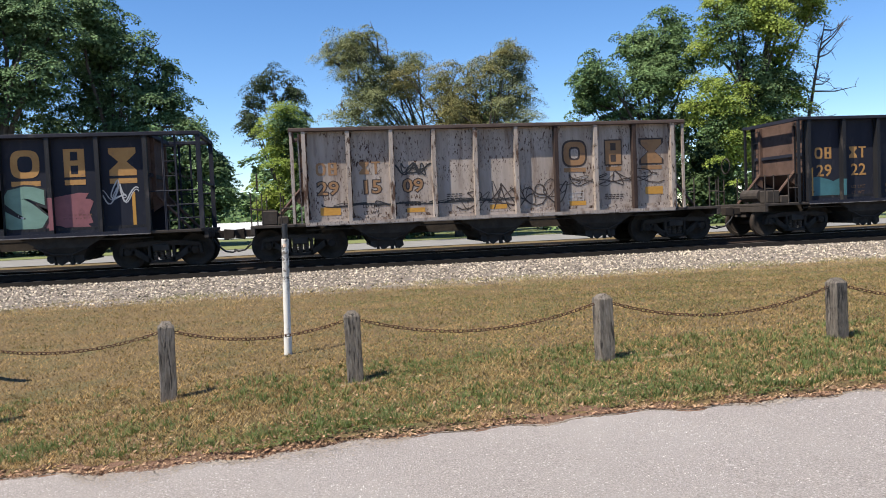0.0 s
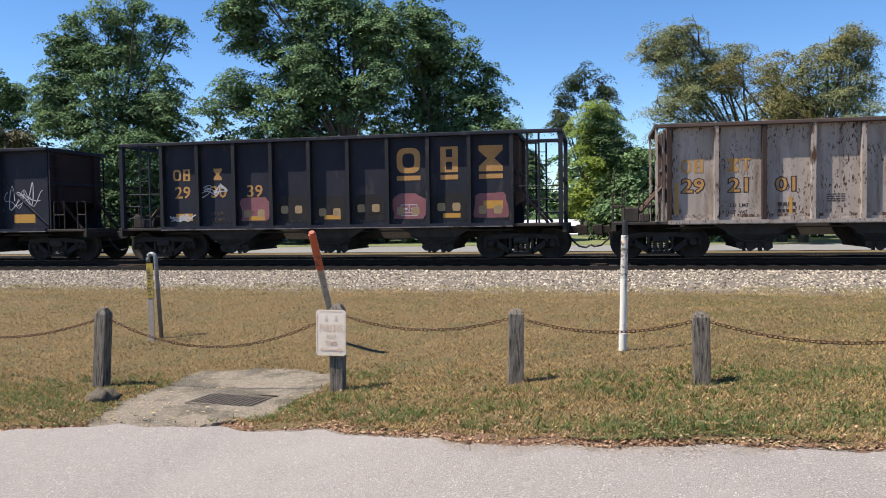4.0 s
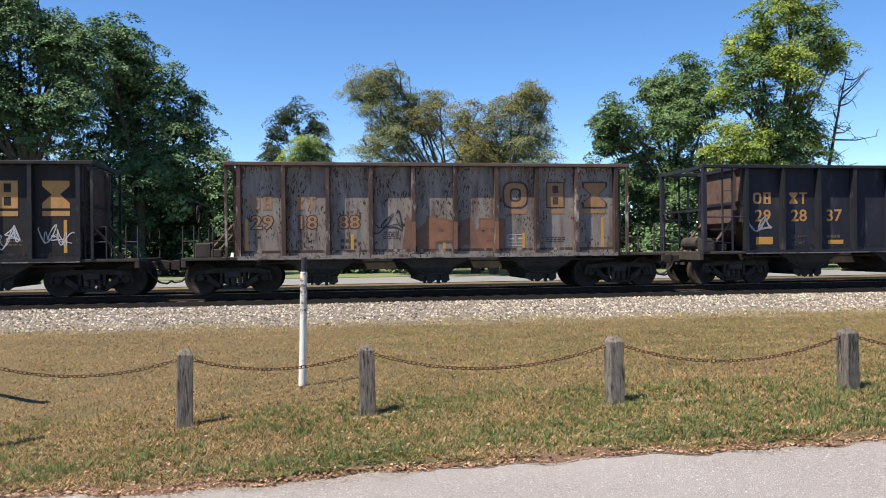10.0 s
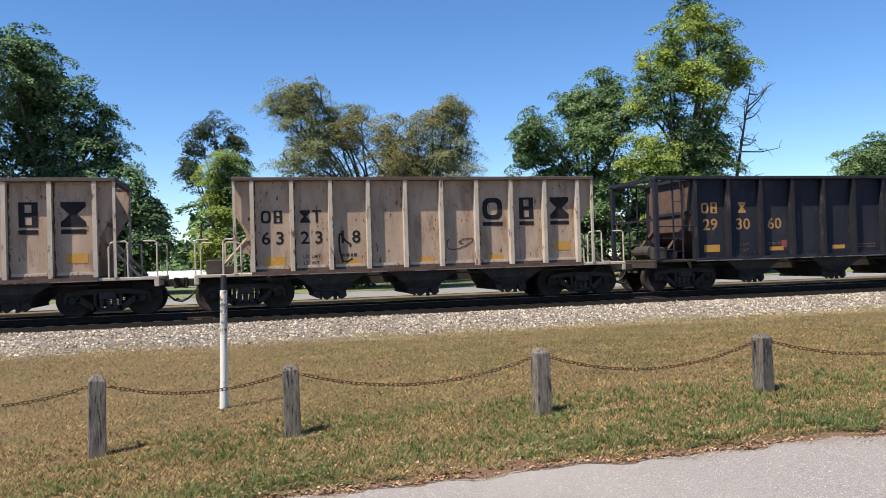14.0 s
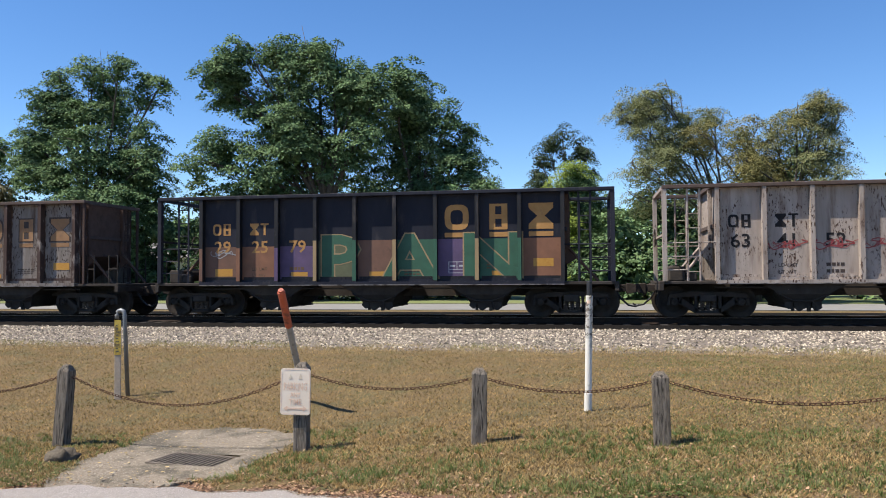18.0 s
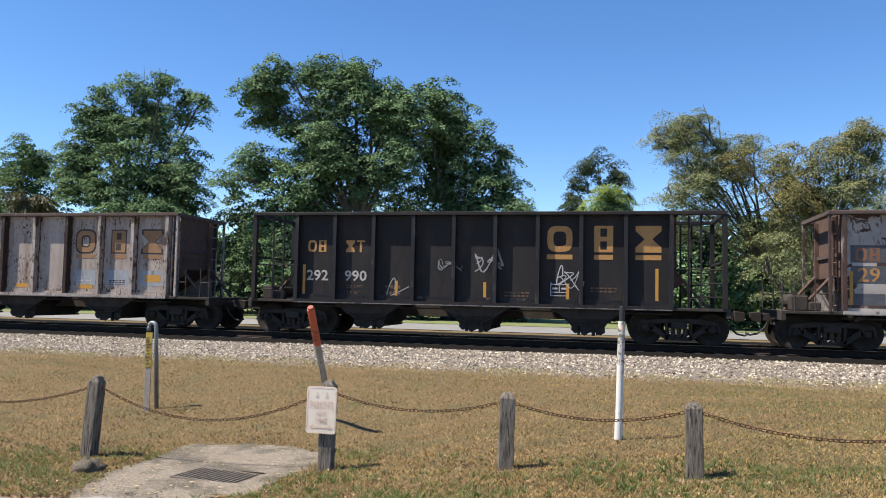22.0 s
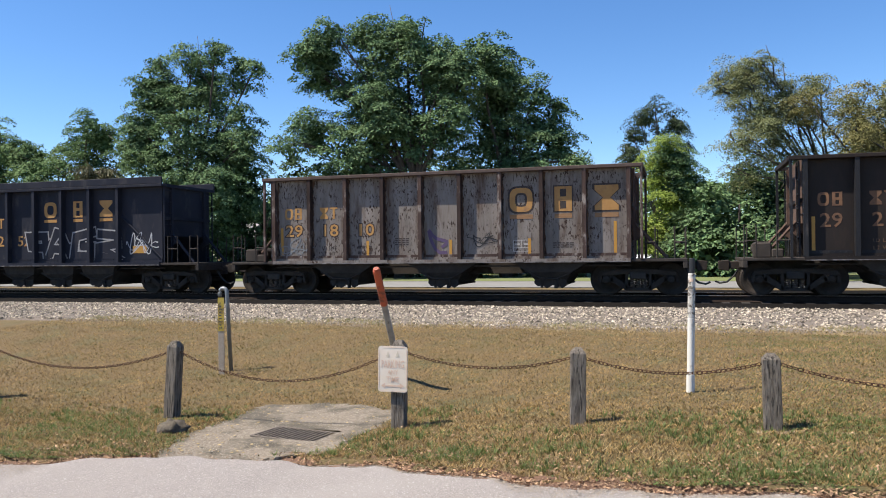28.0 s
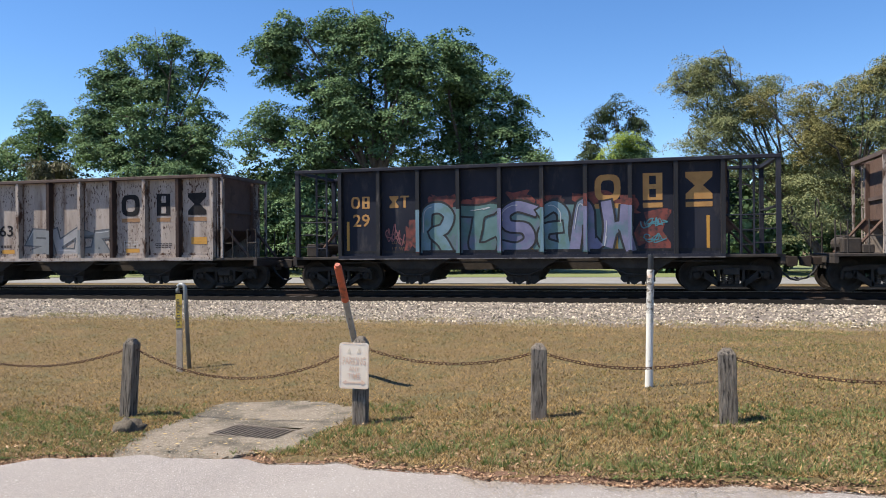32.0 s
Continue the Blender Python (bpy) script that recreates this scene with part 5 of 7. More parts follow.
for i in range(26):
    x = -62 + i * 3.9 + 0.9 * math.sin(i * 3.1)
    if -6.5 < x < 3.6 or 13.5 < x < 17.0:
        continue
    shrub(x, 53 + 2 * math.sin(i * 2.2), 2.5, 7.6 + 1.2 * math.sin(i * 1.7), "thicket", 400 + i, "dense thicket behind the trees, its green darkened for shade")

# woods in the distance
rnd = np.random.RandomState(77)
xs_ = rnd.uniform(-190, 190, 260)
yard = np.stack([rnd.uniform(-60, 40, 110), rnd.uniform(100, 112, 110), rnd.uniform(0.0, 5.6, 110)], -1)
cs = np.stack([xs_, rnd.uniform(120, 150, 260), rnd.uniform(1.5, 12.0, 260) + 1.5 * np.sin(xs_ * 0.11)], -1)
put_ob = put("far_woods", quads("far_woods", leaf_cloud(rnd, np.concatenate([cs, yard]), rnd.uniform(2.0, 3.8, 370), 0.6, 0.9, 0.8)), M["oak_light"])
tagged(put_ob, "distant line of green woods", "woods", kind="stuff")


# ---- buildings and vehicles beyond the street ----
def house(x, y, w, d, h, ridge, label, roof="roof_light"):
    th = thing("house", label, "house", m=pose(x, y, 0.13 - dip(x, y)))
    bm = bmesh.new()
    t = 0.2
    box(bm, -w / 2, w / 2, -d / 2, -d / 2 + t, 0, h), box(bm, -w / 2, w / 2, d / 2 - t, d / 2, 0, h), box(bm, -w / 2, -w / 2 + t, -d / 2 + t, d / 2 - t, 0, h), box(bm, w / 2 - t, w / 2, -d / 2 + t, d / 2 - t, 0, h)
    part("wall", bm, M["house_white"], th)
    bm = bmesh.new()
    for s in (-1, 1):
        A = [bm.verts.new(v) for v in ((-w / 2 - 0.4, s * (d / 2 + 0.5), h - 0.1), (w / 2 + 0.4, s * (d / 2 + 0.5), h - 0.1), (w / 2 + 0.4, 0, ridge), (-w / 2 - 0.4, 0, ridge))]
        B = [bm.verts.new(v.co + Vector((0, 0, 0.1))) for v in A]
        bm.faces.new(A), bm.faces.new(B[::-1])
        for i in range(4):
            bm.faces.new((A[i], A[(i + 1) % 4], B[(i + 1) % 4], B[i]))
    part("roof", bm, M[roof], th)
    for i in range(max(2, int(w / 2.2))):
        cx = -w / 2 + (i + 0.5) * w / max(2, int(w / 2.2))
        bm = bmesh.new()
        box(bm, cx - 0.5, cx + 0.5, -d / 2 - 0.04, -d / 2 - 0.005, 0.9, 2.0)
        win = part("window", bm, M["glass"], th)
        bm = bmesh.new()
        for a in ((cx - 0.56, cx - 0.5, 0.84, 2.06), (cx + 0.5, cx + 0.56, 0.84, 2.06), (cx - 0.5, cx + 0.5, 2.0, 2.06), (cx - 0.5, cx + 0.5, 0.84, 0.9)):
            box(bm, a[0], a[1], -d / 2 - 0.07, -d / 2 - 0.005, a[2], a[3])
        part("frame", bm, M["house_white"], win)
    return th


house(-5.6, 79, 5.2, 7, 2.1, 3.4, "white house with pale metal roof beyond the lawn")
house(-29, 64, 6.5, 5, 1.9, 2.6, "low white shed with metal roof")
house(-36, 66, 6, 6, 3.2, 4.6, "white house with grey shingle roof", "roof_grey")


def vehicle(name, label, category, x, y, L_, W_, H_, hood, paint, rz=0, trim=None):
    th = thing(name, label, category, m=pose(x, y, 0.14 - dip(x, y), 0, 0, rz))
    bm = bmesh.new()
    prism(bm, [(-L_ / 2, 0.35), (L_ / 2, 0.35), (L_ / 2, H_ * (0.55 if hood else 1)), (L_ / 2 - hood, H_ * (0.6 if hood else 1)), (L_ / 2 - hood * 1.5, H_), (-L_ / 2 + 0.15, H_), (-L_ / 2, H_ * 0.9)], -W_ / 2, W_ / 2)
    part("body", bm, M[paint], th, bevel=0.06)
    for s in (-1, 1):
        for i in range(max(2, int(L_ / 1.3))):
            n_ = max(2, int(L_ / 1.3))
            x0 = -L_ / 2 + 0.3 + i * (L_ - 0.6 - hood * 1.5) / n_
            bm = bmesh.new()
            box(bm, x0, x0 + (L_ - 0.6 - hood * 1.5) / n_ - 0.12, s * (W_ / 2 + 0.004) - 0.004, s * (W_ / 2 + 0.004) + 0.004, H_ * 0.66, H_ * 0.9)
            part("window", bm, M["glass"], th)
    if trim:
        bm = bmesh.new()
        box(bm, -L_ / 2 - 0.01, L_ / 2 + 0.01, -W_ / 2 - 0.012, -W_ / 2 - 0.004, 0.4, H_ * 0.35)
        part("stripe", bm, M[trim], th)
    for q in (-L_ * 0.3, L_ * 0.32):
        for s in (-1, 1):
            bm = bmesh.new()
            lathe(bm, [(0.28, s * (W_ / 2 - 0.2)), (0.36, s * (W_ / 2 - 0.18)), (0.36, s * (W_ / 2 + 0.01)), (0.2, s * (W_ / 2 + 0.02))], 16)
            part("wheel", bm, M["black_plastic"], th, m=pose(q, 0, 0.36))
    return th


vehicle("parked_car", "small white parked car before the house", "car", -4.3, 70, 4.2, 1.75, 1.45, 1.0, "car_white")
vehicle("school_bus", "yellow school bus parked behind the trees", "bus", -46.3, 60, 7, 2.4, 2.9, 1.1, "bus_yellow")
vehicle("white_truck", "white box truck with red stripe parked beyond the street", "truck", 53.5, 60, 7, 2.4, 5.2, 0, "car_white", 0, "car_red")

# ---- hopper train ----
SHEET, OUT, TOP, SILL = -1.345, -1.545, 3.70, 0.97
_MESH = {}


def cached(key, build):
    if key not in _MESH:
        _MESH[key] = build()
    return _MESH[key]


def unit_quad():
    return raw("patch", [(-0.5, 0, -0.5), (0.5, 0, -0.5), (0.5, 0, 0.5), (-0.5, 0, 0.5)], [(0, 1, 2, 3)])


def boxes(name, items, bevel=0.0):
    def build():
        bm = bmesh.new()
        for it in items:
            box(bm, *it)
        return made(name, bm, bevel=bevel)
    return build


def bars(name, lines, r, n=6):
    def build():
        bm = bmesh.new()
        for ln in lines:
            tube(bm, ln, r, n)
        return made(name, bm)
    return build


def wheelset_mesh():
    bm = bmesh.new()
    for s in (-1, 1):
        prof = [(0.10, 0.0), (0.10, 0.03), (0.30, 0.035), (0.36, 0.012), (0.40, 0.0), (0.457, 0.0), (0.46, 0.09), (0.485, 0.105), (0.485, 0.13), (0.40, 0.135), (0.36, 0.10), (0.12, 0.075), (0.09, 0.14)]
        lathe(bm, [(r, s * (-0.825 + h)) for r, h in prof], 26)
    lathe(bm, [(0.075, -0.95), (0.085, -0.8), (0.08, 0.8), (0.075, 0.95)], 12)
    for s in (-1, 1):
        lathe(bm, [(0.10, s * 0.95), (0.115, s * 0.98), (0.115, s * 1.10), (0.08, s * 1.13)], 12)
        for k in range(3):
            a = k * 2.094
            box(bm, 0.05 * math.cos(a) - 0.015, 0.05 * math.cos(a) + 0.015, s * 1.14 - 0.015, s * 1.14 + 0.015, 0.05 * math.sin(a) - 0.015, 0.05 * math.sin(a) + 0.015)
    return made("wheelset", bm)


def side_frame_mesh():
    bm = bmesh.new()
    a, b = -0.09, 0.09
    prism(bm, [(-1.08, 0.56), (-1.02, 0.68), (-0.5, 0.74), (0.5, 0.74), (1.02, 0.68), (1.08, 0.56), (0.5, 0.60), (0.36, 0.61), (-0.36, 0.61), (-0.5, 0.60)], a, b)
    for s in (-1, 1):
        prism(bm, [(s * 1.08, 0.56), (s * 1.10, 0.36), (s * 1.02, 0.36), (s * 1.0, 0.56)], a, b)
        prism(bm, [(s * 0.78, 0.58), (s * 0.78, 0.40), (s * 0.70, 0.36), (s * 0.68, 0.58)], a, b)
        prism(bm, [(s * 0.80, 0.44), (s * 0.70, 0.58), (s * 0.22, 0.22), (s * 0.34, 0.14)], a, b)
        prism(bm, [(s * 0.36, 0.62), (s * 0.36, 0.20), (s * 0.28, 0.20), (s * 0.28, 0.62)], a, b)
    prism(bm, [(-0.36, 0.14), (0.36, 0.14), (0.36, 0.22), (-0.36, 0.22)], a, b)
    return made("side_frame", bm, bevel=0.01)


def spring_mesh():
    bm = bmesh.new()
    for cx in (0.0,):
        tube(bm, [(cx + 0.065 * math.cos(t * 1.047), 0.065 * math.sin(t * 1.047), 0.225 + 0.25 * t / 30) for t in range(31)], 0.016, 5)
    return made("spring", bm)


def annulus(rx, rz, hx, hz, n=20, sq=3.2):
    def ring(a, b):
        return [(a * math.copysign(abs(math.cos(t)) ** (2 / sq), math.cos(t)), b * math.copysign(abs(math.sin(t)) ** (2 / sq), math.sin(t))) for t in [2 * math.pi * k / n for k in range(n)]]
    O, I = ring(rx, rz), ring(hx, hz)
    return raw("emblem_ring", [(x, 0, z) for x, z in O + I], [(i, (i + 1) % n, n + (i + 1) % n, n + i) for i in range(n)])


def slotted(w, h):
    """A rounded block with two slots."""
    t = h / 5
    v, f = [], []
    for x0, x1, z0, z1 in ((-w, w, 2 * t, 2.5 * t), (-w, w, -0.45 * t, 0.45 * t), (-w, w, -2.5 * t, -2 * t), (-w, -w * 0.35, 0.45 * t, 2 * t), (w * 0.35, w, 0.45 * t, 2 * t), (w * 0.35, w, -2 * t, -0.45 * t), (-w, -w * 0.35, -2 * t, -0.45 * t)):
        k = len(v)
        v += [(x0, 0, z0), (x1, 0, z0), (x1, 0, z1), (x0, 0, z1)]
        f.append((k, k + 1, k + 2, k + 3))
    return raw("emblem_block", v, f)


def hourglass(w, h):
    v = [(-w, h), (w, h), (w, 0.62 * h), (0.3 * w, 0), (w, -0.62 * h), (w, -h), (-w, -h), (-w, -0.62 * h), (-0.3 * w, 0), (-w, 0.62 * h)]
    return raw("emblem_hourglass", [(x, 0, z) for x, z in v], [(0, 9, 2, 1), (9, 8, 3, 2), (8, 7, 4, 3), (7, 6, 5, 4)])


def tag_mesh(x0, x1, z0, z1, seed, width=0.022, loops=None):
    """Looping hand strokes of spray paint as flat ribbons, two passes of script over one another."""
    r = random.Random(seed)
    v, f = [], []
    w, h = x1 - x0, z1 - z0
    n = max(1, int(0.55 * (loops or w / (h * 0.5))))
    for run in range(2 if n > 1 else 1):
        ph, tilt = r.uniform(0, 6.28), r.uniform(-0.12, 0.12)
        amp = [r.uniform(0.55, 1.0) for _ in range(n + 2)]
        lift = [r.uniform(-0.22, 0.22) for _ in range(n + 2)]
        step = 14 * n
        pts = []
        for k in range(step + 1):
            t = k / step
            i = t * n
            a = amp[int(i)] * (1 - i % 1) + amp[int(i) + 1] * (i % 1)
            b = lift[int(i)] * (1 - i % 1) + lift[int(i) + 1] * (i % 1)
            th = 6.283 * n * t + ph
            pts.append(Vector((x0 + w * (0.08 + 0.84 * t) + (0.3 + 0.25 * a) * w / n * math.cos(th + 0.9 * math.sin(th * 0.5 + ph)), (z0 + z1) / 2 + h * ((0.34 - 0.1 * run) * a * math.sin(th) + 0.14 * math.sin(1.7 * th + ph) + b * 0.7 + tilt * (t - 0.5)))))
        base, ww = len(v), width * (1.0 if run == 0 else 0.7)
        for k, p in enumerate(pts):
            d = pts[min(k + 1, step)] - pts[max(k - 1, 0)]
            d = Vector((-d.y, d.x)).normalized() * ww / 2 if d.length > 1e-6 else Vector((0, ww / 2))
            up = -0.0012 * run - 1.2e-5 * k
            v += [(p.x + d.x, up, p.y + d.y), (p.x - d.x, up, p.y - d.y)]
            if k:
                a = base + 2 * k
                f.append((a - 2, a - 1, a + 1, a))
    return raw("graffiti_tag", v, f)


def blob_mesh(x0, x1, z0, z1, seed, rough=0.22, n=22):
    r = random.Random(seed)
    ph = [r.uniform(0, 6.28) for _ in range(4)]
    v = [((x0 + x1) / 2, 0, (z0 + z1) / 2)]
    for k in range(n):
        t = 2 * math.pi * k / n
        q = 1 + rough * (math.sin(3 * t + ph[0]) * 0.6 + math.sin(5 * t + ph[1]) * 0.6 + r.uniform(-0.9, 0.5))
        c, s = math.cos(t), math.sin(t)
        v.append(((x0 + x1) / 2 + (x1 - x0) / 2 * q * math.copysign(abs(c) ** 0.45, c), 0, (z0 + z1) / 2 + (z1 - z0) / 2 * min(q, 1.08) * math.copysign(abs(s) ** 0.45, s)))
    return raw("graffiti_fill", v, [(0, 1 + k, 1 + (k + 1) % n) for k in range(n)])


SPEC = {"A": dict(half=5.54, ribs=None, bays=(-3.25, 0, 3.25), truck=5.72, end=7.05), "B": dict(half=5.54, ribs=None, bays=(-3.25, 0, 3.25), truck=5.72, end=7.05),
        "C": dict(half=5.0, ribs=None, bays=(-2.7, 0, 2.7), truck=5.2, end=6.5), "T": dict(half=4.92, ribs=None, bays=(-2.75, 0, 2.75), truck=5.1, end=6.45),
        "D": dict(half=5.22, ribs=[-3.45 + 0.767 * i for i in range(10)], bays=(-2.55, -0.85, 0.85, 2.55), truck=5.3, end=6.7),
        "E": dict(half=5.22, ribs=[-3.55 + 1.18 * i for i in range(7)], bays=(-2.55, -0.85, 0.85, 2.55), truck=5.3, end=6.7)}
CARS = []


def outlet_teeth():
    """Bent plates hanging below an outlet's lip."""
    bm = bmesh.new()
    for x, w, d in ((-0.46, 0.22, 0.10), (-0.26, 0.30, 0.16), (0.06, 0.16, 0.07), (0.2, 0.26, 0.15)):
        prism(bm, [(x, 0.46), (x + w, 0.46), (x + w + 0.02, 0.36 - 0.4 * d), (x + w * 0.55, 0.36 - d), (x + w * 0.3, 0.33 - 0.6 * d), (x - 0.02, 0.36)], -1.17, -1.13)
    return made("outlet_teeth", bm)


def ladder(car, lines, r, material, m, stiles):
    """Two stiles, and each rung a part on them."""
    (xa, ya), (xb, yb) = stiles
    lad = put("ladder", cached(("stiles", xa, ya, xb, yb), boxes("ladder", [(xa - 0.02, xa + 0.02, ya - 0.012, ya + 0.012, 1.04, TOP - 0.12), (xb - 0.02, xb + 0.02, yb - 0.012, yb + 0.012, 1.04, TOP - 0.12)])), material, car, m=m)
    a, b = Vector(lines[0][0]), Vector(lines[0][1])
    rung = cached(("rung", tuple(b - a), r), bars("rung", [[(0, 0, 0), b - a]], r))
    for ln in lines:
        put("rung", rung, material, lad, m=Matrix.Translation(ln[0]))


EXT = {"A": 0.36, "B": 0.12, "C": 0.52, "T": 0.50, "D": 0.12, "E": 0.12}


def rust_seam(k):
    """A ragged strip of rust on the sheet along one side of a rib, widest at its foot and head."""
    r = random.Random(900 + k)
    v = []
    for j in range(40):
        f = j / 39
        z = SILL + 0.17 + f * (TOP - 0.13 - SILL - 0.17)
        w = 0.012 + 0.03 * abs(math.sin(f * 9 + k * 2.1) * math.sin(f * 23 + k)) + 0.05 * max(0, 0.12 - f) / 0.12 + 0.03 * max(0, f - 0.9) / 0.1 + r.uniform(0, 0.022)
        v += [(0.05, SHEET - 0.0018, z), (0.056 + w, SHEET - 0.0018, z)]
    return raw("rust_seam", v, [(2 * j, 2 * j + 1, 2 * j + 3, 2 * j + 2) for j in range(39)])


def hopper(kind, paint, x, label, end_paint="rust", rib_paint=None):
    """One open hopper car at x along the train, with its frame, body, ends and trucks."""
    sp = SPEC[kind]
    H, E, T = sp["half"], sp["end"], sp["truck"]
    ribs = sp["ribs"] or [-H + 0.04 + i * (2 * H - 0.08) / 9 for i in range(10)]
    car = thing("hopper_car", label, "hopper car", group="hopper train cars")
    P, U, RP = M[paint], M["under"], M[rib_paint or paint]
    CH = M["chord_rust"] if paint in ("white", "dirty_white", "peel", "tan", "brown") else M[paint]
    lim = [-H] + [r for r in ribs if abs(r) < H - 0.2] + [H]
    for s in (-1, 1):
        side = pose(0, 0, 0) if s < 0 else pose(0, 0, 0, 0, 0, 180)
        for a, b in zip(lim, lim[1:]):
            w = round(b - a, 2)
            me = cached(("panel", w), lambda: boxes("side_panel", [(-w / 2, w / 2, SHEET, SHEET + 0.012, SILL + 0.02, TOP - 0.06)])())
            put("side_panel", me, P, car, m=side @ pose((a + b) / 2, 0, 0))
        rib = cached("rib", boxes("rib", [(-0.055, 0.055, OUT, OUT + 0.012, SILL + 0.1, TOP - 0.1), (-0.055, -0.043, OUT + 0.012, SHEET, SILL + 0.1, TOP - 0.1), (0.043, 0.055, OUT + 0.012, SHEET, SILL + 0.1, TOP - 0.1)]))
        for k, r in enumerate(ribs):
            tone = M["rib_dark"] if rib_paint in ("rib_rust", "rusty_white") and math.sin(x * 1.7 + k * 2.9) > 0.6 else RP
            put("rib", rib, tone, car, m=side @ pose(r, 0, 0))
        if s < 0 and paint in ("white", "dirty_white", "peel", "tan"):
            for k, r in enumerate(ribs[:-1]):
                put("rust_seam", cached(("seam", k % 4), lambda: rust_seam(k % 4)), M["seam_rust"], car, "rusted seam beside the rib", m=pose(r, 0, 0))
        hw = 6.95 if kind == "B" else H + EXT[kind]
        put("top_chord", cached(("chord", hw), boxes("top_chord", [(-hw, hw, OUT - 0.02, SHEET + 0.02, TOP - 0.10, TOP)], 0.012)), CH, car, m=side)
        put("side_sill", cached(("sill", H), boxes("side_sill", [(-H, H, OUT, SHEET + 0.05, SILL, SILL + 0.10), (-H, H, SHEET - 0.04, SHEET, SILL + 0.10, SILL + 0.17)])), M["rust"] if paint == "tan" else P, car, m=side)
        put("sill_edge", cached(("silledge", H), boxes("sill_edge", [(-H, H, OUT - 0.006, OUT + 0.004, SILL - 0.012, SILL + 0.014)])), M["worn_edge"], car, "worn bright steel lip", m=side)
        if s < 0:
            for a, b in zip(lim, lim[1:]):
                w2 = round(b - a - 0.22, 2)
                put("base_flange", cached(("flange", w2), lambda: boxes("base_flange", [(-w2 / 2, w2 / 2, SHEET - 0.03, SHEET - 0.002, SILL + 0.17, SILL + 0.25)] + [(-w2 / 2 + 0.06 + k * 0.14, -w2 / 2 + 0.10 + k * 0.14, SHEET - 0.045, SHEET - 0.03, SILL + 0.19, SILL + 0.23) for k in range(int(w2 / 0.14))])()), RP, car, m=side @ pose((a + b) / 2, 0, 0))
        if kind in "DE":
            for e in (-1, 1):
                lo, hi = (ribs[0], -H) if e < 0 else (ribs[-1], H)
                put("diagonal_brace", cached(("brace", kind, e), bars("diagonal_brace", [[(hi, SHEET - 0.03, SILL + 0.2), (lo, SHEET - 0.03, TOP - 1.0)]], 0.03)), P, car, m=side)
                put("corner_angle", cached("corner", boxes("corner_angle", [(-0.03, 0.03, SHEET - 0.02, SHEET, SILL, TOP - 0.1)])), P, car, m=side @ pose(s * -e * (H - 0.03), 0, 0))
    for e in (-1, 1):
        flip = pose(0, 0, 0) if e > 0 else pose(0, 0, 0, 0, 0, 180)

        def end_sheet():
            bm = bmesh.new()
            prism(bm, [(H, TOP - 0.05), (H + 0.012, TOP - 0.05), (H + 0.012, 1.95), (H - 1.9, 0.8), (H - 1.9, 0.78), (H, 1.93)], SHEET + 0.03, -SHEET - 0.03)
            return made("end_sheet", bm)
        put("end_sheet", cached(("end", H), end_sheet), M[end_paint], car, "rusty sloping end sheet", m=flip)
        X = H + (EXT[kind] if kind in "ACT" else 0.13)
        put("end_chord", cached(("endchord", kind), boxes("end_chord", [(X - 0.13, X, SHEET + 0.02, -SHEET - 0.02, TOP - 0.11, TOP - 0.004), (H + 0.012, H + 0.07, SHEET, -SHEET, 2.5, 2.6)])), CH, car, m=flip)
        if kind in "ACT":
            for s in (-1, 1):
                mirror = pose(0, 0, 0) if s < 0 else Matrix.Diagonal((1, -1, 1, 1))
                put("corner_post", cached(("cpost", kind), boxes("corner_post", [(X - 0.09, X - 0.02, OUT + 0.02, OUT + 0.09, 1.04, TOP - 0.1)])), RP, car, m=flip @ mirror)
                if kind != "A":
                    put("end_wing", cached(("wing", kind), lambda: made("end_wing", prism(bmesh.new(), [(H, TOP - 0.06), (X - 0.02, TOP - 0.06), (X - 0.1, 2.75), (H, 2.05)], SHEET, SHEET + 0.012))), P, car, m=flip @ mirror)

        def gusset():
            bm = bmesh.new()
            tube(bm, [(H + 0.08, 0, 2.05), (E - 0.55, 0, 1.05)], 0.045, 6)
            prism(bm, [(H + 0.01, 2.05), (H + 0.14, 2.05), (H + 0.32, 1.75), (H + 0.01, 1.55)], -0.015, 0.015)
            box(bm, H + 0.02, H + 0.12, -0.05, 0.05, 1.95, TOP - 0.12)
            return made("end_gusset", bm)
        for y in (-0.95, 0.95):
            put("end_gusset", cached(("gusset", H, E), gusset), M[end_paint], car, m=flip @ pose(0, y, 0))
        put("end_deck", cached(("deck", H, E), boxes("end_deck", [(H - 0.35, E, -1.5, 1.5, 0.96, 1.04), (E - 0.12, E, -1.5, 1.5, 0.78, 0.96)], 0.01)), RP if kind in "TC" else U, car, m=flip)
        y0 = 1.46
        for s in (-1, 1):
            a, b = H + 0.28, E - 0.04
            if kind == "B":
                put("corner_post", cached("cpost", boxes("corner_post", [(6.83, 6.95, 1.40, 1.545, 1.04, TOP - 0.1)])), P, car, m=flip @ (pose(0, 0, 0) if s > 0 else Matrix.Diagonal((1, -1, 1, 1))))
                rungs = [[(H + 0.75, s * y0, z), (6.85, s * y0, z)] for z in (1.35, 1.72, 2.1)] + [[(H + 0.4, s * y0, 1.04), (H + 0.4, s * y0, TOP - 0.1)], [(H + 0.75, s * y0, 1.04), (H + 0.75, s * y0, TOP - 0.1)], [(H, s * y0, 2.1), (H + 0.75, s * y0, 2.1)]]
                put("end_rail", cached(("rail", kind, s), bars("end_rail", rungs, 0.02)), P, car, m=flip)
                lad = [[(H + 0.42, s * y0, 1.3 + 0.4 * k), (H + 0.73, s * y0, 1.3 + 0.4 * k)] for k in range(6)]
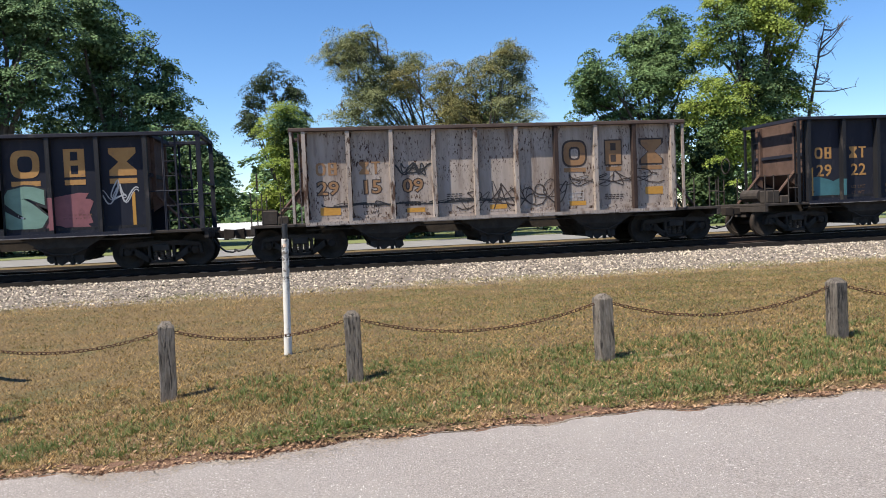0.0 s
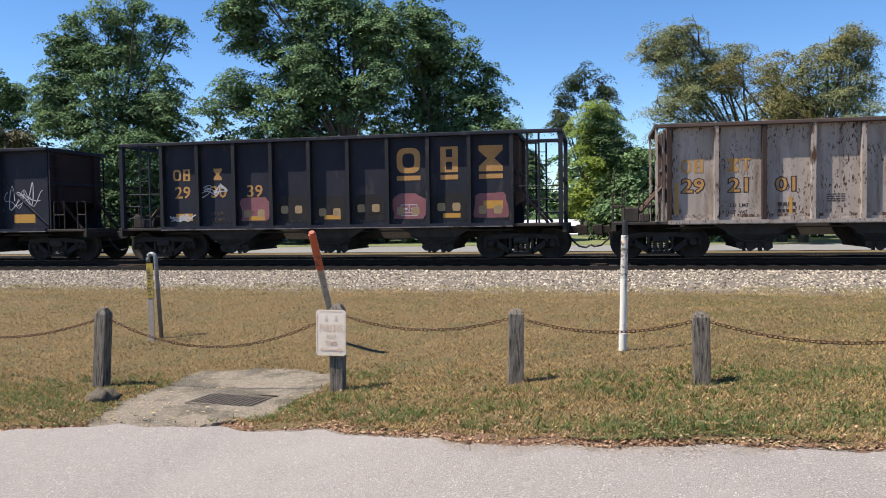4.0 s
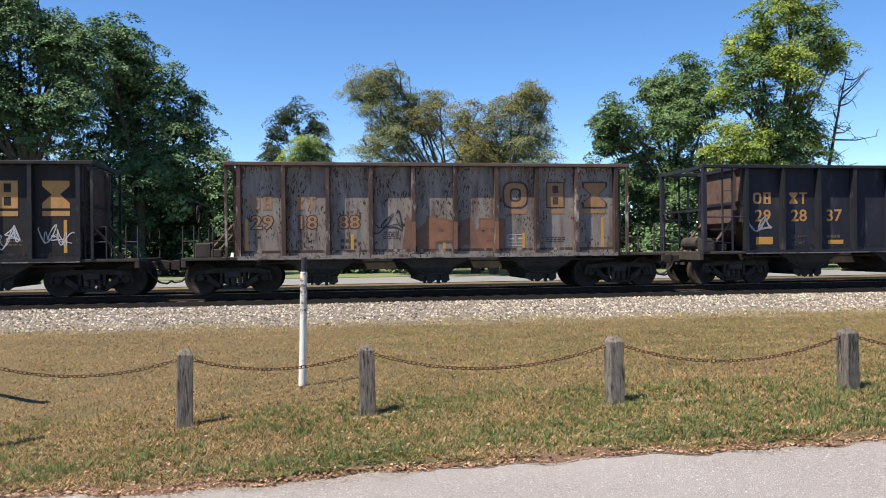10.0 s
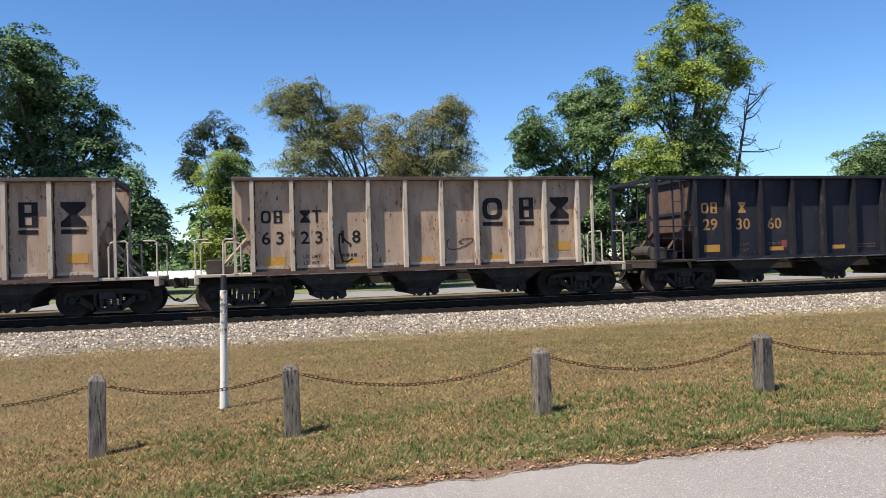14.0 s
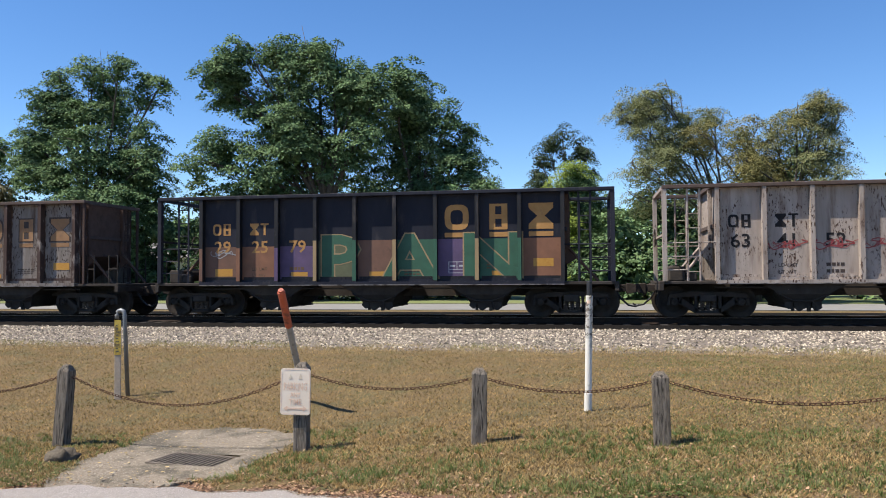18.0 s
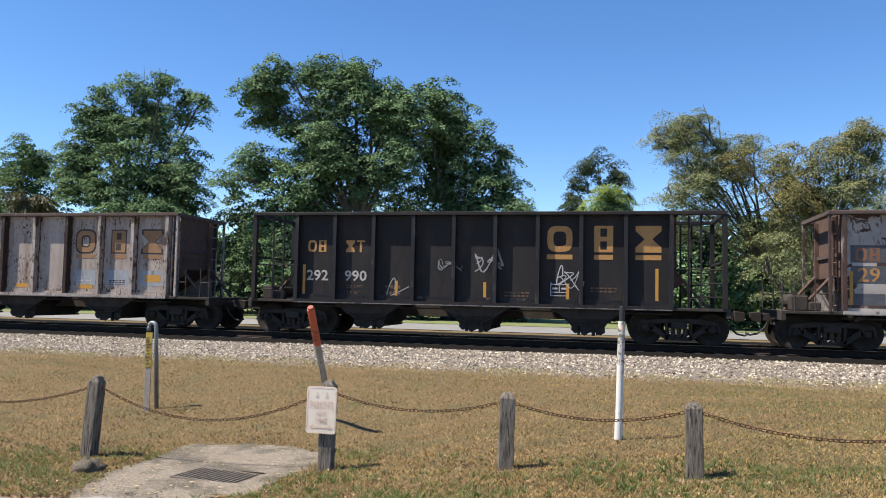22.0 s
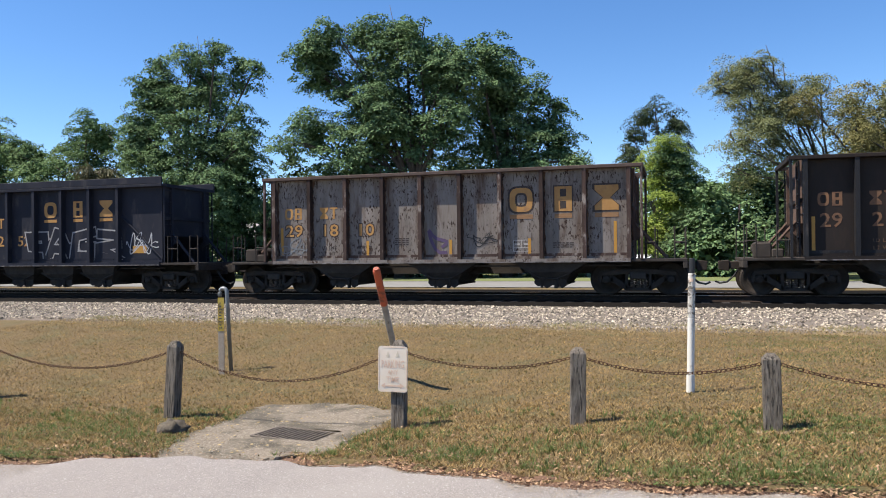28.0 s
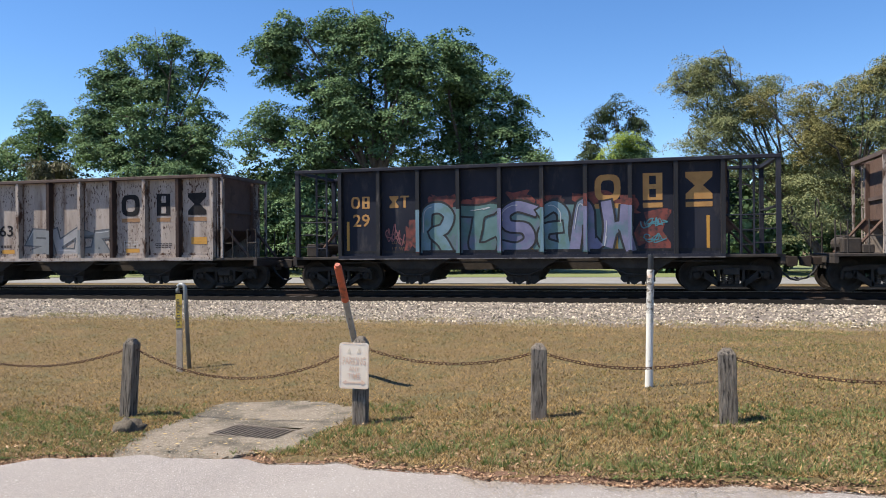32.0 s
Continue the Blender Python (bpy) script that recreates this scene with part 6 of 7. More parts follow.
                ladder(car, lad, 0.013, P, flip, [(H + 0.42, s * y0), (H + 0.73, s * y0)])
            elif kind == "T" or kind == "C":
                h = 2.0
                arc = [(a, s * y0, 1.04), (a, s * y0, h - 0.15), (a + 0.05, s * y0, h - 0.04), (a + 0.15, s * y0, h), (a + 0.42, s * y0, h), (a + 0.47, s * y0, h - 0.05), (a + 0.48, s * y0, 1.04)]
                put("grab_rail", cached(("rail", kind, s), bars("grab_rail", [arc], 0.026, 7)), RP, car, m=flip)
                arc2 = [(b, s * y0, 1.04), (b, s * y0, h - 0.05), (b - 0.05, s * y0, h), (b - 0.35, s * y0, h)]
                put("grab_rail", cached(("rail2", kind, s), bars("grab_rail", [arc2], 0.022, 7)), RP, car, m=flip)
            else:
                for q0, q1 in ((a, a + 0.38), (b - 0.3, b)):
                    lines = [[(q0, s * y0, 1.03), (q0, s * y0, 1.92), (q1, s * y0, 1.92), (q1, s * y0, 1.03)], [(q0 - 0.01, s * y0, 1.5), (q1 + 0.01, s * y0, 1.5)]]
                    put("end_rail", cached(("rail", kind, s, H, q0), bars("end_rail", lines, 0.02)), U, car, m=flip)
                lad = [[(H + 0.1, s * 1.40, 1.2 + 0.38 * k), (H + 0.1, s * 1.0, 1.2 + 0.38 * k)] for k in range(7)]
                ladder(car, lad, 0.014, RP, flip, [(H + 0.1, s * 1.40), (H + 0.1, s * 1.0)])
        if kind == "B":
            put("end_beam", cached("endbeam", boxes("end_beam", [(6.83, 6.94, -1.39, 1.39, TOP - 0.11, TOP - 0.01), (6.85, 6.93, -1.4, 1.4, 2.3, 2.36)])), P, car, m=flip)
        put("uncoupling_lever", cached(("lever", E), bars("uncoupling_lever", [[(E + 0.05, -1.4, 0.95), (E + 0.05, -0.5, 0.92), (E + 0.2, -0.1, 0.85)]], 0.014)), U, car, m=flip)

        def coupler():
            bm = bmesh.new()
            box(bm, E - 0.3, E + 0.28, -0.09, 0.09, 0.72, 0.94)
            prism(bm, [(E + 0.26, 0.66), (E + 0.54, 0.70), (E + 0.56, 0.95), (E + 0.26, 0.98)], -0.14, 0.12)
            return made("coupler", bm, bevel=0.015)
        put("coupler", cached(("coupler", E), coupler), M["truckside"], car, m=flip)
        hose = [(E - 0.02, -0.33, 0.72), (E + 0.1, -0.34, 0.52), (E + 0.3, -0.35, 0.34), (E + 0.5, -0.35, 0.30), (E + 0.62, -0.35, 0.36)]
        put("brake_hose", cached(("hose", E), bars("brake_hose", [hose], 0.028, 8)), M["black_plastic"], car, m=flip)
        truck = new("truck")
        truck.parent = car
        truck.matrix_basis = pose(e * T, 0, 0)
        for s in (-1, 1):
            put("side_frame", cached("sideframe", side_frame_mesh), M["truckside"], truck, m=pose(0, s * 1.04, 0))
            for q in (-0.17, 0.0, 0.17):
                put("spring", cached("springs", spring_mesh), M["coil"], truck, m=pose(q, s * 1.04, 0))
        put("bolster", cached("bolster", boxes("bolster", [(-0.22, 0.22, -1.2, 1.2, 0.47, 0.66)], 0.02)), U, truck)
        for q in (-0.89, 0.89):
            ws = put("wheelset", cached("wheelset", wheelset_mesh), M["truckside"], truck, m=pose(q, 0, 0.457))
            WHEELS.append((ws, q, x))
            put("brake_beam", cached("brakebeam", boxes("brake_beam", [(-0.05, 0.05, -0.8, 0.8, 0.30, 0.40)])), U, truck, m=pose(q * 0.42, 0, 0))
    # frame below
    put("center_sill", cached(("csill", E), boxes("center_sill", [(-E + 0.05, E - 0.05, -0.33, 0.33, 0.62, 1.0)])), U, car)
    if kind == "E":
        for s in (-1, 1):
            put("top_sheet", cached("topsheet", boxes("top_sheet", [(-H - 0.12, H + 0.12, OUT - 0.02, OUT + 0.05, TOP, TOP + 0.23)], 0.01)), P, car, m=pose(0, 0, 0) if s < 0 else pose(0, 0, 0, 0, 0, 180))
    for i, b in enumerate(sp["bays"]):
        wid = 1.45 if kind in "DE" else 2.35

        def bay():
            bm = bmesh.new()
            k = wid / 2
            v = [[bm.verts.new((sx * a, sy * c, z)) for sx, sy in ((-1, -1), (1, -1), (1, 1), (-1, 1))] for a, c, z in ((k, 1.34, SILL + 0.03), (min(k, 0.62), 1.3, 0.68), (0.46, 1.12, 0.44), (0.42, 1.05, 0.36))]
            for A, B in zip(v, v[1:]):
                for j in range(4):
                    bm.faces.new((A[j], A[(j + 1) % 4], B[(j + 1) % 4], B[j]))
            bm.faces.new(v[-1])
            return made("hopper_bay", bm)
        bb = put("hopper_bay", cached(("bay", wid), bay), U, car, m=pose(b, 0, 0))
        put("discharge_door", cached("door", boxes("discharge_door", [(-0.42, 0.42, -1.12, -0.1, 0.29, 0.35), (-0.42, 0.42, 0.1, 1.12, 0.29, 0.35), (-0.30, -0.22, -1.14, -1.08, 0.22, 0.36), (0.1, 0.2, -1.14, -1.08, 0.20, 0.36)])), U, bb)
        put("outlet_teeth", cached("teeth", outlet_teeth), U, bb)
        put("door_latch", cached("latch", lambda: made("door_latch", tube(tube(bmesh.new(), [(-0.75, -1.28, 0.72), (-0.3, -1.3, 0.5), (0.2, -1.3, 0.48), (0.62, -1.28, 0.66)], 0.03, 6), [(0.2, -1.3, 0.48), (0.26, -1.3, 0.24)], 0.035, 6))), M["truckside"], bb)
    put("train_pipe", cached(("pipe", H), bars("train_pipe", [[(-H, -1.22, 0.86), (H, -1.22, 0.86)]], 0.025)), U, car)
    # brake gear on one deck
    put("air_reservoir", cached(("tank", H, E), bars("air_reservoir", [[(-E + 0.55, -0.5, 1.3), (-E + 0.55, 0.5, 1.3)]], 0.2, 14)), U, car)
    put("brake_valve", cached(("valve", H, E), boxes("brake_valve", [(-E + 0.3, -E + 0.75, -1.15, -0.75, 1.04, 1.45), (-E + 0.75, -E + 1.05, -1.2, -0.95, 1.04, 1.28)], 0.03)), U, car)
    put("brake_wheel", cached(("bwheel", E), lambda: made("brake_wheel", tube(bmesh.new(), [(-E + 0.1, 0.9 + 0.26 * math.cos(t * 0.524), 2.35 + 0.26 * math.sin(t * 0.524)) for t in range(13)], 0.018, 6, cap=False))), U, car)
    car["ribs"] = ribs
    CARS.append((car, x))
    return car


def centre(car, i):
    ribs = car["ribs"]
    return (ribs[i] + ribs[i + 1]) / 2


def paint_at(car, name, me, material, x, z, lift=0.004, label="", sc=(1, 1)):
    return put(name, me, M[material], car, label, m=pose(x, SHEET - lift, z) @ Matrix.Diagonal((sc[0], 1, sc[1], 1)))


def patch(car, material, x, z, w, h, name="painted_patch", lift=0.004, label=""):
    return paint_at(car, name, cached("quad", unit_quad), material, x, z, lift, label, (w, h))


def number(car, groups, material, z=2.15, size=0.52, first=0, edge=None, spacing=1.0, wide=1.08):
    for i, g in enumerate(groups):
        if g:
            x = centre(car, first + i) + (0.02 if i < 2 else 0)
            if edge:
                put("number_edge", text_mesh(g, size, 0.034, spacing), M[edge], car, m=pose(x, SHEET - 0.003, z - size * 0.36, 90) @ Matrix.Diagonal((wide, 1, 1, 1)))
            put("car_number", text_mesh(g, size, 0.007, spacing), M[material], car, m=pose(x, SHEET - 0.0065, z - size * 0.36, 90) @ Matrix.Diagonal((wide, 1, 1, 1)))


def marks(car, material, z=2.68, first=0, count=(2, 2), edge=None):
    """Owner's initials as plain blocks."""
    for i, k in enumerate(count):
        for j in range(k):
            x = centre(car, first + i) + (j - (k - 1) / 2) * 0.33
            if edge:
                patch(car, edge, x, z, 0.27, 0.40, "owner_mark_edge", 0.003)
            kinds = [cached("mark_ring", lambda: annulus(0.14, 0.18, 0.075, 0.115, 14)), cached("mark_slot", lambda: slotted(0.12, 0.36)), cached("mark_hour", lambda: hourglass(0.14, 0.18)), cached("mark_bar", lambda: boxes("mark_bar", [(-0.035, 0.035, -0.0004, 0.0004, -0.18, 0.13), (-0.13, 0.13, -0.0004, 0.0004, 0.13, 0.18)])())]
            paint_at(car, "owner_mark", kinds[(2 * i + j) % 4], material, x, z, 0.0065)


def emblem(car, material, first=6, z=2.93, edge=None, size=1.0, bar=None):
    ring = cached(("ring", size), lambda: annulus(0.37 * size, 0.385 * size, 0.19 * size, 0.22 * size))
    block = cached(("slot", size), lambda: slotted(0.27 * size, 0.77 * size))
    glass = cached(("hour", size), lambda: hourglass(0.36 * size, 0.385 * size))
    for i, (me, w) in enumerate(((ring, 0.74), (block, 0.54), (glass, 0.72))):
        x = centre(car, first + i)
        if edge:
            if i == 1:
                patch(car, edge, x, z, 0.62 * size, 0.85 * size, "emblem_edge", 0.0028)
            else:
                paint_at(car, "emblem_edge", cached(("ringedge", size), lambda: annulus(0.43 * size, 0.445 * size, 0.13 * size, 0.16 * size)) if i == 0 else me, edge, x, z, 0.0028, sc=(1, 1) if i == 0 else (1.2, 1.14))
        paint_at(car, "emblem", me, material, x, z, 0.0065)
        patch(car, bar or material, x, z - 0.53 * size, w * size, 0.14 * size, "emblem_bar", 0.0065)


def stencil(car, i, z, material="stencil", n=3, w=0.7, size=0.045):
    """Small print that cannot be read."""
    for k in range(n):
        bm = bmesh.new()
        a = -w / 2
        while a < w / 2 - 0.05:
            b = a + 0.06 + 0.05 * abs(math.sin(7.1 * a + k))
            box(bm, a, b, -0.0005, 0.0005, -k * size * 2, -k * size * 2 + size)
            a = b + 0.03
        part("small_print", bm, M[material], car, m=pose(centre(car, i), SHEET - 0.004, z))


def data_box(car, i, z=1.55, material="white_spray"):
    bm = bmesh.new()
    for x0, x1, z0, z1 in ((-0.25, 0.25, -0.17, -0.15), (-0.25, 0.25, 0.15, 0.17), (-0.25, -0.23, -0.15, 0.15), (0.23, 0.25, -0.15, 0.15), (-0.01, 0.01, -0.05, 0.15), (-0.23, 0.23, -0.07, -0.05), (-0.2, -0.05, 0.02, 0.07), (0.06, 0.2, 0.02, 0.07)):
        box(bm, x0, x1, -0.0005, 0.0005, z0, z1)
    part("inspection_box", bm, M[material], car, m=pose(centre(car, i), SHEET - 0.005, z))


def flat_amber(car, panels, z=1.30, w=0.52, h=0.13):
    """Strips along the sill: taller ones in the two end panels."""
    for i in panels:
        tall = i in (0, 8)
        patch(car, "amber", centre(car, i) + 0.06, z + (0.06 if i == 0 else 0.30 if i == 8 else 0), w + 0.05 * tall, h + 0.10 * tall, "reflector", 0.006, "amber reflective strip")


def tall_amber(car, xs):
    """Upright strips: long ones by the corners, short ones between."""
    for x in xs:
        far = abs(x) > 4
        patch(car, "amber", x, 1.62 if far else 1.41, 0.085, 0.98 if far else 0.5, "reflector", 0.006, "amber reflective strip")


def load_print(car, material):
    """Load limit and light weight, with their figures as bars."""
    for body, dx, dz in (("LD", -0.16, 0), ("LMT", 0.12, 0), ("LT", -0.16, -0.19), ("WT", 0.1, -0.19)):
        put("load_print", text_mesh(body, 0.135, 0.002, 1.1), M[material], car, m=pose(centre(car, 1) + dx, SHEET - 0.0045, 1.42 + dz, 90))
    stencil(car, 2, 1.43, material, 2, 0.5, 0.09)


def tag(car, x0, x1, z0, z1, material, seed, width=0.024, loops=None, lift=0.008):
    paint_at(car, "graffiti_tag", tag_mesh(x0, x1, z0, z1, seed, width, loops), material, 0, 0, lift)


def over_ribs(car, x0, x1, z0, z1, material, lift):
    """The spray goes over the faces of the ribs too."""
    for r in car["ribs"]:
        if x0 < r < x1:
            put("graffiti_fill", cached("quad", unit_quad), M[material], car, m=pose(r, OUT - lift + 0.002, (z0 + z1) / 2) @ Matrix.Diagonal((0.108, 1, z1 - z0, 1)))


def fill(car, x0, x1, z0, z1, material, seed, lift=0.0045, rough=0.22):
    paint_at(car, "graffiti_fill", blob_mesh(x0, x1, z0, z1, seed, rough), material, 0, 0, lift)
    over_ribs(car, x0 + 0.05 * (x1 - x0), x1 - 0.05 * (x1 - x0), z0 + 0.06, z1 - 0.08, material, lift)


SHAPES = [[(0, 0), (0.12, 1), (0.85, 0.93), (0.8, 0.5), (0.15, 0.45)], [(0.05, 1), (1, 0.95), (0.55, 0.9), (0.45, 0.1), (0.0, 0.05), (0.95, 0)], [(0.95, 0.95), (0.15, 0.98), (0.1, 0.55), (0.9, 0.45), (0.92, 0.05), (0.05, 0)],
          [(0, 0), (0.42, 1), (0.62, 1), (0.98, 0.02), (0.8, 0.4), (0.2, 0.36)], [(0, 0), (0.08, 1), (0.85, 0.05), (1, 1)], [(0.02, 1), (0.1, 0.06), (0.85, 0), (0.98, 1)], [(0.9, 1), (0.1, 0.9), (0.05, 0.1), (0.95, 0.03), (0.9, 0.45), (0.5, 0.48)]]


def bent_ribbon(pts, width):
    """A flat band with mitred corners along points."""
    P = [Vector(p) for p in pts]
    D = [(q - p).normalized() for p, q in zip(P, P[1:])]
    P[0], P[-1] = P[0] - D[0] * width * 0.4, P[-1] + D[-1] * width * 0.4
    v = []
    for k, p in enumerate(P):
        d0, d1 = D[max(k - 1, 0)], D[min(k, len(D) - 1)]
        n0, n1 = Vector((-d0.y, d0.x)), Vector((-d1.y, d1.x))
        e = n0 + n1
        e = n1 * 1.0 if e.length < 0.35 else e * min(2.0 / e.length_squared, 2.2 / e.length)
        v += [(p.x + e.x * width / 2, -0.00015 * k, p.y + e.y * width / 2), (p.x - e.x * width / 2, -0.00015 * k, p.y - e.y * width / 2)]
    return raw("graffiti_stroke", v, [(2 * k, 2 * k + 1, 2 * k + 3, 2 * k + 2) for k in range(len(P) - 1)])


def piece(car, x0, x1, z0, z1, letters, edge, seed, back=None, shine=True):
    """A painted piece: backing cloud, then fat outlined block shapes crossing one another."""
    r = random.Random(seed)
    if back:
        fill(car, x0 - 0.2, x1 + 0.2, z0 - 0.02, z1 + 0.06, back, seed, 0.0054, 0.12)
    n, h = len(letters), z1 - z0
    w = 0.24 * h
    for i, mname in enumerate(letters):
        a, b = x0 + (x1 - x0) * i / n, x0 + (x1 - x0) * (i + 1) / n
        up, lean = 0.0066 + 0.0045 * i, r.uniform(-0.08, 0.12)
        s = SHAPES[(seed + 3 * i) % len(SHAPES)]
        s = [(1 - u, v) for u, v in s] if r.random() < 0.5 else s
        s = s + [(s[0][0] + r.uniform(-0.1, 0.5), r.uniform(0.2, 0.8))]
        pts = [(a + w * 0.4 + (b - a - w * 0.45) * (u + lean * v + r.uniform(-0.07, 0.07)), z0 + w * 0.55 + (h - w * 1.1) * v * r.uniform(0.88, 1.04)) for u, v in s]
        over_ribs(car, a, b, z0 + 0.1, z1 - 0.1, mname, 0.006)
        paint_at(car, "graffiti_stroke", bent_ribbon(pts, w + 0.10), edge, 0, 0, up)
        paint_at(car, "graffiti_stroke", bent_ribbon(pts, w), mname, 0, 0, up + 0.0014)
        if shine:
            paint_at(car, "graffiti_stroke", bent_ribbon([(p[0] - w * 0.28, p[1] + w * 0.3) for p in pts[1:3]], 0.022), "white_spray", 0, 0, up + 0.0028)


FAT = [[(0.12, 0.0), (0.14, 0.5), (0.2, 0.92), (0.6, 1.0), (0.88, 0.8), (0.72, 0.5), (0.4, 0.4), (0.66, 0.2), (0.8, 0.02)], [(0.08, 0.92), (0.5, 0.9), (0.95, 0.96), (0.6, 0.84), (0.5, 0.5), (0.42, 0.1), (0.7, 0.03), (0.98, 0.12)],
       [(0.98, 0.9), (0.5, 1.0), (0.15, 0.82), (0.25, 0.55), (0.75, 0.48), (0.86, 0.2), (0.5, 0.02), (0.05, 0.08)], [(0.14, 0.84), (0.55, 0.98), (0.86, 0.8), (0.84, 0.4), (0.9, 0.02), (0.6, 0.04), (0.2, 0.16), (0.25, 0.44), (0.7, 0.5)],
       [(0.05, 0.0), (0.2, 0.55), (0.36, 0.98), (0.62, 0.86), (0.66, 0.4), (0.72, 0.04), (0.95, 0.1)], [(0.1, 0.98), (0.2, 0.5), (0.12, 0.03), (0.3, 0.42), (0.75, 0.55), (0.78, 0.98), (0.74, 0.5), (0.92, 0.02)]]


def smooth_line(pts, steps=5):
    """Points along a smooth curve through the given ones."""
    P = [np.array(p, float) for p in [pts[0]] + list(pts) + [pts[-1]]]
    out = []
    for a, b, c_, d in zip(P, P[1:], P[2:], P[3:]):
        for k in range(steps):
            f = k / steps
            out.append(tuple(0.5 * (2 * b + (c_ - a) * f + (2 * a - 5 * b + 4 * c_ - d) * f * f + (3 * b - a - 3 * c_ + d) * f ** 3)))
    return out + [tuple(P[-1])]


def fat_strokes(car, shapes, cells, z0, z1, width):
    """Swollen spray-painted forms with dark outlines and a pale inner line, side by side."""
    for i, (a, b, mname) in enumerate(cells):
        h, w = z1 - z0, b - a
        pts = smooth_line([(a + width * 0.5 + (w - width * 0.8) * u, z0 + width * 0.55 + (h - width * 1.1) * v) for u, v in shapes[i % len(shapes)]])
        up = 0.0066 + 0.004 * i
        over_ribs(car, a, b, z0 + 0.1, z1 - 0.2, mname, 0.006)
        for grow, tone, k in ((0.14, "black_spray", 0), (0.02, mname, 0.002)):
            paint_at(car, "graffiti_stroke", bent_ribbon(pts, width + grow), tone, 0, 0, up + k)
        paint_at(car, "graffiti_stroke", bent_ribbon([(x - width * 0.3, z + width * 0.12) for x, z in pts[4:14]], 0.02), "white_spray", 0, 0, up + 0.01)


def block_word(car, letters, z0, z1, edge):
    """Fat painted capitals, each stretched over its own stretch of the side: character, from, to, paint."""
    for i, (ch, a, b, mname) in enumerate(letters):
        for k, (bold, tone) in enumerate(((0.16, edge), (0.10, mname))):
            me = text_mesh(ch, 1.45, bold)
            xs_ = [v.co.x for v in me.vertices]
            zs_ = [v.co.y for v in me.vertices]
            grow = 0.05 * (1 - k)
            sx, sz = (b - a + 2 * grow) / (max(xs_) - min(xs_)), (z1 - z0 + 2 * grow) / (max(zs_) - min(zs_))
            put("graffiti_letter", me, M[tone], car, m=pose((a + b) / 2 - sx * (max(xs_) + min(xs_)) / 2, SHEET - 0.007 - 0.003 * i - 0.0015 * k, z0 - grow - sz * min(zs_), 90) @ Matrix.Diagonal((sx, sz, 1, 1)))
        over_ribs(car, a, b, z0 + 0.1, z1 - 0.1, mname, 0.006)


WHEELS = []
WHITE_L = "weathered white steel hopper car with rust streaks and faded orange emblem"
BLACK_L = "black steel hopper car with yellow emblem and open end cages"


def white_car(x, groups, label=WHITE_L, paint="white", tall=True, rib="rusty_white", edge="outline", fillc="orange_letter"):
    c = hopper("A", paint, x, label, "rust", rib)
    number(c, groups, fillc, edge=edge, z=2.02, wide=1.2)
    marks(c, fillc, edge=None, z=2.55)
    emblem(c, fillc, edge=edge, bar="orange_letter", z=2.78, size=0.92)
    load_print(c, "outline"), stencil(c, 3, 1.7, "outline", 4, 0.5, 0.03), stencil(c, 7, 1.5, "outline", 3, 0.6, 0.03), data_box(c, 6, 1.45, "stencil")
    if tall:
        tall_amber(c, [-5.3, centre(c, 2) + 0.08, 0.3, 2.68, 5.12])
    else:
        flat_amber(c, (0, 2, 4, 6, 8))
    return c


def black_car(x, groups, label=BLACK_L, kind="B", paint="black", count=(2, 2), first=0, logo=6, tall=False, end="rust", z=2.15, ink="yellow", size=0.52, mz=2.68, ez=2.93, es=0.97, logo_ink="yellow"):
    c = hopper(kind, paint, x, label, end, "worn_black")
    if kind == "A":
        z, mz, ez = z - 0.13, mz - 0.12, ez - 0.13
    number(c, groups, ink, first=first, z=z, size=size)
    marks(c, logo_ink, first=first, count=count, z=mz)
    emblem(c, logo_ink, first=logo, z=ez, size=es)
    load_print(c, "dim_letter"), stencil(c, 5, 1.35, "dim_letter", 2), stencil(c, 7, 1.52, "dim_letter", 2)
    data_box(c, 6, 1.47)
    if tall:
        tall_amber(c, [-5.3, centre(c, 2) + 0.08, 0.3, 2.68, 5.12])
    else:
        flat_amber(c, (0, 2, 4, 7, 8))
    return c


# from the head of the train
c = black_car(21.35, ("29", "22", "0"), "black steel hopper car with rusty ends", kind="A", tall=True)
fill(c, -5.4, -4.2, 1.15, 1.8, "teal_spray", 1)
c = white_car(5.76, ("29", "15", "09"), tall=False)
tag(c, -2.9, -1.9, 2.25, 2.75, "black_spray", 3, 0.05, 6), tag(c, -1.2, 2.4, 1.1, 2.1, "outline", 5, 0.035, 12), tag(c, 1.9, 5.2, 1.7, 2.3, "outline", 6, 0.03, 9)
tag(c, -5.3, 1.0, 1.45, 1.6, "black_spray", 7, 0.03, 14)
c = black_car(-9.45, ("29", "24", "74"), "black steel hopper car with bright block graffiti", tall=True)
block_word(c, [("M", -1.5, -0.35, "ochre_spray"), ("A", -0.3, 0.85, "ochre_spray"), ("L", 0.9, 1.85, "mint_spray"), ("S", 1.8, 2.95, "mint_spray")], 1.15, 2.35, "black_spray")
fill(c, 2.75, 4.1, 1.1, 2.1, "pink_spray", 26), tag(c, 4.3, 5.2, 1.7, 2.5, "white_spray", 8, 0.035, 6), tag(c, -4.2, -3.2, 1.7, 2.1, "white_spray", 9, 0.03, 6)
c = black_car(-24.62, ("292", "964"), "black steel hopper car with white scrawled tags", first=1, logo=5, z=2.05, mz=2.58, ez=3.08, es=0.86)
tag(c, -4.1, -3.2, 1.1, 1.9, "white_spray", 10, 0.03, 6), tag(c, -2.9, -1.9, 1.2, 1.9, "white_spray", 11, 0.03, 6), tag(c, -0.5, 0.3, 1.2, 1.8, "silver_spray", 12, 0.025, 5)
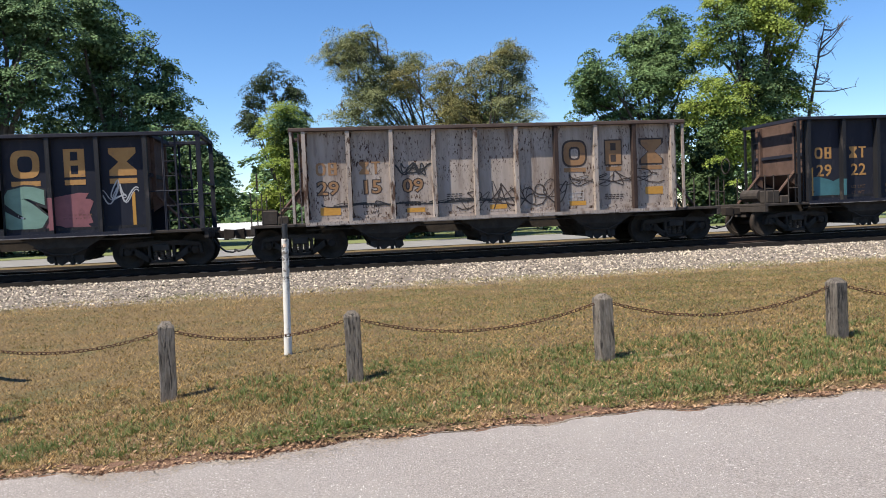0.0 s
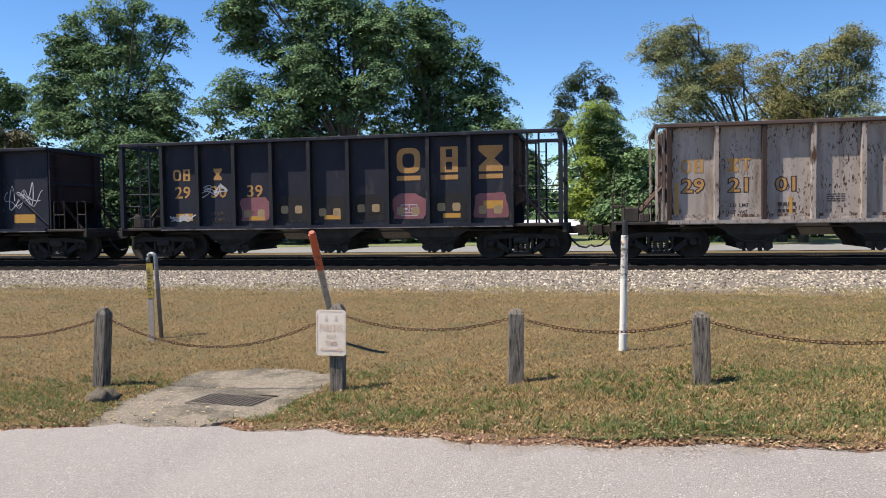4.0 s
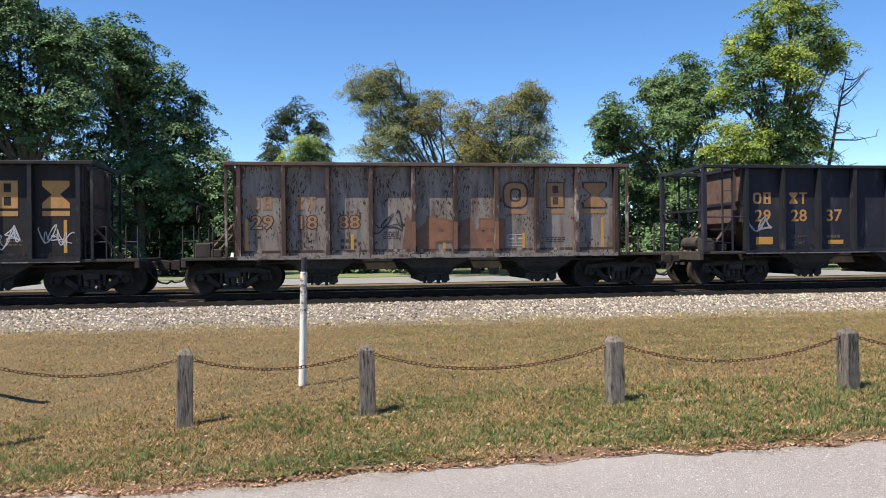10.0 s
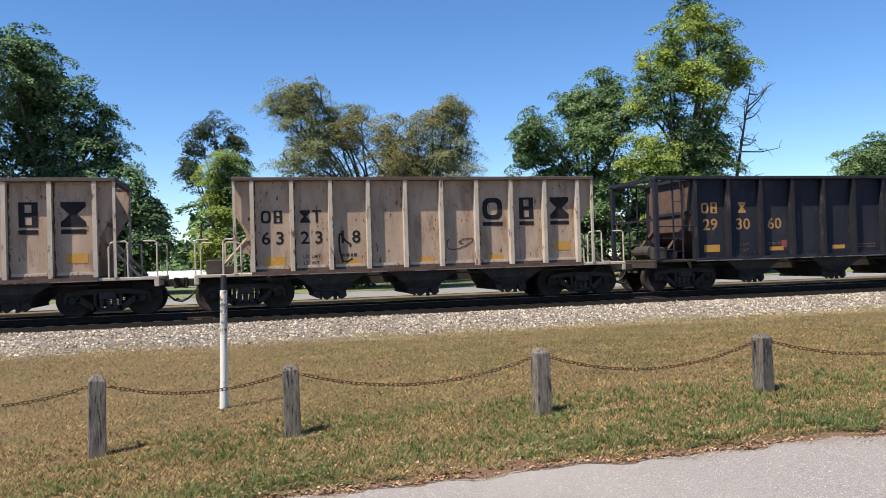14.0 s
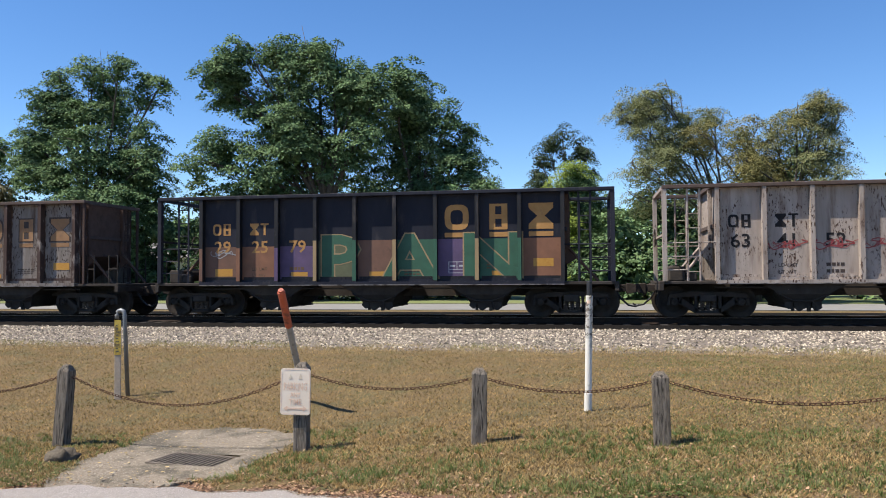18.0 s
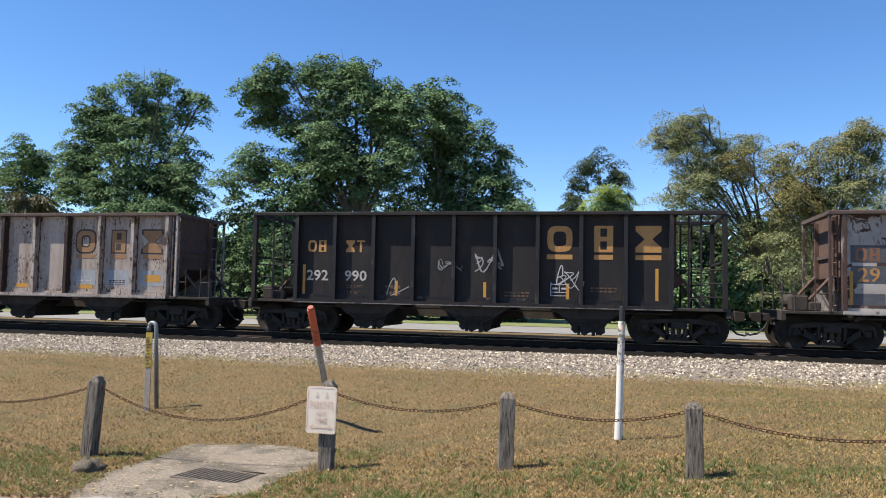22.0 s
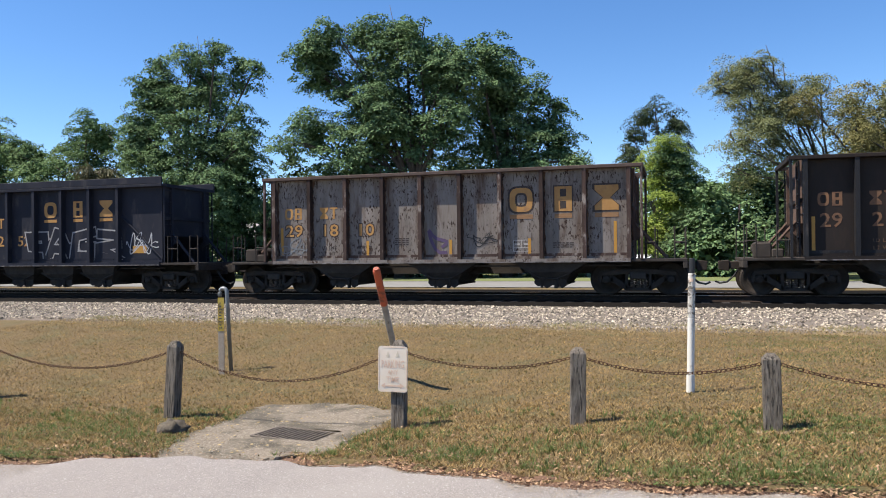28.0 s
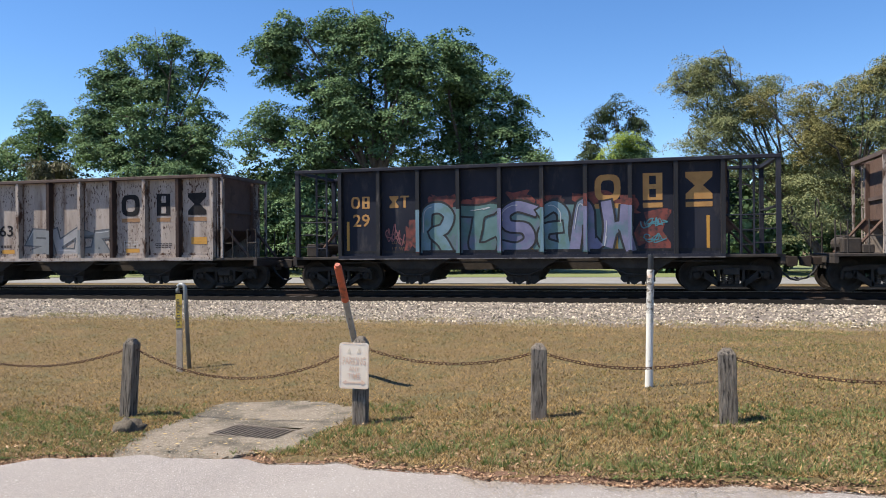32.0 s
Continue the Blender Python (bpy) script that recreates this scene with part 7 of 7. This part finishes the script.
tag(c, 3.0, 4.1, 1.0, 1.9, "silver_spray", 13, 0.025, 4), tag(c, 4.4, 5.4, 1.3, 1.9, "white_spray", 14, 0.03, 5)
c = white_car(-39.87, ("29", "21", "01"), fillc="yellow")
tag(c, 0.0, 0.7, 1.3, 2.3, "copper_spray", 15, 0.02, 5), tag(c, 4.5, 5.3, 1.2, 2.0, "black_spray", 16, 0.04, 4)
c = black_car(-55.21, ("29", "30", "39"), "black steel hopper car with red graffiti band and dots", count=(2, 1))
for i in range(2, 9):
    fill(c, centre(c, i) - 0.5, centre(c, i) + 0.5, 1.15, 1.95, "pink_spray" if i in (2, 6, 8) else "dusty", 30 + i, rough=0.08)
    for q in (-0.25, 0.2):
        paint_at(c, "graffiti_dot", cached("dot", lambda: blob_mesh(-0.12, 0.12, -0.12, 0.12, 3, 0.0, 14)), "ochre_spray", centre(c, i) + q, 1.45 + 0.1 * (i % 2), 0.0075)
tag(c, -4.3, -3.3, 2.0, 2.4, "white_spray", 17, 0.03, 6), tag(c, -5.3, -4.5, 1.2, 1.5, "white_spray", 18, 0.04, 6)
c = hopper("D", "black", -70.12, "black four-bay hopper car with cyan graffiti and diagonal end braces", "brown")
number(c, ("29", "00", "11"), "yellow", size=0.5, z=1.86), marks(c, "yellow", z=2.46), emblem(c, "yellow", first=6, z=2.73, size=0.72)
stencil(c, 0, 1.66, "dim_letter", 2), stencil(c, 1, 1.66, "dim_letter", 2), flat_amber(c, (2, 4, 6), 1.35, 0.5, 0.18)
patch(c, "amber", -4.35, 1.4, 0.6, 0.22, "reflector"), patch(c, "amber", 4.3, 1.4, 0.8, 0.28, "reflector")
for i, s_ in zip((2, 3, 4, 5), ("silver_spray", "grey_spray", "silver_spray", "grey_spray")):
    fill(c, centre(c, i) - 0.33, centre(c, i) + 0.33, 1.15, 2.15, s_, 60 + i, rough=0.1)
for i in (6, 7, 8):
    patch(c, "cyan_spray", centre(c, i), 1.72, 0.70, 1.25, "graffiti_fill", 0.0048)
over_ribs(c, 1.0, 3.3, 1.1, 2.34, "cyan_spray", 0.0048)
tag(c, 1.2, 3.4, 1.2, 2.2, "teal_spray", 61, 0.12, 5), tag(c, 3.6, 4.9, 1.6, 2.6, "white_spray", 62, 0.03, 7), tag(c, -4.9, -3.7, 1.2, 2.1, "silver_spray", 63, 0.03, 6), tag(c, -3.4, -2.0, 1.6, 3.0, "white_spray", 64, 0.03, 5)
c = hopper("C", "smoky", -84.51, "oxide brown steel hopper car with rusty bare patches", "brown", "brown")
number(c, ("29", "03", "82"), "yellow", z=1.86, spacing=1.25), marks(c, "yellow", z=2.46), load_print(c, "dim_letter"), flat_amber(c, (0, 2, 4, 6, 8), 1.25, 0.5, 0.13), data_box(c, 7)
for i in (3, 4, 5):
    fill(c, centre(c, i) - 0.2, centre(c, i) + 0.46, 1.5, 2.18 + 0.12 * (i == 5), "copper_letter", 70 + i, 0.0045, 0.3), fill(c, centre(c, i) - 0.5, centre(c, i) - 0.12, 1.5, 1.85, "blue_grey", 80 + i, 0.0052, 0.3)
    for k in range(4):
        tag(c, centre(c, i) - 0.5 + 0.24 * k, centre(c, i) - 0.22 + 0.25 * k, 1.5, 2.0 + 0.1 * (k % 2), ("silver_spray", "grey_spray")[k % 2], 70 + 9 * i + k, 0.016, 7)
c = black_car(-99.22, ("29", "28", "37"))
tag(c, -5.3, -4.6, 1.5, 2.1, "silver_spray", 90, 0.04, 4), tag(c, -0.5, 0.4, 1.6, 1.9, "grey_spray", 91, 0.02, 4)
c = white_car(-114.44, ("29", "18", "88"), "weathered white hopper car with brown graffiti shadows", paint="dirty_white", rib="rib_rust")
piece(c, -0.9, 2.0, 1.1, 2.1, ["brown_spray", "copper_spray", "brown_spray", "copper_spray"], "brown_spray", 95, shine=False), tag(c, -1.8, -0.9, 1.6, 2.4, "black_spray", 96, 0.035, 5)
c = black_car(-129.64, ("29", "23", "40"), "dusty black hopper car with rows of white tags", kind="A", paint="dusty", tall=True)
for i, q in enumerate((0, 1, 3, 4, 5, 6, 7, 8)):
    tag(c, centre(c, q) - 0.42, centre(c, q) + 0.42, 1.35, 2.0, "white_spray", 100 + i, 0.028, 6)
c = black_car(-144.71, ("29", "30", "60"), "black steel hopper car with yellow emblem and orange panels", count=(2, 1))
patch(c, "red_spray", centre(c, 2) + 0.35, 1.45, 0.2, 0.25, "graffiti_fill")
for k, (x, gs) in enumerate(((-159.18, ("63", "23", "18")), (-172.98, ("63", "24", "24")))):
    c = hopper("T", "tan", x, "sandy white hopper car with black emblem and tan grime", "tan", "cream_rib")
    number(c, gs, "black_letter", size=0.5, z=2.01, spacing=1.45), marks(c, "black_letter", z=2.6), emblem(c, "black_letter", z=2.75, size=0.86)
    flat_amber(c, (0, 2, 4, 6, 8), 1.28, 0.5, 0.16), load_print(c, "outline")
    if k:
        piece(c, -0.9, 2.2, 1.1, 2.05, ["grey_spray", "silver_spray", "grey_spray"], "silver_spray", 110)
    else:
        tag(c, -2.6, -1.9, 1.3, 2.3, "black_letter", 111, 0.05, 1), tag(c, 0.9, 1.5, 1.5, 2.0, "outline", 112, 0.03, 2)
c = black_car(-187.2, ("29", "28", "97"), "black steel hopper car with pale green graffiti piece")
piece(c, -0.9, 3.8, 1.1, 2.1, ["mint_spray", "teal_spray", "mint_spray", "mint_spray", "teal_spray", "mint_spray"], "black_spray", 120, "green_spray"), fill(c, -1.7, -0.8, 1.1, 1.6, "red_spray", 121)
tag(c, -4.9, -2.7, 1.1, 1.6, "white_spray", 122, 0.05, 8), fill(c, 4.3, 5.2, 1.15, 1.75, "mint_spray", 123)
c = hopper("B", "white", -202.8, "white steel hopper car with black emblem and red tags", "white", None)
number(c, ("63", "41", "52"), "black_letter"), marks(c, "black_letter"), emblem(c, "black_letter"), load_print(c, "outline")
for i in range(1, 9):
    tag(c, centre(c, i) - 0.48, centre(c, i) + 0.48, 1.85, 2.2, "red_spray", 130 + i, 0.03, 6)
c = black_car(-217.98, ("29", "25", "79"), "black steel hopper car with large green block letters")
for i, mname in enumerate(("brown_spray", "copper_spray", "purple_spray", "olive_spray", "brown_spray", "green_spray", "purple_spray", "green_spray", "copper_spray")):
    patch(c, mname, centre(c, i), 1.65, 1.12, 1.3 if i > 2 else 1.0, "graffiti_fill", 0.0036)
    over_ribs(c, centre(c, i) - 0.7, centre(c, i) + 0.5, 1.1, 2.3 if i > 2 else 2.1, ("green_spray", "ochre_spray")[i % 2] if i > 2 else mname, 0.0036)
for i, (ch, x) in enumerate((("P", -1.15), ("A", 1.05), ("N", 3.5))):
    put("graffiti_letter", text_mesh(ch, 1.95, 0.09), M["ochre_spray"], c, m=pose(x, SHEET - 0.0072, 1.08, 90) @ Matrix.Diagonal((1.25, 1, 1, 1)))
    put("graffiti_letter", text_mesh(ch, 1.95, 0.055), M["green_spray"], c, m=pose(x, SHEET - 0.0092, 1.08, 90) @ Matrix.Diagonal((1.25, 1, 1, 1)))
tag(c, -5.2, -4.5, 1.8, 2.1, "silver_spray", 140, 0.03, 4)
c = white_car(-233.35, ("29", "20", "68"), tall=False, paint="dirty_white", rib="rib_rust", label="rust-streaked white hopper car with faded outlined emblem")
tag(c, -0.3, 1.0, 2.0, 2.3, "copper_spray", 141, 0.02, 4)
c = white_car(-248.72, ("", "", ""), "badly peeling white hopper car with blue-grey repaint patches", paint="peel", rib="rib_rust", fillc="copper_spray")
for i in range(3):
    if i < 2:
        patch(c, "blue_grey", centre(c, i), 2.57, 0.85, 0.46, lift=0.0027)
    patch(c, "blue_grey", centre(c, i), 2.02, 0.85, 0.46, lift=0.0027)
number(c, ("29", "16", "41"), "yellow", z=2.03)
for i in range(9):
    patch(c, "blue_grey", centre(c, i) - 0.1 * (i % 3), 1.35, 0.8 - 0.1 * (i % 2), 0.35, lift=0.0032)
c = black_car(-264.07, ("292", "990"), "black steel hopper car with scattered silver tags", tall=True, paint="dusty", z=1.80, ink="stencil", size=0.44)
tag(c, -1.2, -0.5, 1.9, 2.4, "grey_spray", 150, 0.03, 4), tag(c, -0.1, 1.0, 1.9, 2.7, "silver_spray", 151, 0.035, 6), tag(c, 2.3, 3.0, 1.5, 2.2, "white_spray", 152, 0.03, 5), tag(c, -2.7, -2.2, 1.1, 1.8, "silver_spray", 153, 0.03, 3)
c = white_car(-279.5, ("", "", ""), "weathered white hopper car with pale blue number patches", tall=False)
for i in range(3):
    patch(c, "pale_blue", centre(c, i), 1.98 if i < 2 else 1.72, 0.98, 1.62 if i < 2 else 1.1, lift=0.0027)
number(c, ("29", "17", "62"), "black_letter", z=2.04, wide=1.15), marks(c, "black_letter", z=2.57)
for i in (6, 7, 8):
    patch(c, "pale_blue", centre(c, i), 1.6, 0.9, 0.5, lift=0.0032)
c = hopper("C", "brown", -294.25, "oxide brown steel hopper car with tan graffiti shapes", "brown")
number(c, ("29", "06", "56"), "ochre_spray", z=1.86, spacing=1.2), marks(c, "ochre_spray", z=2.46), tall_amber(c, (-4.7, 4.6))
piece(c, -1.2, 4.5, 1.15, 2.3, ["brown", "brown", "brown", "brown", "brown"], "brown_spray", 160, shine=False), tag(c, -2.0, -1.3, 1.9, 2.4, "silver_spray", 161, 0.025, 5)
c = black_car(-309.24, ("292", "749"), "black steel hopper car with clean yellow emblem", first=1, logo=5, z=2.05, mz=2.58, ez=3.0, es=0.9)
tag(c, 0.2, 0.9, 1.4, 1.9, "silver_spray", 165, 0.03, 5)
c = black_car(-324.9, ("29", "21", "77"), "dusty brown-black hopper car with faded copper emblem", kind="A", paint="smoky", tall=True, ink="copper_letter", logo_ink="copper_letter")
c = white_car(-340.4, ("29", "18", "10"), paint="dirty_white", rib="rib_rust", fillc="yellow", label="rust-spotted white hopper car with orange emblem and purple scrawl")
tag(c, -0.6, 0.6, 1.2, 2.3, "purple_spray", 170, 0.10, 2), tag(c, 0.9, 1.7, 1.4, 1.9, "black_spray", 171, 0.03, 5), tag(c, -5.3, -4.3, 1.1, 1.8, "grey_spray", 172, 0.04, 4)
c = hopper("E", "black", -355.4, "black four-bay hopper car with silver outline graffiti", "black")
number(c, ("29", "02", "52"), "yellow", z=1.87), marks(c, "yellow", z=2.5), emblem(c, "yellow", first=3, z=2.93, size=0.73), data_box(c, 5), tall_amber(c, (-0.15,)), patch(c, "amber", 4.3, 1.5, 0.55, 0.25, "reflector"), patch(c, "amber", -4.5, 1.4, 0.5, 0.22, "reflector")
piece(c, -0.6, 3.5, 1.1, 2.25, ["black", "black", "black", "black"], "silver_spray", 175, shine=False), tag(c, -4.9, -3.7, 1.2, 1.9, "white_spray", 176, 0.03, 6), tag(c, 3.8, 5.0, 1.2, 2.1, "white_spray", 177, 0.035, 7)
c = white_car(-370.4, ("29", "17", "39"), label="rust-streaked white hopper car with black tags at both ends")
tag(c, -5.2, -4.2, 2.9, 3.5, "black_spray", 180, 0.04, 6), tag(c, 4.3, 5.3, 1.2, 2.0, "black_spray", 181, 0.035, 6)
c = black_car(-385.67, ("29",), "black hopper car with a large turquoise graffiti piece", tall=True)
for k, (x0, x1, z0, z1) in enumerate(((-2.75, -1.95, 2.3, 2.88), (-1.65, -0.75, 2.35, 2.78), (-0.45, 0.35, 2.35, 2.92), (0.5, 1.3, 2.3, 2.74), (1.5, 2.5, 2.35, 2.86), (2.6, 3.3, 2.2, 2.7), (3.25, 4.15, 1.1, 2.3), (-3.5, -2.95, 1.1, 2.1))):
    fill(c, x0, x1, z0, z1, "red_haze", 190 + k, 0.0042 + 0.0004 * (k % 2), 0.3)
fill(c, -3.0, 3.15, 1.08, 2.5, "sea_mix", 189, 0.0058, 0.03)
fat_strokes(c, FAT, [(-3.1, -1.95, "sky_mix"), (-1.95, -0.7, "sea_mix"), (-0.75, 0.45, "lilac_mix"), (0.35, 1.4, "sky_mix"), (1.35, 2.25, "lilac_mix"), (2.2, 3.2, "lilac_mix")], 1.08, 2.62, 0.27)
tag(c, -4.1, -3.55, 1.3, 2.0, "pink_spray", 198, 0.03, 7), tag(c, 3.35, 4.05, 1.75, 2.1, "cyan_spray", 199, 0.03, 6), tag(c, 3.45, 3.95, 1.35, 1.7, "cyan_spray", 200, 0.03, 5)
c = white_car(-401.0, ("", "", "63"), "chalky white hopper car with grey outline graffiti and black emblem", tall=False, fillc="black_letter", edge=None)
piece(c, -1.6, 1.6, 1.1, 2.1, ["grey_spray", "silver_spray", "grey_spray"], "blue_grey", 205)


# ---- what moves ----
ROLL = [(0, 0.0), (4, 46.88), (8, 94.22), (12, 141.27), (16, 187.93), (20, 235.88), (24, 284.15), (28, 333.44), (32, 382.27)]


def rolled(t):
    return float(np.interp(t, [r[0] for r in ROLL], [r[1] for r in ROLL]))


def motions():
    """Every car rolls along the rails; its wheels turn while it passes."""
    for car, x in CARS:
        walk(car, [(t, pose(x + s, TRACK_Y, RAIL_Z)) for t, s in ROLL])
    for ws, q, x in WHEELS:
        steps = [k / FPS for k in range(int(32 * FPS) + 1)]
        near = [t for t in steps if abs(x + rolled(t)) < 26]
        if not near:
            near = [0.0]
        times = [0.0] * (near[0] > 0.05) + near + [32.0] * (near[-1] < 31.95)
        start = rolled(near[0])
        walk(ws, [(t, pose(q, 0, 0.457, 0, math.degrees((rolled(min(max(t, near[0]), near[-1])) - start) / 0.457), 0)) for t in times])


motions()
